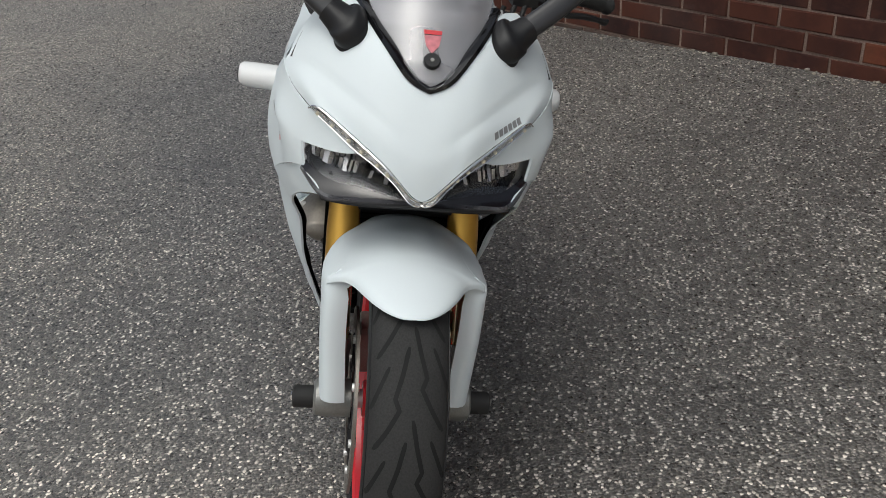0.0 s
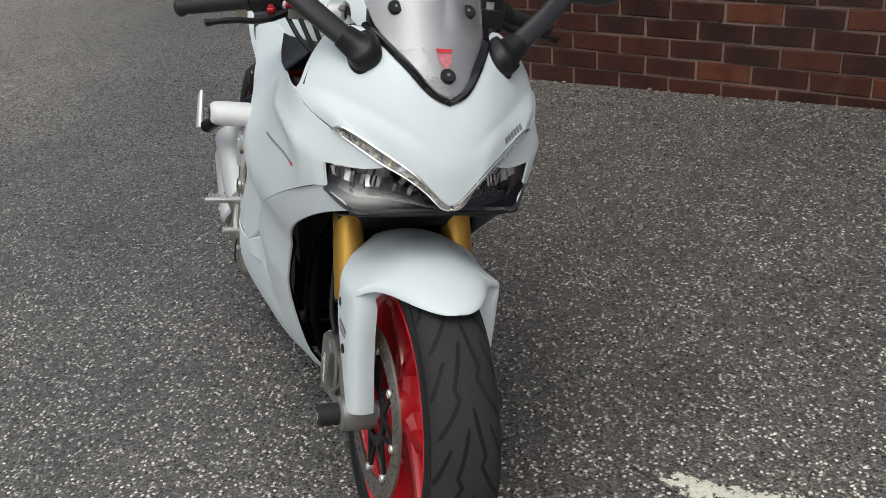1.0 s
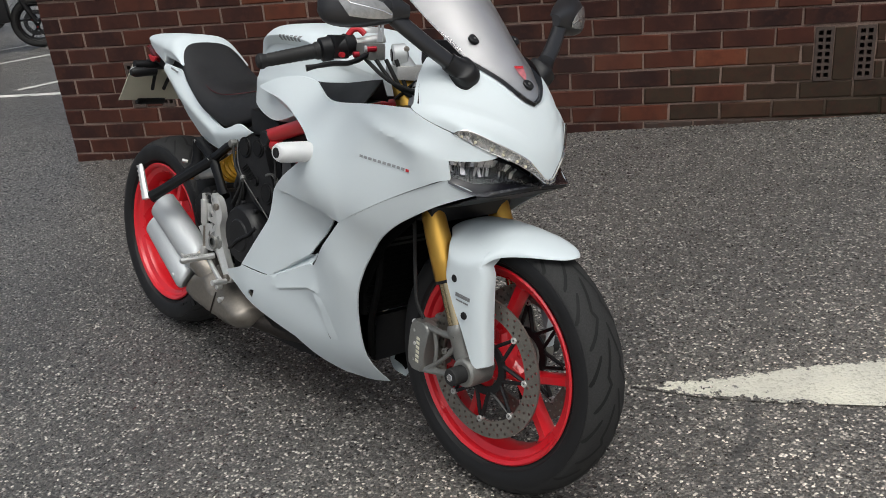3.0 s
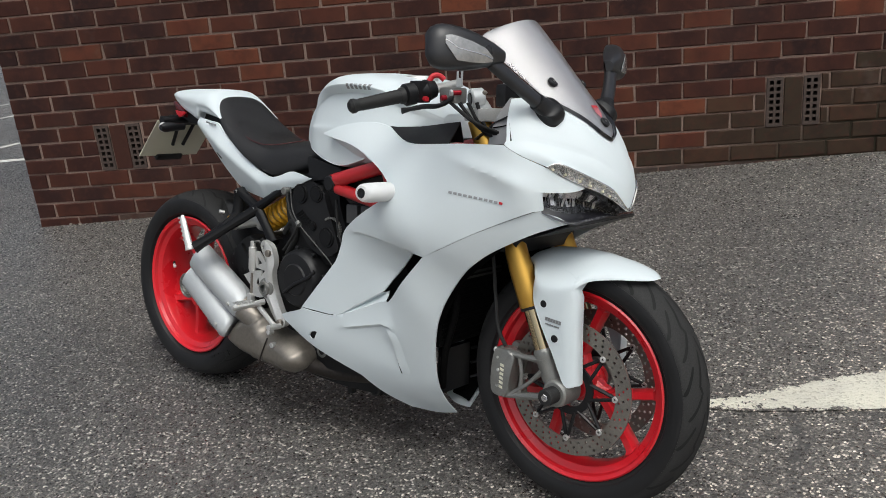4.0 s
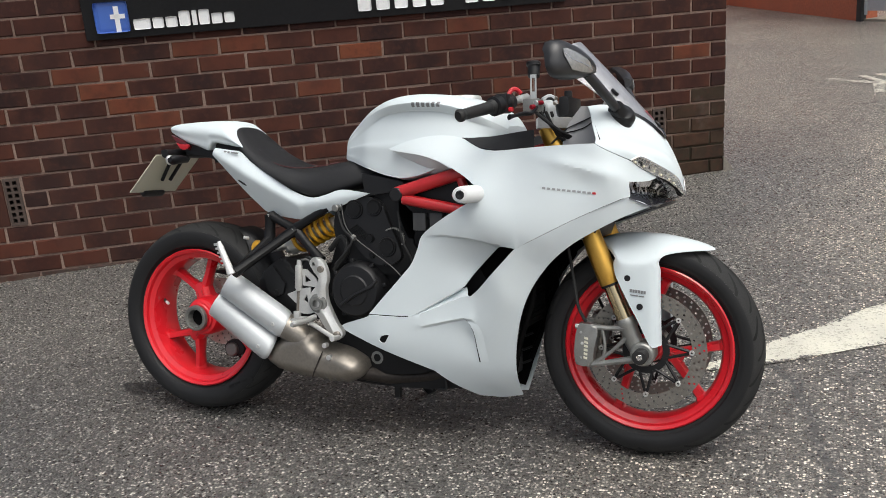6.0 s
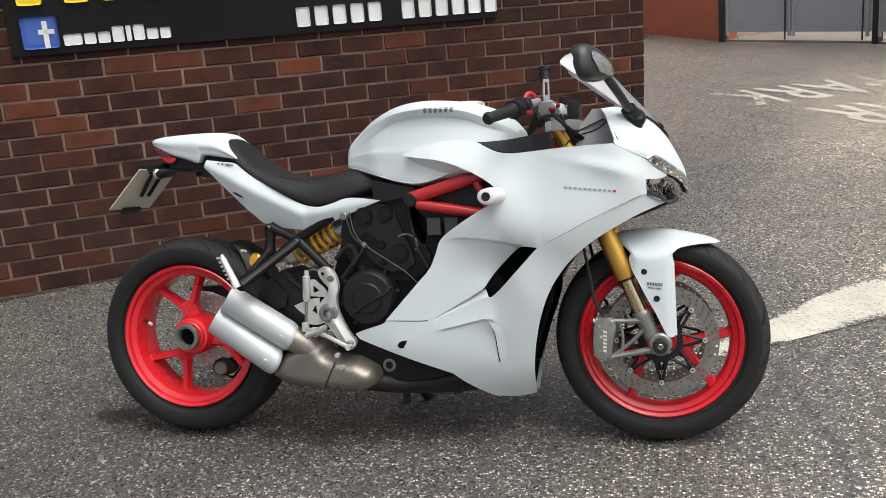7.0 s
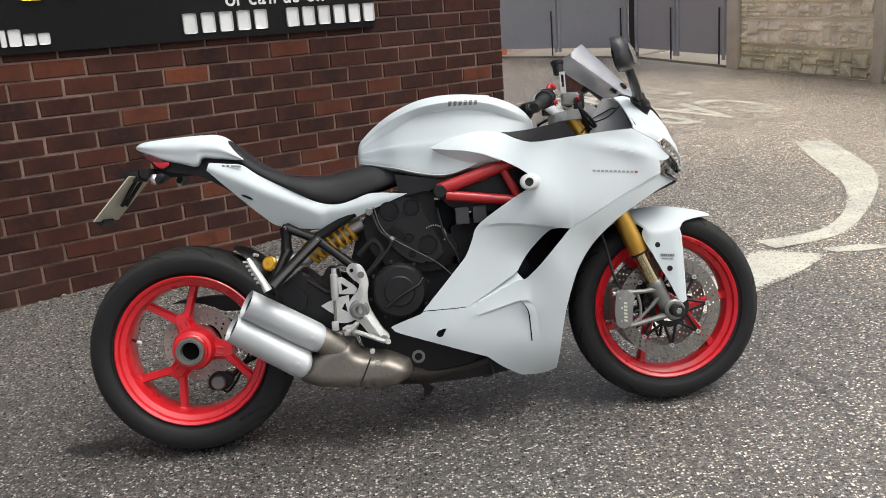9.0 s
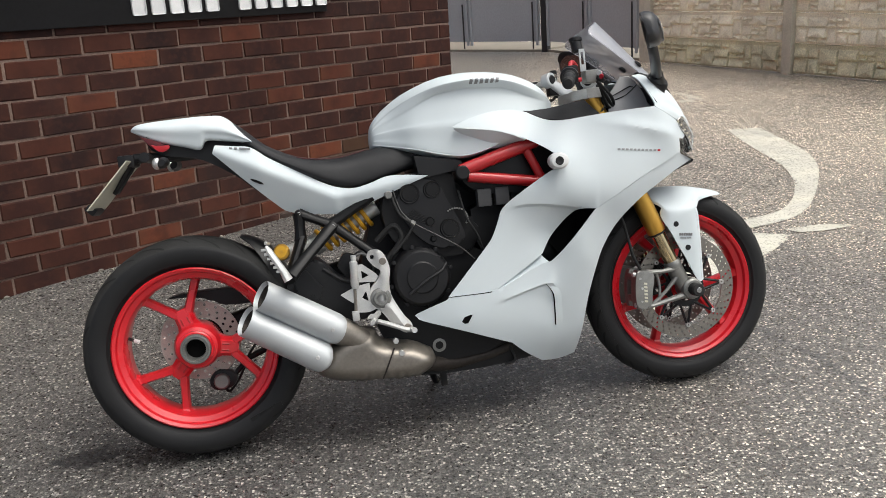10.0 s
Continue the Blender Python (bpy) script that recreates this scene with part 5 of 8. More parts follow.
slot = [(0.005, 0.312), (0.013, 0.324), (0.03, 0.329), (0.038, 0.328), (0.024, 0.305), (0.013, 0.304)]
lower = outline([(0.7145, 0.7155, 1), (0.74, 0.706), (0.764, 0.693, 1), (0.7, 0.668), (0.64, 0.638), (0.571, 0.598), (0.507, 0.545), (0.458, 0.482), (0.428, 0.42), (0.404, 0.34), (0.388, 0.25), (0.378, 0.138, 1), (0.32, 0.1305), (0.262, 0.138, 1), (0.2, 0.182), (0.155, 0.222, 1), (0.013, 0.283), (-0.098, 0.325), (-0.118, 0.34), (-0.115, 0.35), (-0.037, 0.376), (-0.025, 0.384, 1), (0.037, 0.3835), (0.098, 0.3835), (0.125, 0.392), (0.168, 0.416), (0.262, 0.47, 1), (0.274, 0.452, 1), (0.285, 0.449), (0.317, 0.476), (0.352, 0.512), (0.42, 0.5832, 1), (0.503, 0.6243), (0.585, 0.6649), (0.696, 0.7132)])
folds = [[(0.13 + 0.008 * k, belly_edge(0.13 + 0.008 * k) - dz) for k in range(20)] for dz in (0.0, 0.008)] + [[(0.14 + 0.008 * k, lip_foot(0.14 + 0.008 * k)) for k in range(17)]]
pair("belly_fairing", panel(lower, LOWER_DEPTH, 0.004, 0.0095, holes=[slot], creases=folds), M_WHITE, bike, "satin white lower fairing panel", angle=22)
# the step's shade laid on as a dark strip, behind a white ramp
bm = bmesh.new()
ln = spline([(0.262, 0, 0.386), (0.276, 0, 0.37), (0.287, 0, 0.345), (0.291, 0, 0.3), (0.294, 0, 0.255)], 6)
rows, ramp_rows = [], []
for k, p in enumerate(ln):
    f = k / (len(ln) - 1)
    w, proud = 0.0016 + 0.0022 * f, 0.004 * min(1, 0.3 + 2 * f) * min(1, 0.4 + 4 * (1 - f))
    d, d0 = LOWER_DEPTH(p.x, p.z), max(LOWER_DEPTH(p.x - w, p.z), LOWER_DEPTH(p.x, p.z))
    rows.append([Vector((p.x - w, -d0 - 0.001, p.z)), Vector((p.x, -d0 - 0.001, p.z)), Vector((p.x + 0.0003, -d - proud, p.z))])
    ramp_rows.append([Vector((p.x, -d - proud - 0.0003, p.z)), Vector((p.x + 0.003, -LOWER_DEPTH(p.x + 0.003, p.z) - proud, p.z)), Vector((p.x + 0.013, -LOWER_DEPTH(p.x + 0.013, p.z) - proud * 0.45, p.z)), Vector((p.x + 0.026, -LOWER_DEPTH(p.x + 0.026, p.z) + 0.0005, p.z))])
skin(bm, rows)
pair("crease_lip", thick_patch(bmesh.new(), ramp_rows, 0.0005), M_WHITE, bike)
pair("crease_line", bm, M_DARK, bike, smooth=False)
# black inner lining of the belly panels
lining = outline([(0.366, 0.15, 1), (0.378, 0.25), (0.394, 0.34), (0.416, 0.415), (0.446, 0.476), (0.49, 0.535), (0.46, 0.56, 1), (0.36, 0.5), (0.29, 0.44, 1), (0.26, 0.32), (0.25, 0.2), (0.29, 0.15, 1)], 4)
pair("belly_lining", panel(lining, lambda x, z: SMOOTH_BELLY(x, z) - 0.011, 0.003, 0.016), M_DARK, bike, "black inner lining of the belly panel")
# white return that closes the step between the two panels along their seam
seam_at = [(x, float(np.interp(x, [0.098, 0.125, 0.168, 0.262], [0.385, 0.3935, 0.4175, 0.4715]))) for x in [0.1 + 0.158 * k / 20 for k in range(21)]]
rows = []
for x, z in seam_at:
    out_y, in_y = UPPER_DEPTH(x, z + 0.0015) - 0.0015, LOWER_DEPTH(x, z - 0.0015)
    rows.append([Vector((x, -out_y, z + 0.001)), Vector((x, -(out_y + in_y) / 2, z - 0.0003)), Vector((x, -in_y + 0.0015, z - 0.0025))])
pair("seam_return", thick_patch(bmesh.new(), rows, 0.0015), M_WHITE, bike)
# model name on the flank
def on_upper(x, z):
    return Vector((x, -UPPER_DEPTH(x, z) - 0.0003, z))


a, b = on_upper(0.5, 0.7425), on_upper(0.64, 0.726)
out = (b - a).cross(Vector((0, 0, 1)))
out = out if out.y < 0 else -out
for k in range(11):
    p = a.lerp(b, k / 11)
    q = a.lerp(b, (k + 0.66) / 11)
    p, q = on_upper(p.x, p.z), on_upper(q.x, q.z)
    bars(p, q - p, (0.12, 0, 1), out, [(q - p).length], 0.0056, 0, bike, M_REDTEXT if k == 10 else M_PALETEXT)

# dark inner structure: radiator, oil cooler, ducts behind the fairing
bm = bmesh.new()
box(bm, (0.365, -0.135, 0.34), (0.4, 0.135, 0.6), 0.006)
radiator = part("radiator", bm, M_DARK, bike, "black radiator behind the front wheel")
each("radiator_fin", [box(bmesh.new(), (0.4, -0.125, 0.345 + k * 0.0125), (0.404, 0.125, 0.349 + k * 0.0125)) for k in range(20)], M_DARK, radiator, smooth=False)
bm = bmesh.new()
box(bm, (0.33, -0.055, 0.19), (0.352, 0.055, 0.31), 0.006)
part("oil_cooler", bm, M_BLACK, bike)
each("duct_fin", [tube(bmesh.new(), [(0.35, -0.06, 0.21 + k * 0.04), (0.372, -0.078 - 0.007 * k, 0.218 + k * 0.04)], 0.004, 6) for k in range(8)], M_BLACK, bike, twin=True)
bm = bmesh.new()
plate(bm, [(0.25, 0.60), (0.6, 0.72), (0.72, 0.712), (0.6, 0.63), (0.47, 0.52), (0.405, 0.4), (0.37, 0.4), (0.3, 0.5)], -0.135, -0.131)
pair("inner_panel", bm, M_DARK, bike, smooth=False)
bm = bmesh.new()
box(bm, (0.2, -0.13, 0.60), (0.62, 0.13, 0.72), 0.03)
part("airbox", bm, M_BLACK, bike)
bm = bmesh.new()
tube(bm, spline([(0.42, -0.11, 0.55), (0.44, -0.12, 0.45), (0.4, -0.11, 0.32), (0.37, -0.08, 0.22)], 6), 0.009, 8)
pair("coolant_hose", bm, M_DARK, bike)

# ---- nose cowl, lamps, screen ----
V = Vector
tip, drl_end = V((0.826, 0, 0.7208)), V((0.7157, -0.1675, 0.813))
edge_a = [tip, V((0.8255, -0.012, 0.7257)), V((0.8215, -0.03, 0.743)), V((0.811, -0.058, 0.769)), V((0.773, -0.109, 0.799)), V((0.737, -0.152, 0.8205)), drl_end]
# lower bound of the light strips, from the nose back
edge_l = [V((0.828, 0, 0.7135)), V((0.8265, -0.016, 0.7185)), V((0.81, -0.039, 0.739)), V((0.791, -0.068, 0.757)), V((0.768, -0.0985, 0.771)), V((0.7372, -0.1335, 0.791)), V((0.7155, -0.1675, 0.812))]
edge_b = [drl_end, V((0.672, -0.1985, 0.8345)), V((0.634, -0.2115, 0.8565)), V((0.635, -0.206, 0.868)), V((0.624, -0.192, 0.9)), V((0.612, -0.168, 0.935)), V((0.6, -0.143, 0.955))]
edge_c = [V((0.774, 0, 0.868)), V((0.766, -0.03, 0.882)), V((0.733, -0.062, 0.915)), V((0.68, -0.092, 0.945)), V((0.638, -0.113, 0.959)), V((0.6, -0.143, 0.955))]
edge_d = [tip, V((0.8235, 0, 0.745)), V((0.818, 0, 0.775)), V((0.803, 0, 0.81)), V((0.788, 0, 0.84)), V((0.772, 0, 0.869))]


def nose_bulge(u, v):
    k = math.sin(math.pi * v) ** 0.8
    return V((0.003, -0.002, 0.004)) * k * math.sin(math.pi * min(1.0, math.sqrt(u * u + 0.012 * (1 - u))) ** 0.7) + V((0, -0.002, 0)) * k * math.sin(math.pi * u) ** 3


rows = coons(edge_a, edge_b, edge_c, edge_d, 26, 22, nose_bulge)
rows = [[V((p.x, -p.y, p.z)) for p in reversed(r)] + r[1:] for r in rows]
bm = bmesh.new()
thick_patch(bm, rows, 0.0035)
nose = part("nose_cowl", bm, M_WHITE, bike, "satin white nose cowl above twin headlamps")
skin_of_nose = BVHTree.FromPolygons([v.co for v in nose.data.vertices], [list(f.vertices) for f in nose.data.polygons])
q0, q1, away = V((0.735, 0.142, 0.818)), V((0.781, 0.107, 0.808)), V((0.55, 0.65, 0.5)).normalized()
for k in range(6):
    grid = []
    for b in range(4):
        r = []
        for a in range(4):
            p = q0.lerp(q1, (k + 0.8 * a / 3) / 6) + V((-0.002, -0.002, 1)) * 0.012 * b / 3
            got = skin_of_nose.ray_cast(p + away * 0.1, -away)[0]
            r.append((got or p) + away * 0.0008)
        grid.append(r)
    bm = bmesh.new()
    skin(bm, grid)
    part("badge_bar", bm, M_GREYTEXT, nose, smooth=False)

bm = tube(bmesh.new(), [p + V((-0.001, 0.0015, -0.002)) for p in spline(edge_b[:3], 6)[:-1]], 0.0016, 6)
pair("cowl_seam", bm, M_DARK, nose)

# daytime running light strips under the cowl's lower edge: a row of tilted facets behind a clear cover
ea, el = spline(edge_a, 6), spline(edge_l, 6)
pick = random.Random(5)
facets = []
for i in range(len(ea) - 1):
    bm = bmesh.new()
    deep = V((-0.8, 0.55, 0.1)) * 0.006
    q = [ea[i] + V((0, 0, -0.001)), ea[i + 1] + V((0, 0, -0.001)), el[i + 1], el[i]]
    mids = [q[0].lerp(q[3], 0.5) + deep * pick.uniform(0.3, 1.6), q[1].lerp(q[2], 0.5) + deep * pick.uniform(0.3, 1.6)]
    skin(bm, [[q[0], q[1]], mids, [q[3], q[2]]])
    facets.append(bm)
strip = thick_patch(bmesh.new(), [[a + V((-0.006, 0.004, -0.002)), a.lerp(b, 0.5) + V((-0.016, 0.01, 0)), b + V((-0.006, 0.004, 0))] for a, b in zip(ea, el)], 0.002)
pair("light_strip", strip, M_GLOSSBLACK, bike, "clear daytime light strip with chrome backing")
each("strip_facet", facets, M_STRIP, bike, twin=True, smooth=False)
pair("strip_lens", thick_patch(bmesh.new(), [[a + V((0.002, -0.002, -0.001)), a.lerp(b, 0.5) + V((0.003, -0.003, 0)), b + V((0.002, -0.002, 0))] for a, b in zip(ea, el)], 0.0012), M_CLEARLENS, bike)
each("strip_rim", [tube(bmesh.new(), [p + V((0.0022, -0.0025, d)) for p in line], r, 6) for line, d, r in ((ea, -0.0008, 0.0019), (el[:-3], 0.0008, 0.0013))], M_CHROME, bike, "bright rim of the light strip", twin=True)
cells = []
for k in range(6):
    i = int((0.42 + 0.5 * k / 5) * (len(ea) - 1))
    bm = bmesh.new()
    bmesh.ops.create_uvsphere(bm, u_segments=10, v_segments=7, radius=0.0034)
    bmesh.ops.translate(bm, vec=ea[i].lerp(el[i], 0.72) + V((0.001, -0.001, 0)), verts=bm.verts)
    cells.append(bm)
each("led_cell", cells, M_LED, bike, "pale yellow light cell", twin=True)

top = [V((0.813, 0, 0.709)), V((0.81, -0.024, 0.722)), V((0.794, -0.057, 0.746)), V((0.765, -0.1, 0.766)), V((0.709, -0.1755, 0.765))]
bot = [V((0.8, 0, 0.702)), V((0.795, -0.05, 0.7)), V((0.783, -0.1, 0.697)), V((0.762, -0.1425, 0.694)), V((0.712, -0.176, 0.716))]
mid = [t.lerp(b, 0.55) + V((0.006, -0.002, -0.004)) for t, b in zip(top, bot)]
rows = coons(bot, [bot[-1], bot[-1].lerp(top[-1], 0.5) + V((0.002, -0.002, 0)), top[-1]], top, [bot[0], top[0]], 24, 12,
             lambda u, v: V((-0.02, 0.008, 0)) * math.sin(math.pi * v) ** 0.8 * math.sin(math.pi * (0.08 + 0.84 * u)))
bm = bmesh.new()
thick_patch(bm, rows, 0.002)
pair("headlamp", bm, M_LENS, bike, "dark glossy headlamp lens")
bm = bmesh.new()
back = [[p + V((-0.028, 0.012, 0.0)) for p in r] for r in rows]
thick_patch(bm, back, 0.003)
pair("lamp_housing", bm, M_GLOSSBLACK, bike)
bm = bmesh.new()
low = [[p + V((0.0008, -0.0008, 0)) for p in r] for r in rows[:4]]
thick_patch(bm, low, 0.001)
pair("lamp_mask", bm, M_MASK, bike, "gloss black lower lamp mask")
# facets of the reflector, each tilted its own way
bm = bmesh.new()
pick = random.Random(11)
for c in range(7, len(rows[0]) - 2):
    for r0, r1 in ((5, 8), (8, 11)):
        if c < 13 and pick.random() < 0.45:
            continue
        deep = V((-0.012, 0.005, 0))
        tip_a, tip_b = V((pick.uniform(-0.004, 0.004), pick.uniform(-0.002, 0.002), 0)), V((pick.uniform(-0.004, 0.004), pick.uniform(-0.002, 0.002), 0))
        q = [rows[r0][c] + deep + tip_a, rows[r0][c].lerp(rows[r0][c + 1], 0.8) + deep - tip_b, rows[r1][c].lerp(rows[r1][c + 1], 0.8) + deep - tip_a, rows[r1][c] + deep + tip_b]
        bm.faces.new([bm.verts.new(v) for v in q])
pair("lamp_reflector", bm, M_REFLECTOR, bike, "faceted chrome lamp reflector", smooth=False)
bezels = []
for i in range(4, 15, 2):
    bm = bmesh.new()
    thick_patch(bm, [[r[i] + V((-0.014, 0.006, 0)), r[i + 1] + V((-0.010, 0.004, 0))] for r in rows[3:12]], 0.001)
    bezels.append(bm)
each("lamp_bezel", bezels, M_GLOSSBLACK, bike, twin=True, smooth=False)
bm = bmesh.new()
lip = spline([V((0.8, 0.0, 0.7)), V((0.797, -0.05, 0.698)), V((0.785, -0.1, 0.694)), V((0.764, -0.144, 0.69))], 6)
tube(bm, [V((p.x, -p.y, p.z)) for p in reversed(lip)] + lip[1:], 0.0035, 8)
part("chin_lip", bm, M_BLACK, bike)
ledge = spline(bot, 6)
rows = [[p + V((-0.011, 0.006, 0.0075)), p + V((-0.004, 0.002, 0.0035)), p + V((0.003, -0.002, 0.0005)), p + V((0.0035, -0.0022, -0.003))] for p in ledge]
pair("lamp_ledge", thick_patch(bmesh.new(), rows, 0.0015), M_LEDGE, bike, "gloss dark ledge along the foot of the headlamp")
bm = bmesh.new()
under = [[V((p.x, p.y, p.z - 0.002)) for p in lip], [V((p.x - 0.09, p.y, p.z - 0.035)) for p in lip], [V((p.x - 0.2, p.y * 0.95, p.z - 0.055)) for p in lip]]
thick_patch(bm, under, 0.003)
pair("chin_panel", bm, M_BLACK, bike)

# windscreen: a narrow curved blade
SCREEN = [  # height and x of the middle line, half width, and how far the edge lies back and down
    (0.873, 0.776, 0.006, 0.0, 0.0), (0.88, 0.773, 0.018, 0.001, 0.0), (0.905, 0.758, 0.042, 0.008, 0.002), (0.948, 0.722, 0.078, 0.03, 0.008),
    (0.993, 0.682, 0.0923, 0.036, 0.028), (1.067, 0.615, 0.113, 0.058, 0.0315), (1.125, 0.561, 0.12, 0.07, 0.038), (1.134, 0.5525, 0.11, 0.062, 0.034), (1.139, 0.548, 0.09, 0.044, 0.026)]


def screen_row(z):
    zz = [r[0] for r in SCREEN]
    return tuple(float(np.interp(z, zz, [r[k] for r in SCREEN])) for k in (1, 2, 3, 4))


def screen_point(z, f, lift=0.0):
    x, w, back, down = screen_row(z)
    return V((x - back * f * f + lift, -f * w, z - down * f * f + lift))


SZ = [0.873 + 0.266 * k / 80 for k in range(81)]
bm = bmesh.new()
thick_patch(bm, [[screen_point(z, -1 + k / 24) for k in range(49)] for z in SZ], 0.003)
screen = part("windscreen", bm, M_SCREEN, bike, "lightly smoked clear windscreen with screws")
screen.visible_shadow = False
bm = bmesh.new()
rim = [screen_point(z, 1.0) for z in reversed(SZ)] + [screen_point(SZ[0], 0)] + [screen_point(z, -1.0) for z in SZ]
tube(bm, [p + V((0.0012, 0, 0.0012)) for p in rim], 0.0015, 6)
part("screen_edge", bm, M_CLEARLENS, screen)
ec = spline(edge_c[:-2] + [V((0.63, -0.108, 0.961))], 6)
seal = []
for i, p in enumerate(ec):
    f = min(1, i / 7)
    inward = V((-0.006, 0, 0.01)) * (1 - f) + V((-0.001, 0.011, 0.003)) * f
    seal.append([p + V((0.001, -0.0015 * f, -0.001)), p + V((0.0035, 0.001 * f, 0.004)), p + inward * 0.6 + V((0.001, 0, 0.002)), p + inward * 1.15 + V((-0.003, 0, -0.002))])
seal = [[V((p.x, -p.y, p.z)) for p in r] for r in reversed(seal)] + seal[1:]
bm = bmesh.new()
thick_patch(bm, seal, 0.002)
part("screen_seal", bm, M_GLOSSBLACK, bike, "black rubber seal round the screen")
for y, z in ((0.062, 1.006), (-0.062, 1.006), (0.0, 0.908)):
    p = screen_point(z, -y / screen_row(z)[1])
    d = V((0.7, 0, 0.72)).normalized()
    part("screen_screw", rod(bmesh.new(), p - d * 0.004, p + d * 0.0045, 0.0125, 18, 0.0015), M_BLACK, screen, "black screen screw")
    part("screw_head", rod(bmesh.new(), p + d * 0.0042, p + d * 0.0054, 0.003, 6), M_TITAN, screen)
bm = bmesh.new()
p0 = [screen_point(0.938 + dz, f, 0.001) for dz, f in ((0, -0.18), (0, 0.18), (-0.012, 0.16), (-0.022, 0.02), (-0.012, -0.16))]
bm.faces.new([bm.verts.new(p) for p in p0])
part("shield_badge", bm, M_FADED, screen, "small faded red shield badge")
bm = bmesh.new()
bm.faces.new([bm.verts.new(screen_point(0.944 + dz, f, 0.0012)) for dz, f in ((0, -0.18), (0, 0.18), (-0.005, 0.18), (-0.005, -0.18))])
part("badge_bar", bm, M_REDTEXT, screen)
# dash and inner cockpit
bm = bmesh.new()
box(bm, (0.5, -0.07, 0.935), (0.53, 0.07, 0.99), 0.01)
part("dashboard", bm, M_BLACK, bike, "black instrument panel behind the screen")
bm = bmesh.new()
rows = [[V((0.765, y * 0.35, 0.862)) for y in (-0.12, -0.06, 0, 0.06, 0.12)], [V((0.69, y * 0.8, 0.905)) for y in (-0.12, -0.06, 0, 0.06, 0.12)], [V((0.6, y, 0.925)) for y in (-0.12, -0.06, 0, 0.06, 0.12)], [V((0.54, y, 0.9)) for y in (-0.12, -0.06, 0, 0.06, 0.12)], [V((0.5, y * 1.2, 0.86)) for y in (-0.12, -0.06, 0, 0.06, 0.12)]]
thick_patch(bm, rows, 0.003)
part("dash_cover", bm, M_BLACK, bike)
M_TRIM = material("trim_grey", (0.36, 0.36, 0.365), 0.4, fine=700, coarse=8, vary=0.1, bump=0.06)
# triangular grey inner panels of the cockpit opening
bm = bmesh.new()
rows = [[V((0.255, -0.166, 0.881)), V((0.31, -0.179, 0.852)), V((0.365, -0.187, 0.8435)), V((0.43, -0.194, 0.847)), V((0.47, -0.199, 0.85))],
        [V((0.275, -0.16, 0.879)), V((0.32, -0.163, 0.868)), V((0.37, -0.166, 0.866)), V((0.42, -0.166, 0.869)), V((0.46, -0.166, 0.872))],
        [V((0.295, -0.148, 0.878)), V((0.335, -0.145, 0.882)), V((0.375, -0.142, 0.887)), V((0.415, -0.138, 0.893)), V((0.45, -0.135, 0.897))],
        [V((0.3, -0.11, 0.85)), V((0.34, -0.11, 0.85)), V((0.375, -0.11, 0.85)), V((0.41, -0.11, 0.85)), V((0.44, -0.11, 0.85))]]
thick_patch(bm, rows, 0.003)
pair("knee_panel", bm, M_BLACK, bike, "black inner panel beside the tank")
bm = bmesh.new()
near = [V((0.637, -0.203, 0.866)), V((0.622, -0.188, 0.9)), V((0.61, -0.164, 0.934)), V((0.598, -0.139, 0.953))]
pocket_front = [V((0.655, -0.125, 0.85)), V((0.64, -0.12, 0.9)), V((0.622, -0.118, 0.936)), V((0.598, -0.12, 0.957))]
pocket_back = [V((0.524, -0.122, 0.848)), V((0.53, -0.118, 0.885)), V((0.541, -0.114, 0.916)), V((0.574, -0.112, 0.958))]
across = [0, 0.25, 0.5, 0.75, 1]
thick_patch(bm, [[a.lerp(b, f) + V((0, 0.008 * math.sin(math.pi * f), 0)) for f in across] for a, b in zip(pocket_back, pocket_front)], 0.003)
pair("cockpit_panel", bm, M_TRIM, bike, "grey moulded inner cockpit panel")
pair("pocket_panel", thick_patch(bmesh.new(), [[a.lerp(b, f) + V((0.006, 0, 0)) for f in across] for a, b in zip(near, pocket_front)], 0.002), M_BLACK, bike)
floor_rows = [[V((0.5, -0.193, 0.845)), V((0.57, -0.197, 0.849)), V((0.64, -0.2, 0.853))], [V((0.5, -0.15, 0.842)), V((0.57, -0.15, 0.846)), V((0.65, -0.15, 0.85))], [V((0.5, -0.115, 0.848)), V((0.57, -0.115, 0.852)), V((0.655, -0.115, 0.855))]]
pair("pocket_floor", thick_patch(bmesh.new(), floor_rows, 0.002), M_BLACK, bike)
pair("trim_joint", tube(bmesh.new(), spline([V((0.535, -0.121, 0.889)), V((0.562, -0.117, 0.894)), V((0.591, -0.116, 0.905)), V((0.621, -0.121, 0.929))], 4), 0.0014, 6), M_DARK, bike)

# ---- handlebars, mirrors ----
M_MIRRORCASE = material("mirror_case", (0.02, 0.02, 0.022), 0.33, fine=700, coarse=10, vary=0.15, bump=0.02, spec=0.5)
M_REDANOD = material("red_anodised", (0.3, 0.008, 0.02), 0.3, 0.6, bump=0, vary=0.08)
def bar_point(f):
    return V((0.331, -0.366, 0.932)).lerp(V((0.424, -0.112, 0.988)), f)


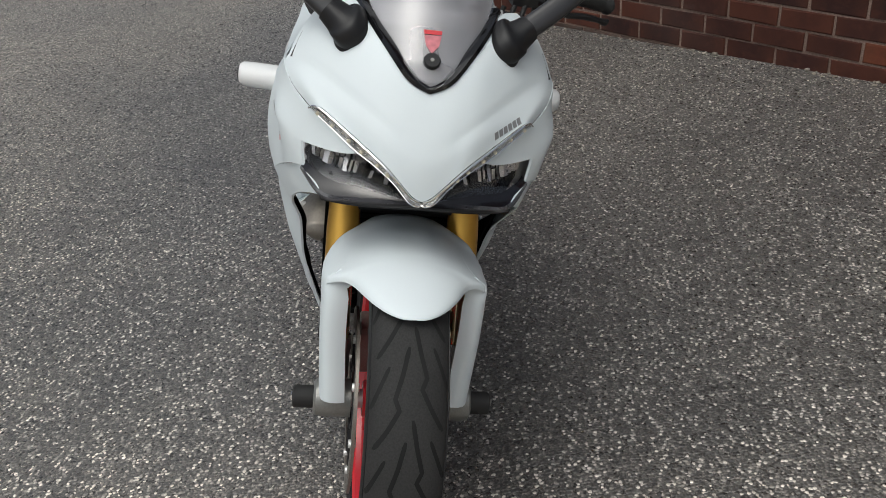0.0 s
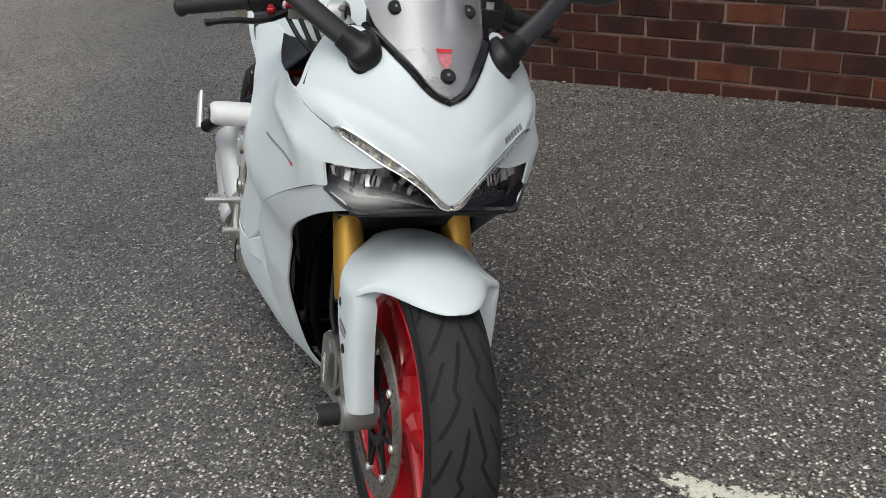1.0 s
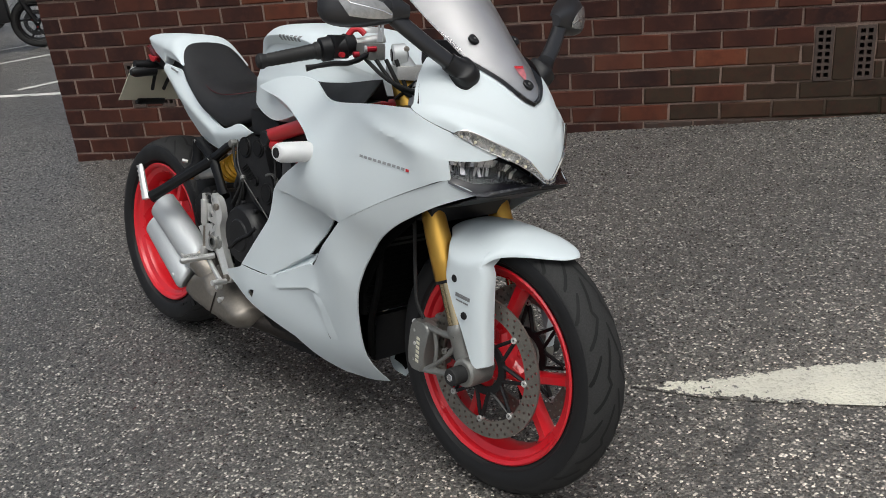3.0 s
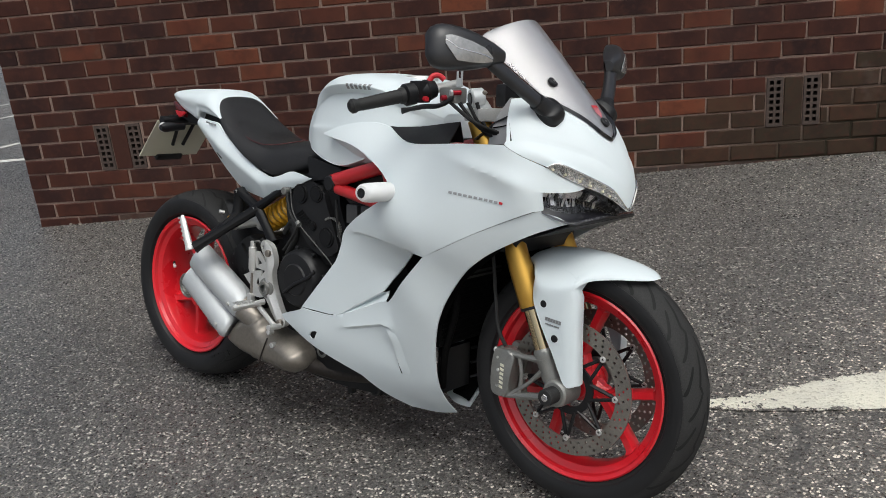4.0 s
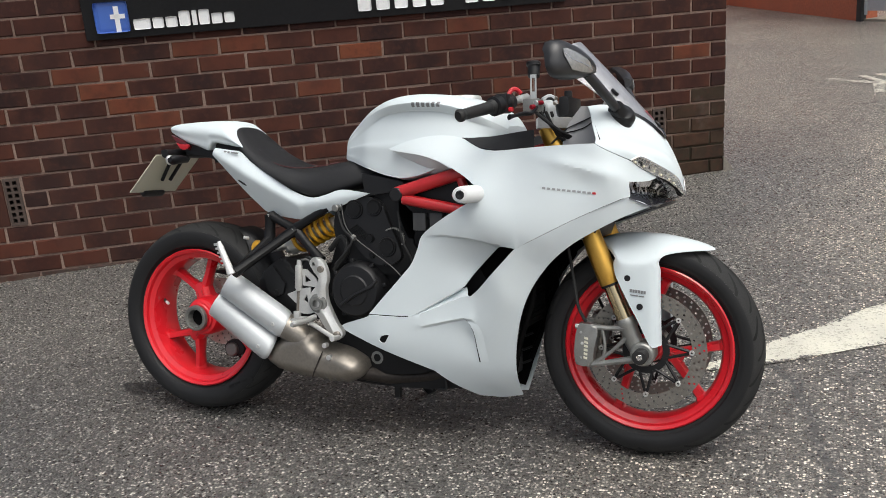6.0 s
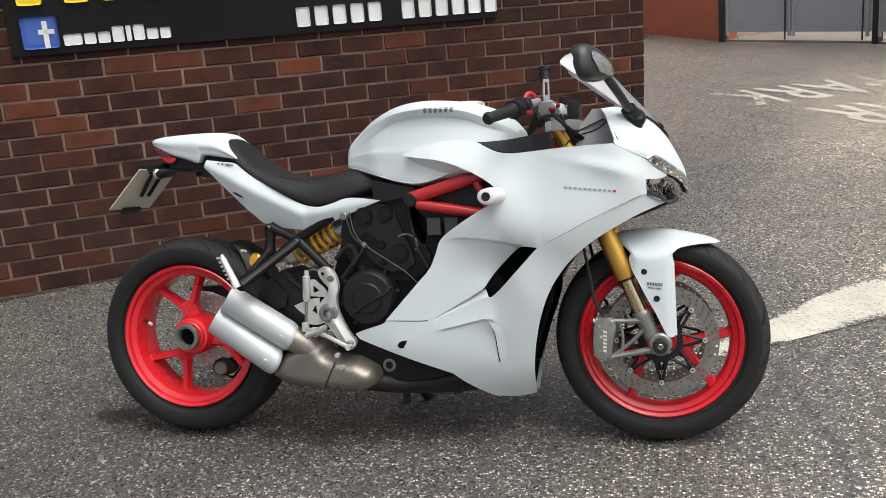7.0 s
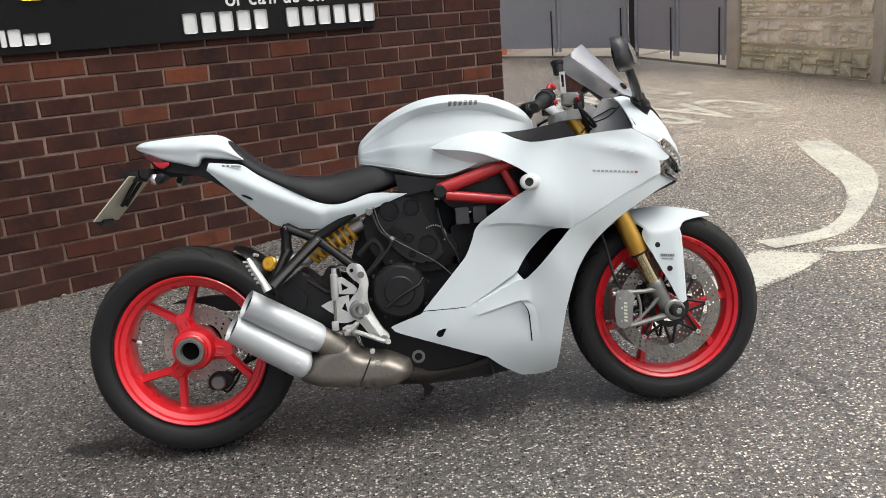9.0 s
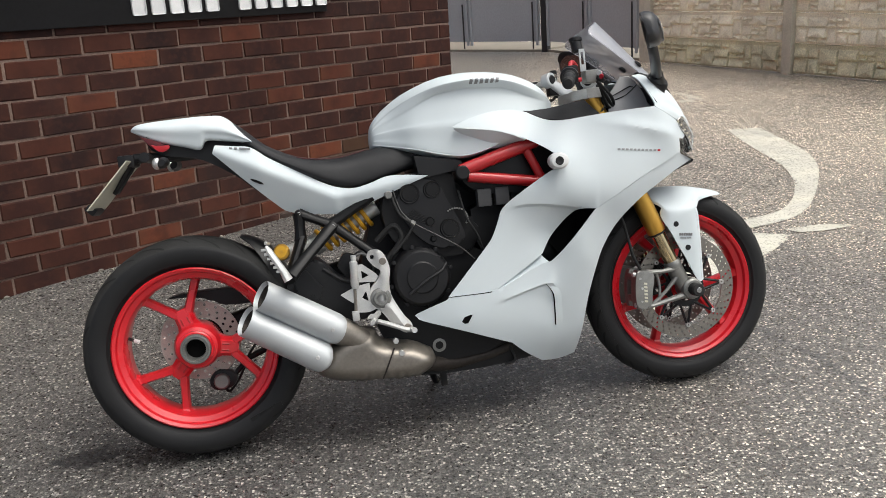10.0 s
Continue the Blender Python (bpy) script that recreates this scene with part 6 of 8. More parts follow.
for s in (-1, 1):
    def side(bm):
        if s > 0:
            for v in bm.verts:
                v.co.y = -v.co.y
            bmesh.ops.reverse_faces(bm, faces=bm.faces)
        return bm
    bm = bmesh.new()
    rod(bm, bar_point(0.0), bar_point(1.0), 0.011, 16)
    clip = part("handlebar", side(bm), M_SILVER, bike)
    bm = bmesh.new()
    n = 22
    tube(bm, [bar_point(-0.045 + 0.5 * k / n) for k in range(n + 1)], [0.011, 0.0165, 0.0168, 0.0135] + [0.0135 + 0.003 * k / n + (0.0009 if k % 2 else 0) for k in range(n - 5)] + [0.0195, 0.0195], 18)
    part("grip", side(bm), M_RUBBER, clip, "black rubber handlebar grip")
    bm = bmesh.new()
    tube(bm, [bar_point(f) for f in (0.46, 0.47, 0.55, 0.56, 0.66, 0.67, 0.75)], [0.02, 0.026, 0.026, 0.022, 0.023, 0.026, 0.02], 16)
    box(bm, bar_point(0.6) + V((-0.012, -0.02, -0.024)), bar_point(0.6) + V((0.02, 0.02, 0.026)), 0.006)
    part("switch_block", side(bm), M_BLACK, clip, "black switch block")
    if s < 0:
        bm = bmesh.new()
        tube(bm, spline([V((0.398, -0.192, 0.99)), V((0.404, -0.184, 1.003)), V((0.414, -0.174, 1.005)), V((0.424, -0.166, 0.995))], 4), 0.0065, 10)
        part("kill_switch", bm, M_REDTEXT, clip, "red stop switch")
        bm = bmesh.new()
        rod(bm, bar_point(0.62) + V((0.02, -0.01, -0.016)), bar_point(0.62) + V((0.03, -0.012, -0.016)), 0.006, 10)
        part("switch_button", bm, M_REDTEXT, clip)
    bm = bmesh.new()
    a = V((0.435, -0.18, 0.962))
    box(bm, a + V((0.004, -0.022, -0.02)), a + V((0.05, 0.024, 0.016)), 0.007)
    part("master_cylinder", side(bm), M_TITAN if s < 0 else M_BLACK, clip, "cast master cylinder")
    bm = bmesh.new()
    tube(bm, spline([a + V((0.04, -0.015, -0.006)), V((0.477, -0.245, 0.937)), V((0.468, -0.29, 0.934)), V((0.447, -0.335, 0.924))], 6), [0.008] * 5 + [0.0065] * 10 + [0.0055, 0.006, 0.0075, 0.0085][:4], 10, flat=0.75)
    part("lever", side(bm), M_BLACK, clip, "black brake lever")
    if s < 0:
        bm = rod(bmesh.new(), V((0.448, -0.125, 1.04)), V((0.446, -0.12, 1.07)), 0.0165, 18, 0.002)
        rod(bm, V((0.446, -0.12, 1.068)), V((0.4455, -0.119, 1.082)), 0.0195, 18, 0.003)
        part("fluid_reservoir", bm, M_BLACK, clip, "small black fluid reservoir")
        bm = bmesh.new()
        for lo, hi in (((0.444, -0.147, 0.98), (0.4485, -0.143, 1.045)), ((0.4565, -0.147, 0.98), (0.461, -0.143, 1.045)), ((0.4486, -0.147, 1.036), (0.4564, -0.143, 1.045)), ((0.4486, -0.147, 0.98), (0.4564, -0.143, 1.0))):
            box(bm, lo, hi, 0.001)
        part("reservoir_bracket", bm, M_MUFFLER, clip, "slotted aluminium reservoir bracket", smooth=False)
        bm = rod(bmesh.new(), V((0.472, -0.235, 0.953)), V((0.478, -0.222, 0.955)), 0.0065, 14, 0.002)
        part("lever_adjuster", bm, M_REDANOD, clip, "red anodised lever adjuster")
        bm = rod(bmesh.new(), V((0.478, -0.205, 0.965)), V((0.49, -0.185, 0.967)), 0.006, 14, 0.002)
        part("bleed_cap", bm, M_REDANOD, clip, "red anodised cap")
        part("cap_ring", rod(bmesh.new(), V((0.476, -0.208, 0.965)), V((0.479, -0.203, 0.9655)), 0.0075, 14, 0.001), M_MUFFLER, clip)
    else:
        bm = rod(bmesh.new(), a + V((0.028, 0.0, 0.03)), a + V((0.028, 0.0, 0.062)), 0.012, 18, 0.002)
        part("fluid_reservoir", side(bm), M_BLACK, clip, "small black fluid reservoir")
        bm = box(bmesh.new(), a + V((0.022, -0.006, 0.008)), a + V((0.034, 0.006, 0.032)), 0.002)
        part("reservoir_bracket", side(bm), M_SILVER, clip)
    # mirror: foot on the cowl, curved arm, tapered housing with indicator lens
    bm = bmesh.new()
    way = spline([V((0.694, -0.104, 0.906)), V((0.686, -0.118, 0.926)), V((0.672, -0.15, 0.95)), V((0.65, -0.2, 0.987)), V((0.622, -0.252, 1.03))], 5)
    rows = []
    for i in range(8, len(way)):
        d = (way[min(i + 1, len(way) - 1)] - way[i - 1]).normalized()
        wide = d.cross(V((0.62, -0.35, 0.7))).normalized()
        thin = wide.cross(d)
        rows.append([way[i] + wide * 0.0175 * math.copysign(abs(math.cos(q)) ** 0.7, math.cos(q)) + thin * 0.0115 * math.copysign(abs(math.sin(q)) ** 0.7, math.sin(q)) for q in [2 * math.pi * k / 20 for k in range(20)]])
    vs = skin(bm, rows, close_u=True)
    bm.faces.new(vs[0])
    bm.faces.new(vs[-1])
    mirror = part("mirror_arm", side(bm), M_MIRRORCASE, bike, "black moulded mirror arm")
    # a shoe-like foot that grows out of the arm and sits on the cowl
    bm = bmesh.new()
    n0 = V((0.55, -0.35, 0.75)).normalized()
    u0 = V((0.8, 0.1, -0.55))
    u0 = (u0 - n0 * u0.dot(n0)).normalized()
    w0 = n0.cross(u0)
    n1 = (way[11] - way[9]).normalized()
    u1 = (u0 - n1 * u0.dot(n1)).normalized()
    w1 = n1.cross(u1)
    base = V((0.677, -0.112, 0.918))
    rows = []
    for f, c, su, sw in ((0.0, base - n0 * 0.012, 0.037, 0.0285), (0.0, base + n0 * 0.004, 0.038, 0.03), (0.0, base + n0 * 0.008, 0.0345, 0.0275), (0.1, base + n0 * 0.02, 0.034, 0.0275), (0.35, base.lerp(way[7], 0.5) + n0 * 0.018, 0.029, 0.025), (0.7, way[7].lerp(way[8], 0.5) + n0 * 0.003, 0.0225, 0.021), (1.0, way[10], 0.0188, 0.0188)):
        u2, w2 = u0.lerp(u1, f).normalized(), w0.lerp(w1, f).normalized()
        rows.append([c + u2 * su * math.copysign(abs(math.cos(q)) ** 0.8, math.cos(q)) + w2 * sw * math.copysign(abs(math.sin(q)) ** 0.8, math.sin(q)) for q in [2 * math.pi * k / 28 for k in range(28)]])
    rows = rows[:3] + list(zip(*[spline(c, 4) for c in zip(*rows[3:])]))
    vs = skin(bm, rows, close_u=True)
    bm.faces.new(vs[-1])
    part("mirror_foot", side(bm), M_BLACK, mirror, "black rubber mirror foot")
    c0, c1 = V((0.625, -0.232, 1.042)), V((0.556, -0.385, 1.056))
    ax = (c1 - c0).normalized()
    nf = V((0.86, -0.38, 0.12))
    nf = (nf - ax * nf.dot(ax)).normalized()
    up = ax.cross(nf)
    up = up if up.z > 0 else -up
    rows = []
    for f, h, d in ((-0.06, 0.014, 0.014), (0.12, 0.026, 0.026), (0.35, 0.038, 0.034), (0.6, 0.046, 0.036), (0.8, 0.047, 0.033), (0.93, 0.04, 0.025), (1.0, 0.022, 0.012)):
        p = c0.lerp(c1, f)
        rows.append([p + up * h * math.copysign(abs(math.sin(q)) ** 0.62, math.sin(q)) * (1.08 if math.sin(q) > 0 else 0.92) + nf * ((d if math.cos(q) > 0 else 0.35 * d) * math.copysign(abs(math.cos(q)) ** 0.62, math.cos(q)) - 0.008 * max(0, math.sin(q)) ** 2) for q in [2 * math.pi * (k + 0.5) / 20 for k in range(20)]])
    bm = bmesh.new()
    vs = skin(bm, [*zip(*[spline([r[k] for r in rows], 2) for k in range(20)])], close_u=True)
    bm.faces.new(vs[0])
    bm.faces.new(vs[-1])
    part("mirror_housing", side(bm), M_MIRRORCASE, mirror, "black mirror housing")
    bm = bmesh.new()
    rows = []
    for f, h0, h1 in ((0.18, -0.019, -0.01), (0.3, -0.024, 0.005), (0.48, -0.027, 0.014), (0.68, -0.027, 0.021), (0.76, -0.012, 0.023), (0.84, 0.004, 0.02)):
        p = c0.lerp(c1, f)
        d = float(np.interp(f, [0.12, 0.35, 0.62, 0.86], [0.026, 0.034, 0.035, 0.03])) + 0.001
        hh = float(np.interp(f, [0.12, 0.35, 0.62, 0.86], [0.026, 0.038, 0.046, 0.049]))
        rows.append([p + up * z + nf * (d * max(0, 1 - abs(z / hh) ** 3.2) ** 0.31 + 0.002 - 0.008 * max(0, z / hh) ** 2) for z in [h0 + (h1 - h0) * k / 6 for k in range(7)]])
    thick_patch(bm, rows, 0.002)
    part("indicator_lens", side(bm), M_RIBLENS, mirror, "clear ribbed indicator lens")
    bm = tube(bmesh.new(), [r[3] + nf * 0.0012 for r in rows], 0.0016, 6)
    part("lens_divider", side(bm), M_CHROME, mirror)
    each("lens_shade", [side(tube(bmesh.new(), [r[q] + nf * 0.0008 for r in rows[1:-1]], 0.0012, 6)) for q in (2, 4)], M_GLOSSBLACK, mirror)
    bm = bmesh.new()
    rows = [[c0.lerp(c1, f) + up * h * math.sin(q) - nf * 0.0135 + nf * 0.0 * q for q in [2 * math.pi * k / 20 for k in range(20)]] for f, h in ((0.2, 0.001), (0.2, 0.025))]
    poly = [c0.lerp(c1, 0.56 + 0.36 * math.cos(q)) + up * 0.038 * math.sin(q) - nf * 0.0138 for q in [2 * math.pi * k / 24 for k in range(24)]]
    bm.faces.new([bm.verts.new(p) for p in poly])
    part("mirror_glass", side(bm), M_CHROME, mirror, "mirror glass")

bm = bmesh.new()
plate(bm, [(0.43, 0.07), (0.455, 0.135), (0.5, 0.14), (0.53, 0.09), (0.535, 0), (0.53, -0.09), (0.5, -0.14), (0.455, -0.135), (0.43, -0.07), (0.445, 0)], 0, 0.02, 0.004)
for v in bm.verts:
    v.co = V((v.co.x + 0.006, v.co.z, 0.902 + v.co.y * 1.5))
part("top_yoke", bm, M_SILVER, bike, "cast aluminium top yoke")
# cast risers that clamp the bars over the fork tops
for x, y, z in ((0.478, -0.112, 0.955), (0.4225, 0.107, 0.986)):
    foot = V((0.482, math.copysign(0.1, y), 0.93))
    head = V((x, y, z))
    bm = tube(bmesh.new(), [foot, foot.lerp(head, 0.4) + V((0.004, 0, 0)), foot.lerp(head, 0.8), head], [0.026, 0.019, 0.017, 0.019], 14, flat=0.75)
    bar_axis = V((0.54, 0.84 * math.copysign(1, -y), 0.1)).normalized()
    rod(bm, head - bar_axis * 0.016, head + bar_axis * 0.016, 0.0235, 20, 0.003)
    riser = part("bar_riser", bm, M_MUFFLER, bike, "bright cast aluminium bar riser")
    part("riser_plug", rod(bmesh.new(), head - bar_axis * 0.0185, head + bar_axis * 0.0185, 0.0145, 18, 0.002), M_BLACK, riser)
    part("riser_bolt", rod(bmesh.new(), head + V((0.018, 0, 0.008)), head + V((0.026, 0, 0.016)), 0.006, 8, 0.001), M_STEEL, riser)
bm = bmesh.new()
rod(bm, (0.5, 0, 0.94), (0.49, 0, 0.975), 0.02, 20, 0.003)
part("ignition_lock", bm, M_BLACK, bike)
each("control_cable", [tube(bmesh.new(), spline([V((0.47 + 0.01 * k, -0.2 + 0.02 * k, 0.945)), V((0.52, -0.17 + 0.02 * k, 0.9 - 0.012 * k)), V((0.55, -0.09, 0.87)), V((0.5, -0.05, 0.86))], 6), 0.0045, 8) for k in range(4)], M_RUBBER, bike, "black control cable", twin=True)

# white crash bobbins on the flanks
bm = bmesh.new()
rows = []
for y, r in ((-0.235, 0.022), (-0.24, 0.0255), (-0.29, 0.0255), (-0.306, 0.024), (-0.313, 0.019), (-0.3145, 0.013)):
    rows.append([V((0.318 - (-0.24 - y) * 0.2 + r * 1.12 * math.cos(q), y, 0.731 + r * 0.92 * math.sin(q))) for q in [2 * math.pi * k / 28 for k in range(28)]])
vs = skin(bm, rows, close_u=True)
bm.faces.new(vs[-1])
pair("crash_bobbin", bm, M_WHITEPLASTIC, bike, "white nylon crash bobbin")
bm = bmesh.new()
revolve(bm, [(0.0, -0.316), (0.005, -0.316), (0.006, -0.3165), (0.0115, -0.3165), (0.0125, -0.313)], (0.303, 0, 0.731), 20)
pair("bobbin_bolt", bm, M_ENGINE2, bike)

# ---- tank, seat, tail ----
TANK = [  # x, top z, then half width and z of the shoulder, the dent, the ridge and the foot
    (-0.176, 0.868, 0.034, 0.864, 0.036, 0.857, 0.038, 0.85, 0.04, 0.836),
    (-0.165, 0.902, 0.05, 0.888, 0.054, 0.874, 0.058, 0.86, 0.06, 0.832),
    (-0.12, 0.944, 0.072, 0.922, 0.08, 0.893, 0.09, 0.865, 0.094, 0.822),
    (-0.06, 0.98, 0.118, 0.953, 0.122, 0.908, 0.136, 0.866, 0.138, 0.806),
    (0.01, 1.006, 0.156, 0.976, 0.146, 0.928, 0.159, 0.864, 0.159, 0.785),
    (0.08, 1.016, 0.176, 0.984, 0.158, 0.932, 0.172, 0.862, 0.17, 0.775),
    (0.15, 1.014, 0.178, 0.983, 0.161, 0.932, 0.176, 0.866, 0.174, 0.79),
    (0.22, 1.004, 0.172, 0.972, 0.158, 0.928, 0.172, 0.87, 0.17, 0.82),
    (0.28, 0.985, 0.156, 0.95, 0.148, 0.918, 0.156, 0.88, 0.154, 0.845),
    (0.33, 0.956, 0.13, 0.925, 0.128, 0.905, 0.13, 0.885, 0.128, 0.86),
    (0.362, 0.918, 0.09, 0.905, 0.09, 0.895, 0.09, 0.885, 0.09, 0.865)]
st = []
for x, zt, ws, zs, wk, zk, wr, zr, wb, zb in TANK:
    hollow = max(0.0, min(1, (x + 0.1) / 0.08) * min(1, (0.32 - x) / 0.06))
    zk += hollow * (zs - 0.03 - zk)
    wk -= hollow * 0.007
    st.append([(x, 0, zt), (x, ws * 0.45, zt - 0.003), (x, ws * 0.8, zt - 0.3 * (zt - zs)), (x, ws * 0.97, zs + 0.1 * (zt - zs)), (x, ws * 0.99, zs - 0.004), (x, (ws * 0.3 + wk * 0.7), zk + 0.35 * (zs - zk)), (x, wk, zk), (x, wk * 0.35 + wr * 0.65, zr + 0.3 * (zk - zr)), (x, wr, zr), (x, wr * 0.4 + wb * 0.6, zr * 0.55 + zb * 0.45), (x, wb * 1.005, zb + 0.012), (x, wb, zb + 0.003), (x, wb * 0.97, zb - 0.002), (x, wb * 0.6, zb - 0.01), (x, 0, zb - 0.01)])
tank = part("fuel_tank", loft(st, 6, 5), M_WHITE, bike, "satin white sculpted fuel tank")
bm = bmesh.new()
revolve(bm, [(0.0, 0.006), (0.04, 0.006), (0.046, 0.004), (0.05, -0.002), (0.05, -0.02)], n=32)
part("fuel_cap", bm, M_SILVER, tank, "aluminium fuel filler cap", m=Matrix.Translation((0.2, 0, 1.004)) @ Matrix.Rotation(radians(90), 4, "X") @ Matrix.Rotation(radians(0), 4, "Z"))
skin_of_tank = BVHTree.FromPolygons([v.co for v in tank.data.vertices], [list(f.vertices) for f in tank.data.polygons])


def on_tank(x, z, s):
    hit, out, _, _ = skin_of_tank.ray_cast(V((x, s * 0.4, z)), V((0, -s, 0)))
    return hit + V((0, s * 0.0012, 0.0004))


for s in (-1, 1):
    for k in range(6):
        bm = bmesh.new()
        x0 = 0.105 + k * 0.0152
        skin(bm, [[on_tank(x0 + 0.0095 * a / 3 + 0.003 * b / 3, 0.9715 + 0.0135 * b / 3 - 0.0004 * k, s) for a in range(4)] for b in range(4)])
        part("badge_bar", bm, M_GREYTEXT, tank, smooth=False)


seat_st = []
for x, zt, w, zb in ((-0.60, 0.951, 0.055, 0.94), (-0.575, 0.95, 0.082, 0.915), (-0.54, 0.925, 0.1, 0.885), (-0.477, 0.869, 0.118, 0.835), (-0.41, 0.833, 0.13, 0.795), (-0.35, 0.817, 0.134, 0.762), (-0.29, 0.811, 0.127, 0.737), (-0.24, 0.815, 0.126, 0.728), (-0.18, 0.825, 0.124, 0.738), (-0.12, 0.83, 0.118, 0.755), (-0.06, 0.815, 0.105, 0.77), (-0.035, 0.792, 0.1, 0.775)):
    seat_st.append([(x, 0, zt), (x, w * 0.5, zt - 0.002), (x, w * 0.8, zt - 0.2 * (zt - zb)), (x, w * 0.96, zt - 0.5 * (zt - zb)), (x, w, zb), (x, w * 0.7, zb - 0.012), (x, 0, zb - 0.012)])
M_SEAM = material("seat_thread", (0.06, 0.008, 0.01), 0.7, bump=0)
seat = part("seat", loft(seat_st, 5, 4), M_SEAT, bike, "black vinyl rider seat with stitched panels")
bm = bmesh.new()
for s in (-1, 1):
    tube(bm, spline([V((-0.47, s * 0.085, 0.8585)), V((-0.43, s * 0.09, 0.834)), V((-0.36, s * 0.1, 0.8135)), V((-0.28, s * 0.1, 0.8085)), V((-0.2, s * 0.05, 0.823))], 6), 0.0016, 6)
part("seat_seam", bm, M_SEAM, seat, "dark red seat stitching")

tail_st = []
for x, zt, w, zm, zb in ((-0.838, 0.949, 0.05, 0.945, 0.94), (-0.82, 0.962, 0.066, 0.946, 0.93), (-0.76, 0.966, 0.082, 0.938, 0.902), (-0.7, 0.967, 0.094, 0.932, 0.884), (-0.655, 0.967, 0.104, 0.928, 0.872), (-0.635, 0.966, 0.107, 0.926, 0.893), (-0.59, 0.962, 0.11, 0.92, 0.888), (-0.555, 0.935, 0.112, 0.905, 0.882), (-0.53, 0.905, 0.113, 0.89, 0.877), (-0.512, 0.882, 0.113, 0.878, 0.872)):
    tail_st.append([(x, 0, zt), (x, w * 0.55, zt - 0.003), (x, w * 0.85, zt * 0.55 + zm * 0.45), (x, w, zm), (x, w * 0.96, (zm + zb) / 2), (x, w * 0.88, zb), (x, w * 0.5, zb + 0.002), (x, 0, zb + 0.002)])
part("tail_cowl", loft(tail_st, 5, 4), M_WHITE, bike, "satin white tail cowl")
def TAIL_DEPTH(x, z):
    """Two flat faces that meet in a crease along the tail panel."""
    crease = float(np.interp(x, [-0.62, -0.45, -0.3, -0.22, -0.04], [0.864, 0.773, 0.698, 0.704, 0.733]))
    base = float(np.interp(x, [-0.62, -0.5, -0.4, -0.28, -0.15, -0.04], [0.118, 0.136, 0.137, 0.131, 0.15, 0.166]))
    d, e = crease - z, 0.006
    r = math.sqrt(d * d + e * e)
    return base + 0.004 - 0.5 * (r + d) / 2 - 0.45 * (r - d) / 2


side_poly = outline([(-0.612, 0.877, 1), (-0.56, 0.869), (-0.517, 0.861), (-0.47, 0.826), (-0.389, 0.777), (-0.309, 0.732), (-0.25, 0.7185), (-0.2, 0.727), (-0.14, 0.742), (-0.037, 0.731, 1), (-0.161, 0.688), (-0.262, 0.648, 1), (-0.35, 0.655), (-0.432, 0.671), (-0.47, 0.7), (-0.511, 0.74), (-0.56, 0.79), (-0.622, 0.855, 1)])
pair("tail_panel", panel(side_poly, TAIL_DEPTH, 0.005, 0.009), M_WHITE, bike, "satin white tail side panel")
bars((-0.575, -0.1165, 0.862), (1, -0.14, -0.14), (0.1, 0.4, 1), (0, -1, 0.4), [0.008, 0.008, 0.03], 0.005, 0.006, bike, M_GREYTEXT, lift=0.003)
# under-tail: black mounting skin, plate hanger, lamps
bm = bmesh.new()
plate(bm, outline([(-0.80, 0.925, 1), (-0.66, 0.885), (-0.63, 0.905), (-0.5, 0.88), (-0.42, 0.82), (-0.3, 0.75, 1), (-0.3, 0.68, 1), (-0.48, 0.72), (-0.57, 0.79), (-0.66, 0.845), (-0.74, 0.862), (-0.79, 0.885)]), -0.07, 0.07, 0.012)
part("undertail", bm, M_BLACK, bike, "black under-tail panel")
bm = bmesh.new()
plate(bm, [(-0.815, 0.925), (-0.77, 0.908), (-0.738, 0.886), (-0.744, 0.873), (-0.782, 0.886)], -0.079, -0.03, 0.005)
pair("tail_lamp", bm, M_REDLENS, bike, "red tail lamp under the cowl")
bm = bmesh.new()
for s in (-1, 1):
    tube(bm, spline([V((-0.64, s * 0.03, 0.865)), V((-0.74, s * 0.03, 0.862)), V((-0.83, s * 0.03, 0.868)), V((-0.86, s * 0.03, 0.86))], 5), 0.013, 10)
tube(bm, [V((-0.8, -0.13, 0.863)), V((-0.8, 0.13, 0.863))], 0.014, 12)
box(bm, (-0.885, -0.05, 0.845), (-0.84, 0.05, 0.878), 0.006)
for s in (-1, 1):
    tube(bm, [V((-0.855, s * 0.03, 0.85)), V((-0.91, s * 0.02, 0.775))], 0.006, 8)
part("plate_hanger", bm, M_BLACK, bike, "black number plate hanger")
PLATE = Matrix.Translation((-0.908, 0, 0.797)) @ Matrix.Rotation(radians(44), 4, "Y")
bm = bmesh.new()
box(bm, (-0.003, -0.114, -0.086), (0.0, 0.114, 0.086), 0.001)
part("number_plate", bm, M_PLATE, bike, "pale number plate on a black hanger", m=PLATE, smooth=False)
bm = bmesh.new()
for k, y in enumerate((-0.09, -0.055, -0.02, 0.035, 0.07)):
    box(bm, (-0.0045, y, -0.06), (-0.003, y + 0.022, -0.006))
    box(bm, (-0.0045, y, 0.012), (-0.003, y + 0.022, 0.066))
part("plate_bars", bm, M_GREYTEXT, bike, m=PLATE, smooth=False)
bm = bmesh.new()
box(bm, (-0.02, -0.05, -0.1), (0.01, 0.05, -0.078), 0.006)
part("plate_reflector", bm, M_BLACK, bike, m=PLATE)
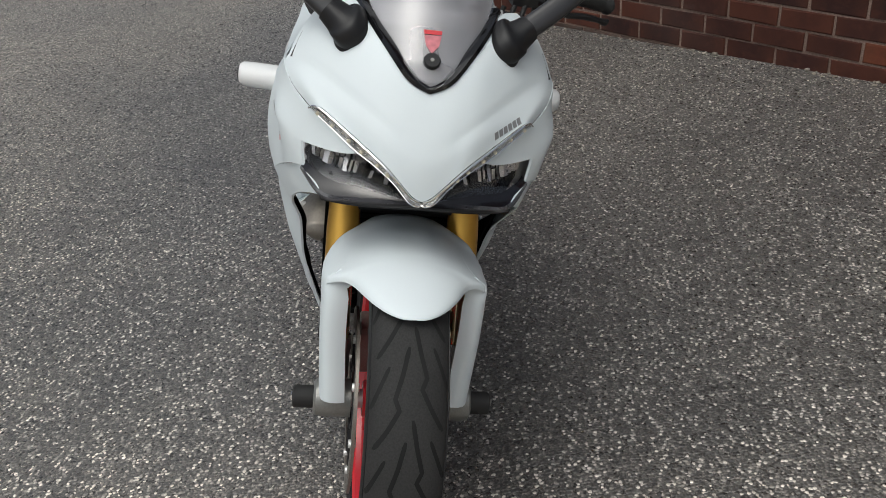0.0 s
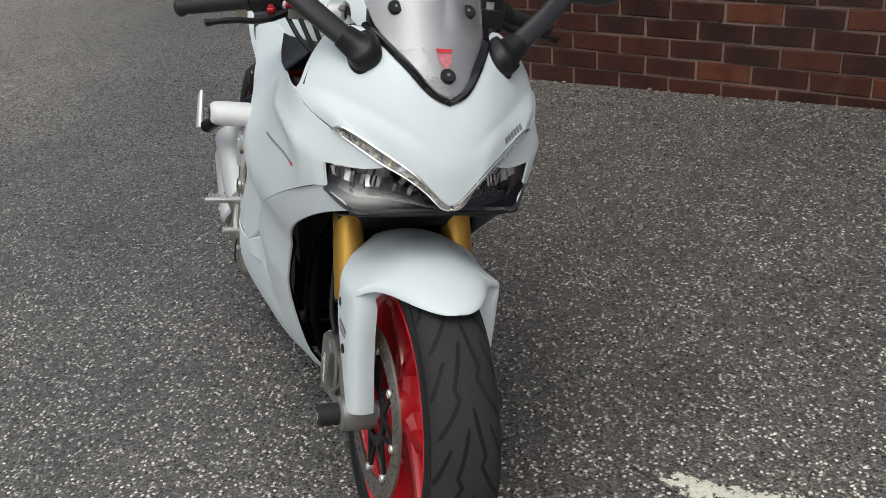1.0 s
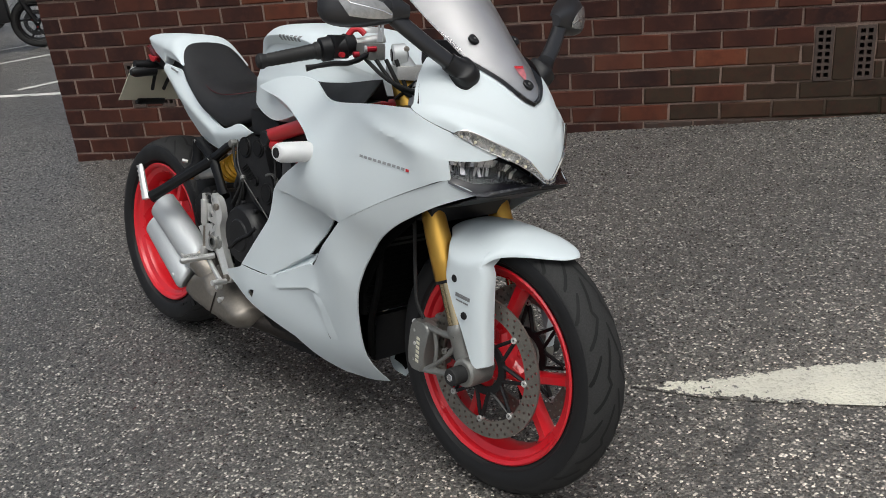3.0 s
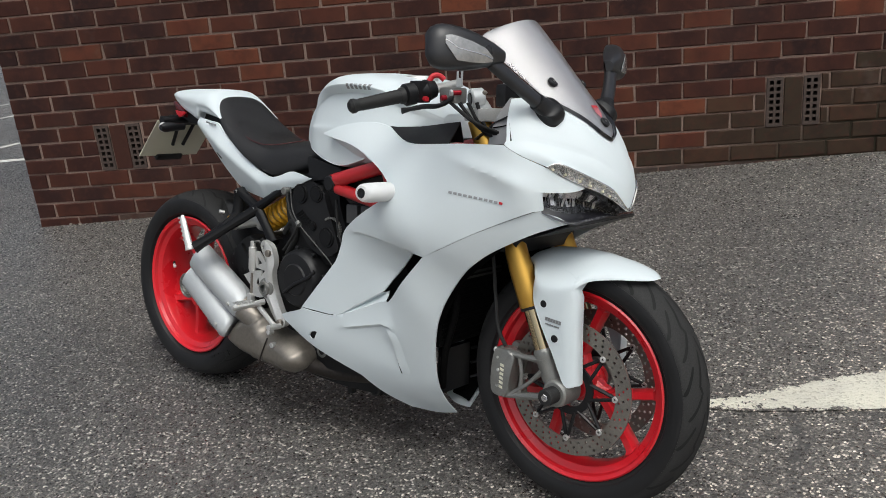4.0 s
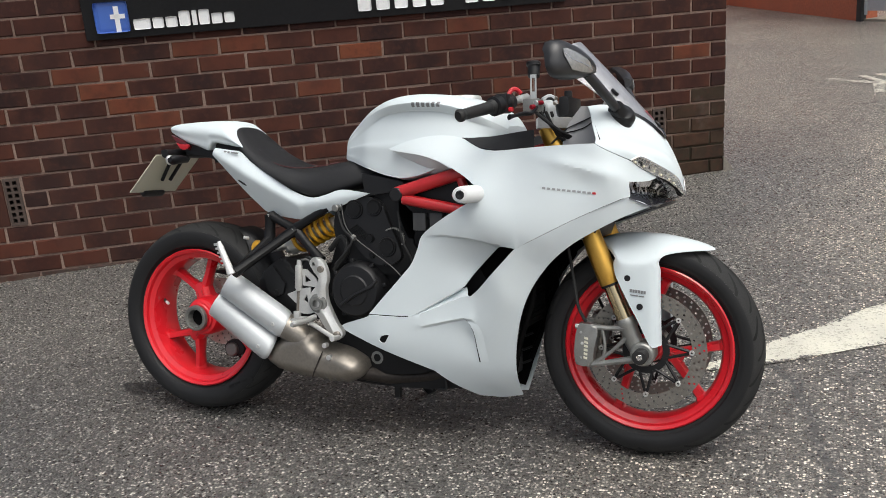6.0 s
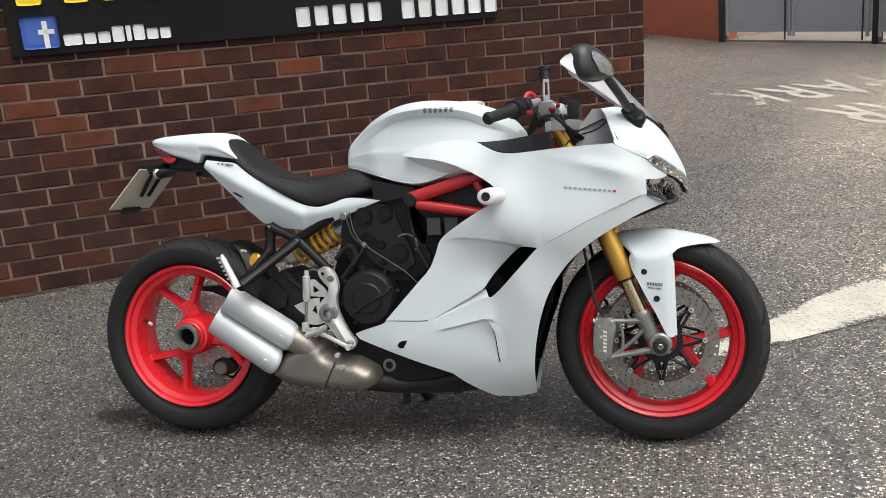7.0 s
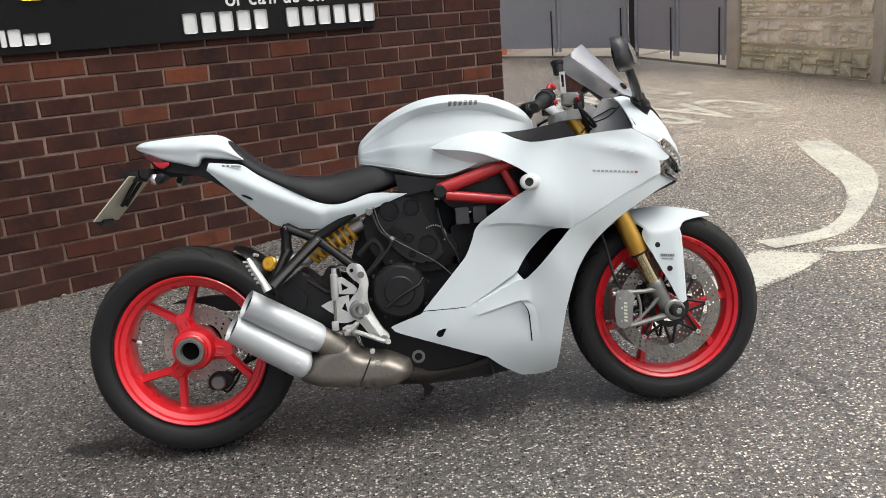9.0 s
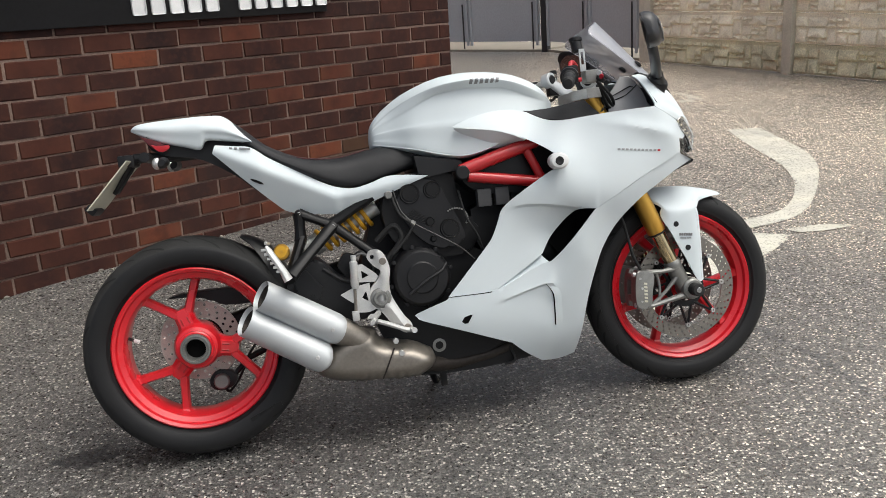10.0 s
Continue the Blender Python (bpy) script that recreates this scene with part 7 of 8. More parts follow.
for s in (-1, 1):
    bm = bmesh.new()
    tube(bm, [V((-0.752, s * 0.08, 0.843)), V((-0.752, s * 0.12, 0.843)), V((-0.752, s * 0.15, 0.842)), V((-0.752, s * 0.165, 0.842))], [0.012, 0.016, 0.018, 0.01], 14, flat=0.8)
    ind = part("rear_indicator", bm, M_BLACK, bike, "black rear indicator with clear lens")
    bm = bmesh.new()
    bmesh.ops.create_uvsphere(bm, u_segments=16, v_segments=10, radius=0.0165)
    for v in bm.verts:
        v.co = V((v.co.x * 0.8 - 0.767, v.co.y * 1.0 + s * 0.145, v.co.z + 0.842))
    part("indicator_lens", bm, M_REFLECTOR, ind, "clear lens")
    part("tail_reflector", plate(bmesh.new(), outline([(-0.783, 0.896), (-0.762, 0.891), (-0.738, 0.892), (-0.737, 0.883), (-0.75, 0.876), (-0.766, 0.877)], 3), s * 0.083, s * 0.09, 0.002), M_REDTEXT, bike, "bright red tail lamp lens")

# black filler panel below the tank
bm = bmesh.new()
plate(bm, outline([(-0.07, 0.79, 1), (0.06, 0.765, 1), (0.07, 0.74), (0.012, 0.733), (-0.06, 0.722, 1)]), -0.15, 0.15, 0.006)
part("filler_panel", bm, M_BLACK, bike)

# white return of the fairing under its rear point, and the tail panel's small vent
bm = bmesh.new()
top_edge = spline([V((x, -UPPER_DEPTH(x, z) + 0.001, z)) for x, z in ((0.046, 0.856), (0.1, 0.847), (0.15, 0.838), (0.2, 0.822), (0.24, 0.802))], 4)
low_edge = spline([V((0.05, -0.172, 0.852)), V((0.106, -0.163, 0.817)), V((0.153, -0.158, 0.789)), V((0.2, -0.16, 0.794)), V((0.243, -0.165, 0.798))], 4)
thick_patch(bm, [[p.lerp(q, k / 4) for k in range(5)] for p, q in zip(top_edge, low_edge)], 0.003)
pair("fairing_return", bm, M_WHITE, bike, "white under-face of the fairing's rear point")
vent_poly = [(-0.511 + 0.017 * math.cos(q) - 0.004 * math.sin(q), 0.7655 - 0.0075 * math.cos(q) + 0.006 * math.sin(q)) for q in [2 * math.pi * k / 18 for k in range(18)]]
pair("tail_vent", panel(vent_poly, lambda x, z: TAIL_DEPTH(x, z) + 0.0015, 0.003, 0.02), M_BLACK, bike, "small black oval in the tail panel")

# ---- trellis frame ----
bm = bmesh.new()
for a, b, r in ((V((0.055, -0.172, 0.732)), V((0.275, -0.176, 0.793)), 0.019), (V((0.075, -0.172, 0.715)), V((0.32, -0.178, 0.672)), 0.016), (V((0.245, -0.175, 0.785)), V((0.29, -0.178, 0.68)), 0.013), (V((0.275, -0.176, 0.793)), V((0.47, -0.06, 0.85)), 0.017), (V((0.32, -0.178, 0.672)), V((0.5, -0.06, 0.74)), 0.015)):
    rod(bm, a, b, r, 16)
pair("trellis_frame", bm, M_FRAME, bike, "red tubular trellis frame")
bm = bmesh.new()
rod(bm, (0.058, -0.165, 0.728), (0.058, -0.192, 0.728), 0.02, 20, 0.003)
pair("frame_cap", bm, M_BLACK, bike)

bm = bmesh.new()
plate(bm, outline([(0.06, 0.74), (0.2, 0.79), (0.34, 0.8), (0.36, 0.68), (0.25, 0.655), (0.1, 0.67)]), -0.15, 0.15, 0.01)
part("intake_box", bm, M_BLACK, bike, "black intake box inside the frame")

# ---- engine ----
bm = bmesh.new()
plate(bm, outline([(-0.22, 0.47, 1), (-0.12, 0.54), (0.05, 0.52), (0.16, 0.45), (0.2, 0.33), (0.16, 0.22), (0.0, 0.19), (-0.12, 0.205), (-0.2, 0.26), (-0.23, 0.36)]), -0.115, 0.115, 0.02, 3)
M_RELAY = material("relay_grey", (0.05, 0.05, 0.052), 0.5)
engine = part("crankcase", bm, M_ENGINE, bike, "black twin-cylinder engine case")
bm = bmesh.new()
revolve(bm, [(0.0, -0.186), (0.042, -0.186), (0.046, -0.182), (0.072, -0.18), (0.08, -0.172), (0.084, -0.155), (0.086, -0.1)], (-0.088, 0, 0.447), 40)
part("clutch_cover", bm, M_ENGINE2, engine, "dark round clutch cover")
each("cover_bolt", rods(*[(V((-0.088 + 0.088 * math.cos(q), -0.15, 0.447 + 0.088 * math.sin(q))), V((-0.088 + 0.088 * math.cos(q), -0.161, 0.447 + 0.088 * math.sin(q))), 0.006, 8, 0.001) for q in [2 * math.pi * k / 8 + 0.2 for k in range(8)]]), M_ENGINE2, engine)
bm = tube(bmesh.new(), [V((-0.13, -0.187, 0.405)), V((-0.085, -0.19, 0.435)), V((-0.03, -0.184, 0.462)), V((-0.015, -0.175, 0.48))], 0.005, 8)
part("sensor_cable", bm, M_ENGINE2, engine)
bm = bmesh.new()
plate(bm, outline([(-0.2, 0.63, 1), (-0.15, 0.705, 1), (0.12, 0.7, 1), (0.13, 0.475, 1), (-0.06, 0.33, 1), (-0.3, 0.36, 1), (-0.24, 0.51, 1)]), -0.045, 0.06, 0.012)
part("engine_block", bm, M_ENGINE, engine)
# rear cylinder with belt cover, front cylinder
bm = bmesh.new()
plate(bm, outline([(-0.165, 0.69, 1), (-0.11, 0.735), (-0.03, 0.742), (0.04, 0.728, 1), (0.045, 0.66), (0.07, 0.6), (0.1, 0.56), (0.06, 0.5), (-0.06, 0.5), (-0.14, 0.54), (-0.175, 0.62)]), -0.135, -0.02, 0.012)
part("rear_cylinder", bm, M_ENGINE, engine)
bm = bmesh.new()
plate(bm, outline([(-0.135, 0.665), (-0.1, 0.712), (-0.055, 0.722), (-0.01, 0.705), (0.01, 0.66), (0.045, 0.58), (0.05, 0.54), (0.0, 0.52), (-0.05, 0.535), (-0.09, 0.57), (-0.12, 0.62)]), -0.152, -0.13, 0.006)
part("belt_cover", bm, M_ENGINE2, engine, "dark ribbed timing belt cover")
each("cover_boss", [revolve(bmesh.new(), [(0.0, -0.158), (r * 0.7, -0.158), (r * 0.72, -0.155), (r * 0.9, -0.156), (r, -0.15), (r, -0.14)], (c[0], 0, c[1]), 24) for c, r in (((-0.095, 0.685), 0.03), ((-0.03, 0.69), 0.026), ((0.01, 0.575), 0.03), ((-0.045, 0.6), 0.014), ((-0.04, 0.55), 0.01))], M_ENGINE, engine)
each("cover_rib", [tube(bmesh.new(), [V((-0.112 + k * 0.0065, -0.1535, 0.625 - 0.004 * k)), V((-0.088 + k * 0.0065, -0.1535, 0.64 - 0.005 * k))], 0.0018, 6) for k in range(9)], M_ENGINE, engine)
bm = bmesh.new()
plate(bm, outline([(0.08, 0.62, 1), (0.2, 0.66, 1), (0.36, 0.6), (0.4, 0.5), (0.34, 0.4), (0.18, 0.4), (0.1, 0.5)]), -0.12, 0.12, 0.015)
part("front_cylinder", bm, M_ENGINE, engine)
each("relay_box", [box(bmesh.new(), (x, -0.165, 0.625), (x + 0.04, -0.13, 0.675), 0.004) for x in (0.098, 0.15)], M_RELAY, engine, "dark grey relay box")
bm = bmesh.new()
for k in range(14):
    a = radians(-30 + k * 12)
    c = V((0.03 + 0.034 * math.cos(a), -0.15, 0.6 + 0.03 * math.sin(a)))
    rod(bm, c, c + V((0, -0.008, 0)), 0.0028, 6)
part("pulley_teeth", bm, M_TITAN, engine)
M_WIRE = material("braided_wire", (0.09, 0.09, 0.088), 0.5, 0.3, fine=800, vary=0.4)
for pts, r, mat in (([(-0.14, -0.15, 0.70), (-0.125, -0.158, 0.64), (-0.09, -0.162, 0.6), (-0.03, -0.166, 0.56), (0.03, -0.168, 0.52), (0.07, -0.165, 0.48)], 0.0017, M_WIRE), ([(0.045, -0.15, 0.68), (0.06, -0.158, 0.6), (0.085, -0.16, 0.55), (0.1, -0.15, 0.5)], 0.0035, M_RUBBER), ([(-0.2, -0.12, 0.56), (-0.15, -0.135, 0.6), (-0.13, -0.14, 0.56), (-0.18, -0.13, 0.5)], 0.009, M_RUBBER), ([(-0.15, -0.158, 0.69), (-0.13, -0.163, 0.63), (-0.1, -0.165, 0.59), (-0.16, -0.16, 0.52)], 0.004, M_RUBBER), ([(-0.28, -0.15, 0.52), (-0.25, -0.16, 0.54), (-0.225, -0.165, 0.5)], 0.004, M_RUBBER)):
    part("engine_hose", tube(bmesh.new(), spline([V(q) for q in pts], 6), r, 8), mat, engine, "thin hose along the engine case")
each("hose_clip", rods(((-0.155, -0.14, 0.688), (-0.155, -0.165, 0.688), 0.011, 12, 0.002), ((-0.1, -0.16, 0.605), (-0.09, -0.163, 0.598), 0.008, 8)), M_TITAN, engine)
bm = bmesh.new()
plate(bm, outline([(-0.2, 0.23), (-0.1, 0.24), (0.0, 0.215), (0.12, 0.21), (0.24, 0.2), (0.26, 0.17), (0.1, 0.15), (-0.08, 0.15), (-0.18, 0.17)]), -0.1, 0.1, 0.012)
part("sump", bm, M_ENGINE, engine)
bm = bmesh.new()
revolve(bm, [(0.0, -0.112), (0.01, -0.112), (0.012, -0.116), (0.02, -0.115), (0.021, -0.1)], (-0.052, 0, 0.236), 20)
part("drain_plug", bm, M_TITAN, engine, "bright round plug")
M_HEADER = material("burnt_header", (0.035, 0.029, 0.025), 0.5, 0.6, fine=120, coarse=9, vary=0.4)
bm = bmesh.new()
tube(bm, spline([V((0.2, -0.06, 0.36)), V((0.22, -0.07, 0.24)), V((0.14, -0.08, 0.195)), V((0.0, -0.085, 0.175)), V((-0.12, -0.13, 0.195))], 8), 0.024, 16)
part("header_pipe", bm, M_HEADER, bike, "stained steel exhaust header")

# ---- exhaust ----
def muffler(a, b, r0, label):
    a, b = V(a), V(b)
    d = (b - a).normalized()
    bm = bmesh.new()
    e1, n = V((0, 1, 0)), 32
    e2 = d.cross(e1)
    ring = [2 * math.pi * k / n for k in range(n)]

    def row(along, r, slant):
        return [a + d * (along - slant * r0 * math.cos(q)) + (e1 * math.cos(q) + e2 * math.sin(q)) * r for q in ring]

    ln = (b - a).length
    rows = [row(0.065, r0 * 0.9, 0.3), row(0.002, r0 * 0.945, 0.3), row(-0.0005, r0 * 0.965, 0.3), row(0.0005, r0 * 0.99, 0.3), row(0.003, r0 * 1.0, 0.3), row(0.06, r0 * 1.01, 0.2), row(ln * 0.5, r0 * 1.02, 0.0), row(ln * 0.8, r0 * 1.02, 0.2)]
    rows += [row(ln * f, r0 * k, 0.4) for f, k in ((0.92, 1.02), (0.96, 0.98), (0.985, 0.9), (1.0, 0.74))]
    vs = skin(bm, rows, close_u=True)
    bm.faces.new(vs[0])
    bm.faces.new(vs[-1])
    m = part("muffler", bm, M_MUFFLER, bike, label)
    bm = bmesh.new()
    vs = skin(bm, [row(0.012, r0 * 0.89, 0.3), row(0.06, r0 * 0.88, 0.3)], close_u=True)
    bm.faces.new(vs[-1])
    part("muffler_bore", bm, M_HEADER, m, "sooty outlet bore")
    bm = bmesh.new()
    p = a.lerp(b, 0.9) - e1 * r0 * 1.02
    rod(bm, p + e1 * 0.004, p - e1 * 0.004, 0.006, 10, 0.001)
    part("muffler_rivet", bm, M_SILVER, m)


muffler((-0.537, -0.178, 0.455), (-0.335, -0.165, 0.326), 0.0435, "upper brushed aluminium silencer with open outlet")
muffler((-0.588, -0.172, 0.39), (-0.385, -0.175, 0.256), 0.0435, "lower brushed aluminium silencer with open outlet")
coll_poly = outline([(-0.412, 0.222), (-0.395, 0.2), (-0.349, 0.181, 1), (-0.253, 0.171), (-0.125, 0.163, 1), (-0.085, 0.185), (-0.072, 0.21), (-0.08, 0.236, 1), (-0.13, 0.262), (-0.185, 0.275), (-0.222, 0.285), (-0.236, 0.312), (-0.26, 0.32, 1), (-0.31, 0.315), (-0.36, 0.288), (-0.4, 0.25)], 5)


def coll_depth(x, z):
    """Bellied towards the middle of the outline, with a soft rolled rim."""
    d = min((V((x, z)) - V(p)).length for p in coll_poly)
    k = min(1.0, d / 0.04)
    return 0.15 + 0.047 * (1 - (1 - k) ** 2)


coll = part("exhaust_collector", panel(coll_poly, coll_depth, 0.05, 0.009), M_STEEL, bike, "heat-stained steel exhaust collector", angle=70)
bm = tube(bmesh.new(), spline([V((-0.36, -0.167, 0.342)), V((-0.31, -0.163, 0.31)), V((-0.27, -0.155, 0.275)), V((-0.25, -0.145, 0.235))], 4), [0.04] * 4 + [0.038] * 4 + [0.036] * 5, 20)
part("collector_pipe", bm, M_STEEL, coll)
bm = tube(bmesh.new(), [V((-0.192, -0.1965, 0.262)), V((-0.205, -0.1985, 0.235)), V((-0.222, -0.1985, 0.2)), V((-0.232, -0.194, 0.18))], 0.0022, 6)
part("weld_seam", bm, M_HEADER, coll, "dark weld seam")
each("collector_bolt", rods(*[((x, -0.182, z), (x, -0.2, z), 0.008, 10, 0.001) for x, z in ((-0.172, 0.245), (-0.185, 0.281))]), M_SILVER, coll)

# ---- footrest bracket, pedal, pegs ----
def ridge(x, z):
    """Depth of the cast bracket: a rounded rib down its middle."""
    mid = float(np.interp(z, [0.3, 0.345, 0.4, 0.46, 0.54], [-0.145, -0.172, -0.208, -0.194, -0.208]))
    return 0.18 + 0.01 * math.exp(-((x - mid) / 0.014) ** 2)


arm_poly = outline([(-0.238, 0.524), (-0.223, 0.542), (-0.197, 0.537), (-0.183, 0.512), (-0.177, 0.482), (-0.183, 0.45), (-0.182, 0.416), (-0.172, 0.388), (-0.15, 0.346), (-0.132, 0.322), (-0.137, 0.302), (-0.16, 0.302), (-0.188, 0.329), (-0.216, 0.368), (-0.238, 0.383), (-0.246, 0.404), (-0.235, 0.436), (-0.213, 0.46), (-0.204, 0.481), (-0.222, 0.497)], 3)
slot_poly = [(-0.223 + 0.0065 * math.cos(q), 0.522 + 0.0065 * math.sin(q)) for q in [2 * math.pi * k / 10 for k in range(10)]]
rest = part("footrest_bracket", panel(arm_poly, ridge, 0.018, 0.009, holes=[slot_poly]), M_SILVER, bike, "cast aluminium footrest bracket")
guard_poly = outline([(-0.322, 0.427, 1), (-0.298, 0.437), (-0.272, 0.446), (-0.238, 0.451, 1), (-0.238, 0.409, 1), (-0.227, 0.377, 1), (-0.248, 0.37), (-0.285, 0.373, 1), (-0.279, 0.393, 1), (-0.302, 0.41)], 3)
part("heel_guard", panel(guard_poly, lambda x, z: 0.179 - 0.06 * max(0, -0.27 - x), 0.005, 0.012, holes=[[(-0.263, 0.412), (-0.25, 0.43), (-0.246, 0.4)]]), M_SILVER, rest, "cast aluminium heel guard")
stay_poly = [(-0.266, 0.505), (-0.252, 0.505), (-0.218, 0.476), (-0.211, 0.466), (-0.222, 0.452), (-0.266, 0.456)]
part("cylinder_stay", panel(stay_poly, lambda x, z: 0.176, 0.006, 0.02, holes=[[(-0.257, 0.488), (-0.237, 0.472), (-0.257, 0.465)]]), M_SILVER, rest, smooth=False)
bm = bmesh.new()
revolve(bm, [(0.012, -0.195), (0.02, -0.195), (0.022, -0.188), (0.028, -0.186), (0.03, -0.18)], (-0.211, 0, 0.405), 24)
part("pivot_cap", bm, M_TITAN, rest)
each("bracket_bolt", rods(((-0.196, -0.183, 0.508), (-0.196, -0.192, 0.508), 0.01, 14, 0.001), ((-0.146, -0.183, 0.314), (-0.146, -0.195, 0.314), 0.011, 14, 0.002)), M_STEEL, rest)
bm = bmesh.new()
tube(bm, [V((-0.225, -0.18, 0.362)), V((-0.235, -0.21, 0.358)), V((-0.246, -0.262, 0.354)), V((-0.248, -0.274, 0.354))], [0.012, 0.011, 0.013, 0.008], 10, flat=0.7)
for k in range(6):
    c = V((-0.238 - 0.002 * k, -0.217 - k * 0.009, 0.364))
    box(bm, c - V((0.011, 0.003, 0)), c + V((0.011, 0.003, 0.005)))
part("footpeg", bm, M_SILVER, bike, "ribbed aluminium rider footpeg")
bm = bmesh.new()
tube(bm, spline([V((-0.235, -0.19, 0.345)), V((-0.2, -0.198, 0.332)), V((-0.155, -0.205, 0.312)), V((-0.138, -0.205, 0.308))], 5), 0.007, 8)
tube(bm, [V((-0.138, -0.195, 0.308)), V((-0.134, -0.24, 0.312))], 0.008, 10)
part("brake_pedal", bm, M_SILVER, bike, "aluminium rear brake pedal")
bm = tube(bmesh.new(), [V((-0.279, -0.178, 0.44)), V((-0.279, -0.178, 0.45)), V((-0.276, -0.178, 0.515)), V((-0.275, -0.178, 0.517)), V((-0.274, -0.178, 0.533))], [0.008, 0.0115, 0.0115, 0.008, 0.0075], 14)
cyl = part("rear_master_cylinder", bm, M_SILVER, bike, "silver rear brake master cylinder")
part("push_rod", rod(bmesh.new(), (-0.28, -0.178, 0.445), (-0.286, -0.18, 0.35), 0.0045, 8), M_STEEL, cyl)
part("rod_end", box(bmesh.new(), (-0.296, -0.187, 0.35), (-0.276, -0.172, 0.378), 0.004), M_SILVER, cyl)
part("brake_line", tube(bmesh.new(), spline([V((-0.274, -0.178, 0.528)), V((-0.25, -0.176, 0.535)), V((-0.226, -0.17, 0.515)), V((-0.22, -0.15, 0.48))], 5), 0.0035, 8), M_WIRE, cyl)
bm = bmesh.new()
for a, b, r in ((V((-0.408, -0.12, 0.664)), V((-0.411, -0.128, 0.588)), 0.0155), (V((-0.411, -0.128, 0.588)), V((-0.455, -0.255, 0.497)), 0.0155), (V((-0.318, -0.125, 0.62)), V((-0.45, -0.255, 0.502)), 0.0155), (V((-0.318, -0.125, 0.62)), V((-0.408, -0.12, 0.664)), 0.013), (V((-0.318, -0.125, 0.62)), V((-0.215, -0.15, 0.53)), 0.013), (V((-0.318, -0.12, 0.625)), V((-0.2, -0.12, 0.69)), 0.014)):
    tube(bm, [a, a.lerp(b, 0.1), a.lerp(b, 0.5), a.lerp(b, 0.9), b], [r * 1.35, r * 1.2, r * 1.05, r * 1.2, r * 1.35], 10, flat=0.8)
hang = part("subframe", bm, M_CASTING, bike, "black subframe with passenger footrest hanger")
for x, y, z in ((-0.408, -0.129, 0.664), (-0.318, -0.136, 0.62)):
    bm = bmesh.new()
    revolve(bm, [(0.0, y - 0.005), (0.0045, y - 0.005), (0.005, y - 0.001), (0.0105, y - 0.001), (0.012, y + 0.01)], (x, 0, z), 16)
    part("hanger_bolt", bm, M_ENGINE2, hang)
    part("bolt_head", rod(bmesh.new(), (x, y - 0.004, z), (x, y - 0.0075, z), 0.0045, 10), M_SILVER, hang)
bm = bmesh.new()
tube(bm, [V((-0.456, -0.268, 0.496)), V((-0.466, -0.268, 0.52)), V((-0.497, -0.262, 0.578)), V((-0.503, -0.26, 0.592))], [0.014, 0.011, 0.0095, 0.005], 10, flat=0.8)
for k in range(6):
    c = V((-0.466, -0.268, 0.522)).lerp(V((-0.499, -0.261, 0.583)), k / 5)
    box(bm, c - V((0.019, 0.005, 0.0032)), c + V((0.004, 0.005, 0.0032)), 0.001)
part("passenger_peg", bm, M_SILVER, bike, "folded aluminium passenger footpeg")

# ---- shock, swingarm, hugger, stand ----
a, b = V((-0.375, -0.055, 0.565)), V((-0.2, -0.055, 0.645))
ax = (b - a).normalized()
e1 = ax.orthogonal().normalized()
e2 = ax.cross(e1)
bm = bmesh.new()
hel = []
for k in range(7 * 18 + 1):
    f = k / (7 * 18)
    q = 2 * math.pi * k / 18
    hel.append(a.lerp(b, 0.12 + 0.83 * f) + (e1 * math.cos(q) + e2 * math.sin(q)) * 0.033)
tube(bm, hel, 0.0065, 8)
shock = part("shock_spring", bm, M_SPRING, bike, "bright yellow shock absorber spring")
bm = bmesh.new()
rod(bm, a - ax * 0.02, b + ax * 0.02, 0.02, 16)
rod(bm, a - ax * 0.005, a + ax * 0.025, 0.03, 18, 0.003)
part("shock_body", bm, M_SILVER, shock)
KNOB, facing = V((-0.47, -0.12, 0.563)), V((-0.3, -0.93, 0.22)).normalized()
bm = bmesh.new()
rod(bm, KNOB - facing * 0.012, KNOB - facing * 0.03, 0.021, 24, 0.002)
rod(bm, KNOB - facing * 0.03, (-0.375, -0.06, 0.575), 0.019, 20, 0.003)
res = part("shock_reservoir", bm, M_SILVER, bike, "silver shock absorber reservoir")
knob = part("reservoir_cap", rod(bmesh.new(), KNOB - facing * 0.013, KNOB, 0.0235, 28, 0.003), M_GOLD, res, "gold preload adjuster knob")
part("knob_face", rod(bmesh.new(), KNOB - facing * 0.004, KNOB + facing * 0.0015, 0.0175, 24, 0.001), M_SPRING, knob)
part("knob_slot", rod(bmesh.new(), KNOB, KNOB + facing * 0.0025, 0.005, 6), M_GOLD, knob)
part("reservoir_bolt", rod(bmesh.new(), KNOB + V((-0.03, 0.01, 0.026)), KNOB + V((-0.04, -0.004, 0.03)), 0.0055, 8, 0.001), M_SILVER, res)
bm = bmesh.new()
rows = []
for x, y, z, hy, hz in ((-0.18, 0.06, 0.42, 0.06, 0.06), (-0.3, 0.09, 0.43, 0.04, 0.07), (-0.45, 0.12, 0.40, 0.028, 0.055), (-0.6, 0.125, 0.345, 0.026, 0.045), (-0.74, 0.12, 0.317, 0.03, 0.045), (-0.8, 0.12, 0.31, 0.02, 0.03)):
    rows.append([V((x, y + hy * math.copysign(abs(math.cos(q)) ** 0.6, math.cos(q)), z + hz * math.copysign(abs(math.sin(q)) ** 0.6, math.sin(q)))) for q in [2 * math.pi * k / 20 for k in range(20)]])
vs = skin(bm, [list(r) for r in zip(*[spline([r[k] for r in rows], 4) for k in range(20)])], close_u=True)
bm.faces.new(vs[0])
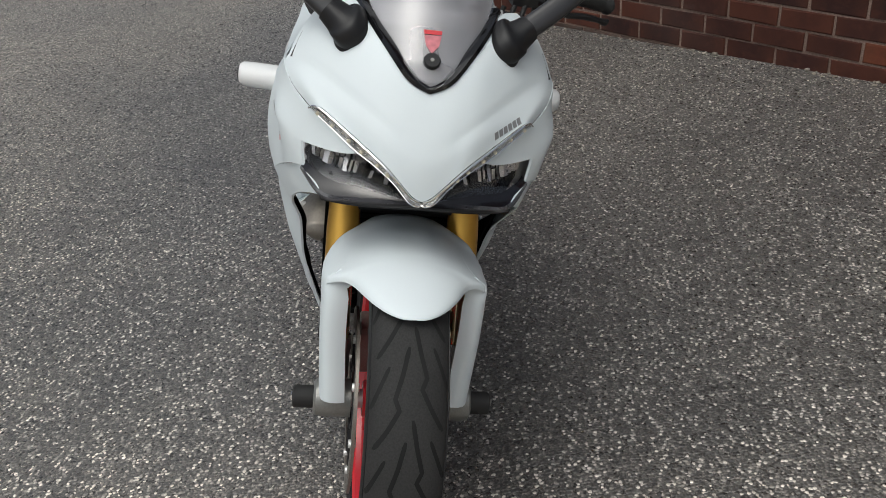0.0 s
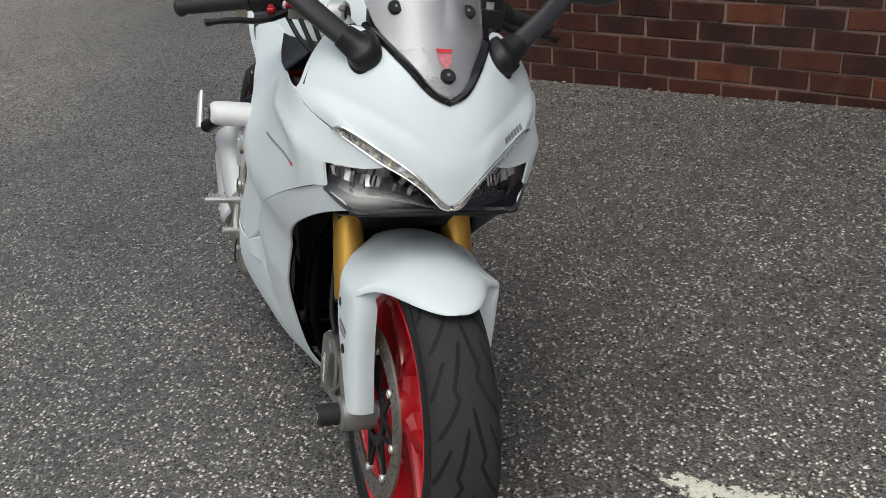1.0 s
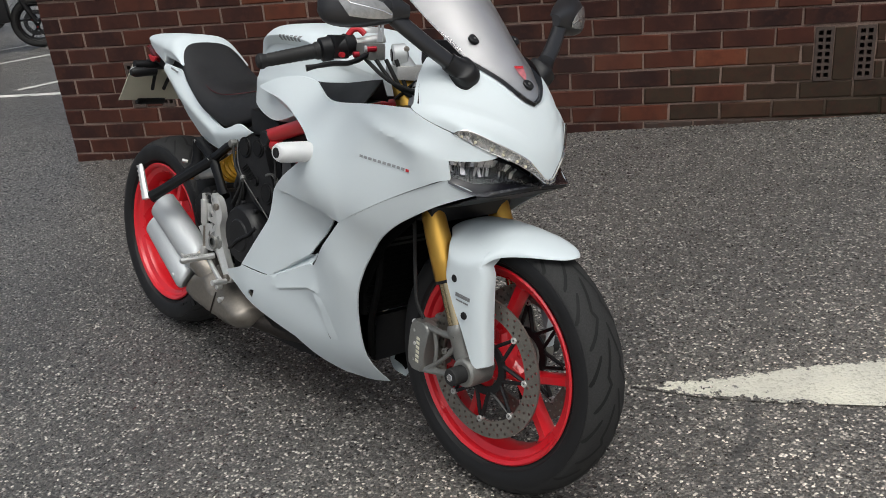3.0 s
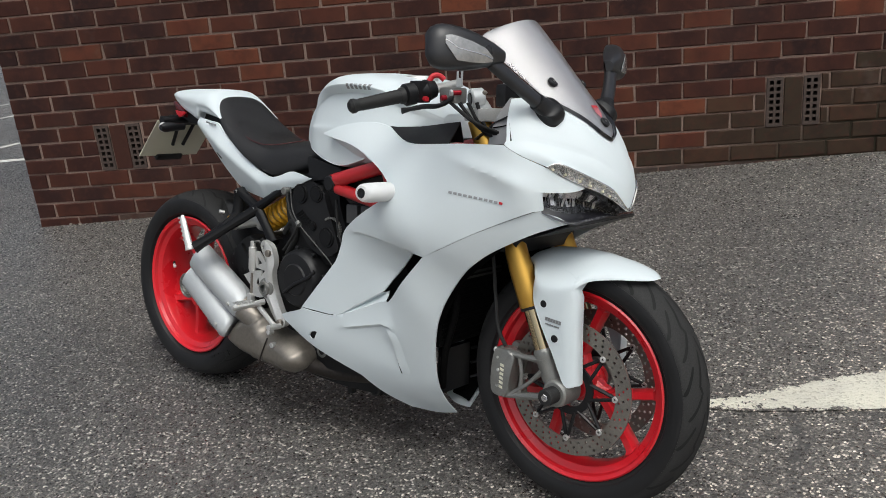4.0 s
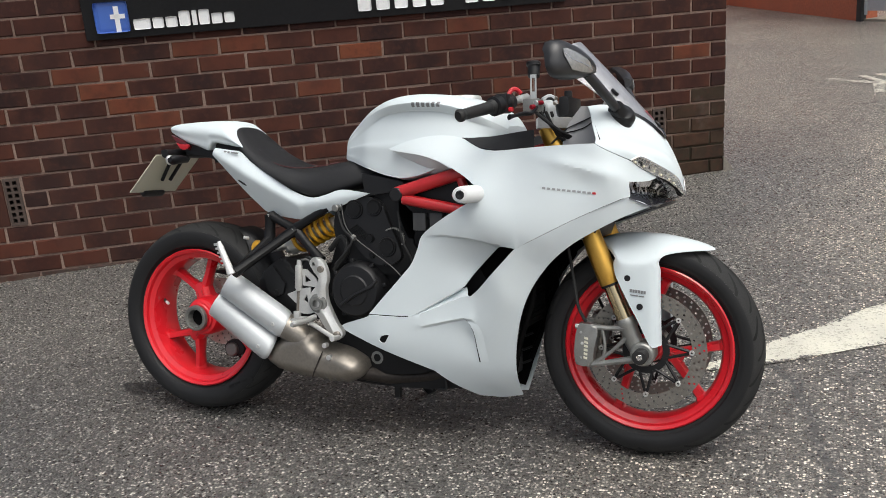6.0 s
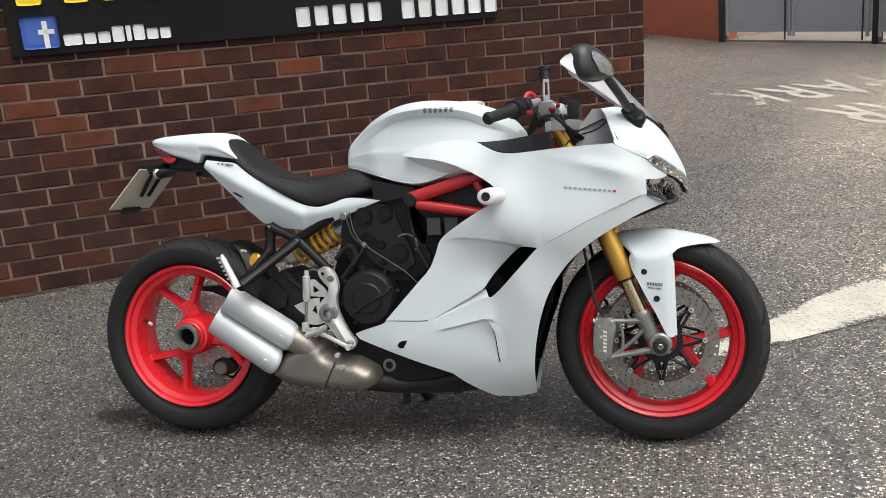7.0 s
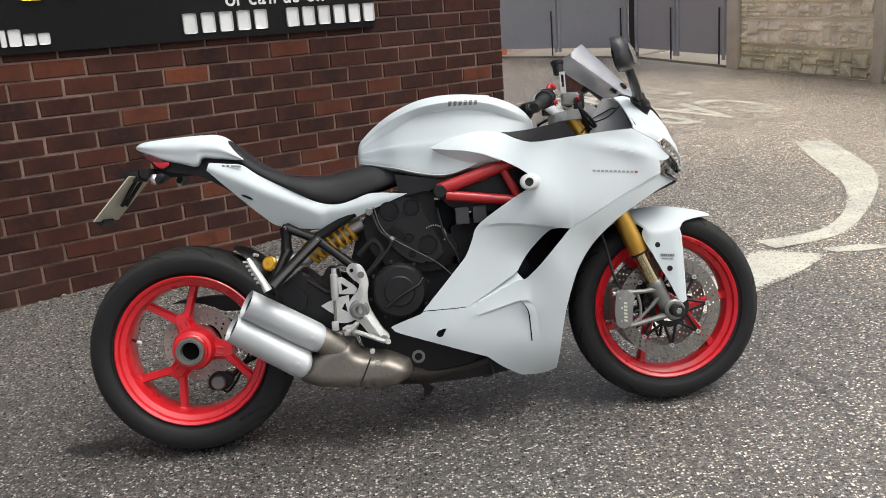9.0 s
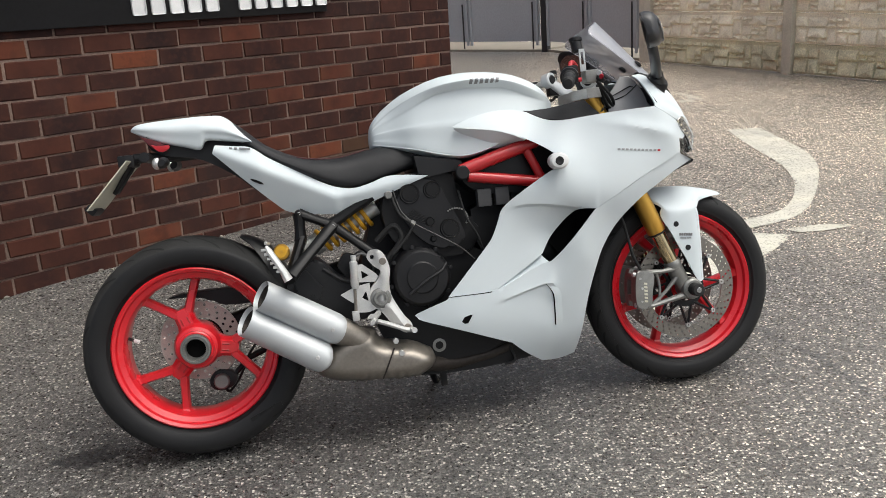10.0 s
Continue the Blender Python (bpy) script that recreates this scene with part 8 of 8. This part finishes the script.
bm.faces.new(vs[-1])
part("swingarm", bm, M_ENGINE, bike, "black single-sided swingarm")
bm = bmesh.new()
plate(bm, outline([(-0.385, 0.53, 1), (-0.36, 0.52), (-0.327, 0.482, 1), (-0.297, 0.459), (-0.212, 0.437, 1), (-0.2, 0.35, 1), (-0.34, 0.33, 1), (-0.42, 0.39), (-0.47, 0.43, 1), (-0.455, 0.48)]), -0.11, 0.05, 0.012)
arm = part("swingarm_pivot", bm, M_ENGINE2, bike, "dark grey swingarm casting")
bm = plate(bmesh.new(), [(-0.446, 0.482), (-0.408, 0.503), (-0.366, 0.45), (-0.374, 0.418), (-0.41, 0.405), (-0.436, 0.43)], -0.119, -0.108, 0.003)
part("swingarm_cover", bm, M_BLACK, arm, "black six-sided cover plate", smooth=False)
part("cover_screw", rod(bmesh.new(), (-0.398, -0.117, 0.424), (-0.398, -0.1215, 0.424), 0.008, 16, 0.001), M_ENGINE, arm)
part("swingarm_rib", tube(bmesh.new(), [V((-0.36, -0.108, 0.5)), V((-0.31, -0.11, 0.462)), V((-0.23, -0.11, 0.44))], 0.007, 8), M_BLACK, arm)
part("shock_link", plate(bmesh.new(), outline([(-0.318, 0.5, 1), (-0.296, 0.535), (-0.268, 0.53, 1), (-0.258, 0.47), (-0.29, 0.455, 1)]), -0.1, -0.07, 0.004), M_BLACK, arm)
bm = bmesh.new()
rows = []
for k in range(15):
    deg = 20 + k * 3
    q = radians(deg)
    r = float(np.interp(deg, [20, 36, 48, 56, 62], [0.328, 0.338, 0.352, 0.348, 0.339]))
    c = V((REAR.x + r * math.cos(q), 0, REAR.z + r * math.sin(q)))
    w = float(np.interp(deg, [20, 42, 52, 62], [0.078, 0.075, 0.06, 0.05]))
    lip = float(np.interp(deg, [20, 48, 62], [0.05, 0.04, 0.004]))
    rows.append([c + V((-lip * math.cos(q) * abs(s) ** 4, s * w, -lip * math.sin(q) * abs(s) ** 4)) for s in [-1 + j / 8 for j in range(17)]])
thick_patch(bm, rows, 0.003)
part("hugger", bm, M_BLACK, bike, "short black rear hugger")
bm = plate(bmesh.new(), outline([(-0.725, 0.205), (-0.7, 0.222), (-0.66, 0.214), (-0.648, 0.19), (-0.665, 0.168), (-0.71, 0.162), (-0.728, 0.18)], 3), 0.045, 0.085, 0.008)
cal = part("rear_caliper", bm, M_BLACK, bike, "small black rear brake caliper")
part("caliper_piston", rod(bmesh.new(), (-0.693, 0.05, 0.19), (-0.693, 0.03, 0.19), 0.0235, 24, 0.004), M_TITAN, cal, "grey round piston cap")
part("caliper_stay", tube(bmesh.new(), [V((-0.655, 0.07, 0.2)), V((-0.61, 0.085, 0.24)), V((-0.54, 0.1, 0.265))], [0.008, 0.009, 0.011], 8), M_BLACK, cal)
part("caliper_hose", tube(bmesh.new(), spline([V((-0.69, 0.07, 0.163)), V((-0.675, 0.08, 0.15)), V((-0.64, 0.09, 0.19)), V((-0.6, 0.1, 0.26)), V((-0.56, 0.105, 0.3))], 5), 0.004, 8), M_RUBBER, cal)
bm = plate(bmesh.new(), outline([(-0.822, 0.45, 1), (-0.79, 0.458), (-0.7, 0.462), (-0.58, 0.46, 1), (-0.56, 0.41, 1), (-0.657, 0.412), (-0.7, 0.436), (-0.76, 0.448)], 3), 0.07, 0.12, 0.004)
part("chain_guard", bm, M_BLACK, bike, "black pointed chain guard")
bm = bmesh.new()
tube(bm, spline([V((-0.08, 0.1, 0.18)), V((-0.05, 0.17, 0.11)), V((-0.03, 0.215, 0.055)), V((-0.02, 0.232, 0.058))], 5), 0.011, 10)
part("side_stand", bm, M_BLACK, bike, "black side stand on the ground")
bm = bmesh.new()
part("drain_stub", box(bmesh.new(), (-0.045, -0.02, 0.09), (-0.025, 0.0, 0.16), 0.005), M_RUBBER, bike)
tube(bm, spline([V((0.16, -0.1, 0.2)), V((0.17, -0.11, 0.16)), V((0.14, -0.1, 0.15))], 5), 0.004, 8)
part("drain_hose", bm, M_RUBBER, bike)

# ---- bay lines and a parked machine past the building's end ----
M_LINE = material("bay_line_paint", (0.6, 0.6, 0.57), 0.7, fine=60, coarse=4, vary=0.2, bump=0.1)


def bay_line(a, b, w=0.09):
    a, b = V((*a, 0)), V((*b, 0))
    side = (b - a).normalized().cross(V((0, 0, 1))) * w / 2
    bm = bmesh.new()
    skin(bm, [[V((p.x, p.y, ground_height(p.x, p.y) + 0.004)) for p in (a.lerp(b, k / 6) - side, a.lerp(b, k / 6) + side)] for k in range(7)])
    thing("bay_line", bm, M_LINE, "white painted parking bay line on asphalt", "road marking", "bay lines", "structure", smooth=False)


bay_line((-10.2, -0.9), (-5.4, 1.62))
bay_line((-6.62, 1.25), (-6.35, 3.2))
bay_line((-9.2, 0.1), (-8.3, 3.6))
bay_line((-10.9, -0.2), (-9.4, 4.2))

parked = new("parked_motorcycle")
parked.matrix_basis = pose(-9.83, 1.86, 0, 0, 0, 68)
tagged(parked, "dark parked motorcycle beyond the building's end", "motorcycle")
for x, nm in ((0.7, "front_wheel"), (-0.7, "rear_wheel")):
    m = Matrix.Translation((x, 0, 0.3))
    w = wheel_part(nm, parked, M_BLACK, "", m, 0.225, 0.05, 0.034, 0.05, 0.4, 0.026)
    part("tyre", tyre_mesh(0.3, 0.062, 0.224, 0.04), M_TYRE, w)
    part("brake_disc", disc_mesh(0.1, 0.15, -0.07, 0.005, 24, (0.11, 0.125, 0.14)), M_ENGINE2, w)
bm = bmesh.new()
for s in (-1, 1):
    rod(bm, (0.7, s * 0.09, 0.3), (0.45, s * 0.09, 0.95), 0.024, 12)
part("fork", bm, M_ENGINE2, parked)
bm = bmesh.new()
plate(bm, outline([(0.35, 0.95), (0.1, 1.02), (-0.2, 0.85), (-0.6, 0.88), (-0.85, 0.95), (-0.6, 0.78), (-0.3, 0.6), (-0.3, 0.3), (0.25, 0.28), (0.4, 0.5)]), -0.14, 0.14, 0.03)
part("body", bm, M_GLOSSBLACK, parked)
bm = bmesh.new()
tube(bm, spline([V((0.35, -0.36, 1.05)), V((0.45, -0.1, 1.08)), V((0.45, 0.1, 1.08)), V((0.35, 0.36, 1.05))], 6), 0.013, 10)
part("handlebar", bm, M_BLACK, parked)
bm = bmesh.new()
bmesh.ops.create_uvsphere(bm, u_segments=16, v_segments=10, radius=0.1)
for v in bm.verts:
    v.co = V((v.co.x * 0.8 + 0.55, v.co.y, v.co.z + 0.9))
part("headlamp", bm, M_CHROME, parked)
bm = bmesh.new()
rows = [[V((0.7 + 0.33 * math.cos(q), y, 0.3 + 0.33 * math.sin(q))) for y in (-0.075, -0.05, 0.0, 0.05, 0.075)] for q in [radians(20 + 120 * k / 12) for k in range(13)]]
thick_patch(bm, rows, 0.004)
part("front_fender", bm, M_GLOSSBLACK, parked)
bm = bmesh.new()
plate(bm, outline([(0.62, 0.98), (0.5, 1.2), (0.42, 1.22), (0.38, 0.95), (0.3, 0.75), (0.5, 0.66), (0.6, 0.75)]), -0.12, 0.12, 0.03)
part("front_cowl", bm, M_BLACK, parked)
bm = bmesh.new()
box(bm, (0.22, -0.17, 0.35), (0.42, 0.17, 0.75), 0.03)
part("radiator", bm, M_ENGINE2, parked)

# a dark car in the bays beyond the building
M_CARPAINT = material("black_car_paint", (0.008, 0.008, 0.01), 0.25, fine=600, coarse=3, vary=0.1, bump=0.0, coat=0.8)
M_CARGLASS = material("tinted_car_glass", (0.012, 0.014, 0.015), 0.05, bump=0, vary=0.1)
car = new("parked_car")
car.matrix_basis = pose(-12.21, 1.06, 0, 0, 0, 125)
tagged(car, "black parked car with dark glass in a marked bay", "car")
sections = []
for x, zt, zs, w, zb in ((-2.05, 0.78, 0.68, 0.66, 0.42), (-1.98, 0.95, 0.78, 0.78, 0.28), (-1.6, 1.0, 0.86, 0.85, 0.2), (-0.6, 0.98, 0.88, 0.87, 0.19), (0.5, 0.97, 0.87, 0.87, 0.19), (1.1, 0.93, 0.82, 0.86, 0.19), (1.7, 0.82, 0.72, 0.82, 0.21), (1.98, 0.68, 0.6, 0.72, 0.26), (2.05, 0.58, 0.54, 0.6, 0.34)):
    sections.append([(x, 0, zt), (x, w * 0.6, zt - 0.01), (x, w * 0.92, zs + 0.04), (x, w, zs - 0.08), (x, w, (zs + zb) / 2), (x, w * 0.97, zb + 0.05), (x, w * 0.85, zb), (x, 0, zb)])
part("body", loft(sections, 4, 3), M_CARPAINT, car)
sections = [[(x, 0, zt), (x, w * 0.55, zt - 0.01), (x, w * 0.8, zt - 0.06), (x, w * 0.93, zt * 0.5 + 0.45), (x, w, 0.9), (x, 0, 0.88)] for x, zt, w in ((-1.85, 1.0, 0.66), (-1.6, 1.28, 0.72), (-1.1, 1.42, 0.75), (-0.3, 1.46, 0.76), (0.2, 1.42, 0.76), (0.75, 1.15, 0.75), (1.05, 0.96, 0.72))]
part("cabin", loft(sections, 4, 3), M_CARGLASS, car, "dark glazed cabin")
bm = bmesh.new()
rows = [[V((x, w * f, z - 0.03 * f * f)) for f in (-1, -0.6, -0.2, 0.2, 0.6, 1)] for x, z, w in ((-1.6, 1.31, 0.5), (-1.1, 1.44, 0.56), (-0.3, 1.48, 0.58), (0.2, 1.44, 0.56))]
thick_patch(bm, rows, 0.012)
part("roof", bm, M_CARPAINT, car)
for x in (-1.28, 1.3):
    for side_y in (-0.78, 0.78):
        w = wheel_part("wheel", car, M_SILVER, "", Matrix.Translation((x, side_y, 0.31)), 0.2, 0.09, 0.05, 0.07, 0.3, 0.04)
        part("tyre", tyre_mesh(0.31, 0.1, 0.205, 0.04), M_TYRE, w)
for side_y in (-0.62, 0.62):
    bm = bmesh.new()
    box(bm, (-2.03, side_y - 0.12, 0.7), (-1.94, side_y + 0.12, 0.84), 0.02)
    part("tail_lamp", bm, M_REDLENS, car)
    bm = bmesh.new()
    box(bm, (1.8, side_y - 0.14, 0.56), (2.0, side_y + 0.12, 0.66), 0.02)
    part("headlamp", bm, M_CHROME, car)
    bm = bmesh.new()
    box(bm, (0.55, side_y * 1.42 - 0.08, 0.95), (0.7, side_y * 1.42 + 0.08, 1.08), 0.03)
    part("door_mirror", bm, M_CARPAINT, car)

# ---- bricks of the front wall, one by one ----
def brick_mesh(length, seed, mat, name="brick"):
    """A fired brick: eased arrises, slightly out of true."""
    rnd = random.Random(seed)
    bm = bmesh.new()
    box(bm, (-length / 2, 0, -BRICK_H / 2), (length / 2, 0.05, BRICK_H / 2))
    front = [e for e in bm.edges if all(abs(v.co.y) < 1e-6 for v in e.verts)]
    bmesh.ops.bevel(bm, geom=front, offset=0.004, segments=1, affect="EDGES")
    for v in bm.verts:
        v.co += Vector((rnd.uniform(-1, 1), rnd.uniform(-1, 1) * 0.6, rnd.uniform(-1, 1))) * 0.0024
    return finish(bm, name, mat, False)


FULL = [brick_mesh(BRICK_L - 0.011, k, M_BRICK) for k in range(6)]
ALGAE = [brick_mesh(BRICK_L - 0.011, k + 20, M_BRICK_OLIVE) for k in range(3)]
FOOT = [brick_mesh(BRICK_L - 0.011, k + 30, M_BRICK_GREY) for k in range(3)]
BRIGHT = [brick_mesh(BRICK_L - 0.011, k + 40, M_BRICK_BRIGHT) for k in range(4)]
# orange bricks, by course and place along it
ORANGE = {(8, 0.353), (8, 0.832), (8, 1.304), (3, -0.99), (0, -0.39), (0, -0.63), (1, -1.22), (3, -0.03), (4, -0.9), (0, 0.81), (7, 0.85), (10, 1.28), (11, 0.92), (3, 1.39), (4, 1.04), (3, 2.1), (5, 1.42), (1, 0.235), (11, 0.2), (2, -1.1), (-2, -1.67), (2, -1.8)}


def joint(k, course):
    """Where the k-th upright joint of a course stands; the bricks run a little longer on one half."""
    return (0.097 if course % 2 else 0.212) + k * (BRICK_L if k > 0 else 0.2398)


CUTS = {}
rest_v, rest_f = [], []
rng = random.Random(5)
TOP_BED = 1.130
count = 0
for c in range(-26, 14):
    zc = TOP_BED - COURSE * (c + 0.5)
    if zc < -0.13 or zc > 3.4:
        continue
    for k in range(-11, 11):
        x0, x1 = max(joint(k, c), WALL_LO), min(joint(k + 1, c), WALL_HI)
        if x1 - x0 < 0.03:
            continue
        pieces = [(x0, x1)]
        for vx, vz in VENTS:
            if vz - VENT_H - 0.01 < zc < vz + 0.01:
                nxt = []
                for a, b in pieces:
                    if b <= vx - 0.005 or a >= vx + VENT_W + 0.005:
                        nxt.append((a, b))
                        continue
                    if vx - 0.005 - a > 0.03:
                        nxt.append((a, vx - 0.002))
                    if b - vx - VENT_W - 0.005 > 0.03:
                        nxt.append((vx + VENT_W + 0.002, b))
                pieces = nxt
        for a, b in pieces:
            if any(abs(a - vx - VENT_W) < 0.006 and b - a < 0.11 for vx, vz in VENTS[::2]) and 0.25 < zc < 0.55:
                continue  # one upright brick stands between each pair of vents
            ln = b - a
            y = rng.uniform(-0.003, 0.003)
            if zc < TOP_BED and zc > -0.07 and count < 340:
                full = abs(ln - BRICK_L) < 0.005
                # the foot course is greyer with splashed grit
                low = zc < 0.035 + 0.03 * min(1.0, (a + b) / 2)
                damp = zc < 0.56 - 0.25 * max(0, 1.9 - (a + b) / 2) + rng.uniform(-0.05, 0.05) and a > 0.9
                hot = any(c == q[0] and a < q[1] < b for q in ORANGE)
                if full:
                    me = rng.choice(BRIGHT if hot else FOOT if low else ALGAE if damp else FULL)
                else:
                    key = (round(ln, 2), low, damp)
                    if key not in CUTS:
                        CUTS[key] = brick_mesh(ln - 0.011, len(CUTS) + 50, M_BRICK_OLIVE if damp else M_BRICK_GREY if low else M_BRICK)
                    me = CUTS[key]
                ob = new("brick", me)
                ob.parent = wall_front
                ob.location = ((a + b) / 2, y, zc + rng.uniform(-0.001, 0.001))
                ob.rotation_euler = (0, radians(rng.uniform(-0.5, 0.5)), radians(rng.uniform(-0.4, 0.4)))
                count += 1
            else:
                i = len(rest_v)
                g = 0.0055
                for yy, s in ((y, 0.004), (y + 0.004, 0.0), (0.05, 0.0)):
                    rest_v += [(a + g + s, yy, zc - BRICK_H / 2 + s), (b - g - s, yy, zc - BRICK_H / 2 + s), (b - g - s, yy, zc + BRICK_H / 2 - s), (a + g + s, yy, zc + BRICK_H / 2 - s)]
                rest_f.append((i, i + 1, i + 2, i + 3))
                for lay in (0, 4):
                    for q in range(4):
                        r = (q + 1) % 4
                        rest_f.append((i + lay + q, i + lay + 4 + q, i + lay + 4 + r, i + lay + r))
for (xa, za), (xb, _) in (VENTS[:2], VENTS[2:]):
    bm = bmesh.new()
    box(bm, (xa + VENT_W + 0.006, -0.001, za - VENT_H + 0.002), (xb - 0.006, 0.05, za - 0.004), 0.003, 1)
    part("brick", bm, M_BRICK_OLIVE if xa > 0 else M_BRICK, wall_front, smooth=False)
me = bpy.data.meshes.new("brick_courses")
me.from_pydata(rest_v, [], rest_f)
me.materials.append(M_BRICK_REST)
ob = new("brick_courses", me)
ob.parent = wall_front
tagged(ob, kind="stuff")

# a pale slab end beside the wall's corner, and grit that has washed up along its foot
a, b = V((0.57, 3.192, 0.0)), V((0.645, 3.216, 0.0))
back = V((-0.02, 0.05, 0))
bm = bmesh.new()
lo = [bm.verts.new(p) for p in (a, b, b + V((-0.04, -0.013, 0.08)), a + V((0, 0, 0.135)))]
hi = [bm.verts.new(p.co + back) for p in lo]
bm.faces.new(lo)
bm.faces.new(hi)
for k in range(4):
    bm.faces.new((lo[k], lo[(k + 1) % 4], hi[(k + 1) % 4], hi[k]))
bmesh.ops.bevel(bm, geom=bm.edges[:], offset=0.003, segments=1, affect="EDGES")
thing("kerb_stub", bm, M_SLAB_PALE, "pale broken concrete slab end at the wall corner", "concrete slab", smooth=False)
bm = bmesh.new()
grit = random.Random(21)
for k in range(240):
    p = WALL @ V((grit.uniform(-2.2, 2.4), -abs(grit.gauss(0, 0.035)) - 0.004, 0))
    size = grit.uniform(0.002, 0.006) if k % 12 else grit.uniform(0.007, 0.012)
    got = bmesh.ops.create_icosphere(bm, subdivisions=1, radius=size)
    for v in got["verts"]:
        v.co = V((v.co.x * grit.uniform(0.7, 1.5), v.co.y * grit.uniform(0.7, 1.5), v.co.z * 0.6)) + V((p.x, p.y, ground_height(p.x, p.y) + size * 0.35))
thing("rubble", bm, M_SLAB_PALE, "pale grit and mortar crumbs along the wall foot", "rubble", kind="stuff", smooth=False)

road_word("CAR", pose(2.45, 5.98, 0.005, 0, 0, 198), 0.62, 1.45, faded=0.28)
road_word("PARK", pose(1.84, 7.35, 0.005, 0, 0, 201), 0.62, 1.45, faded=0.5)
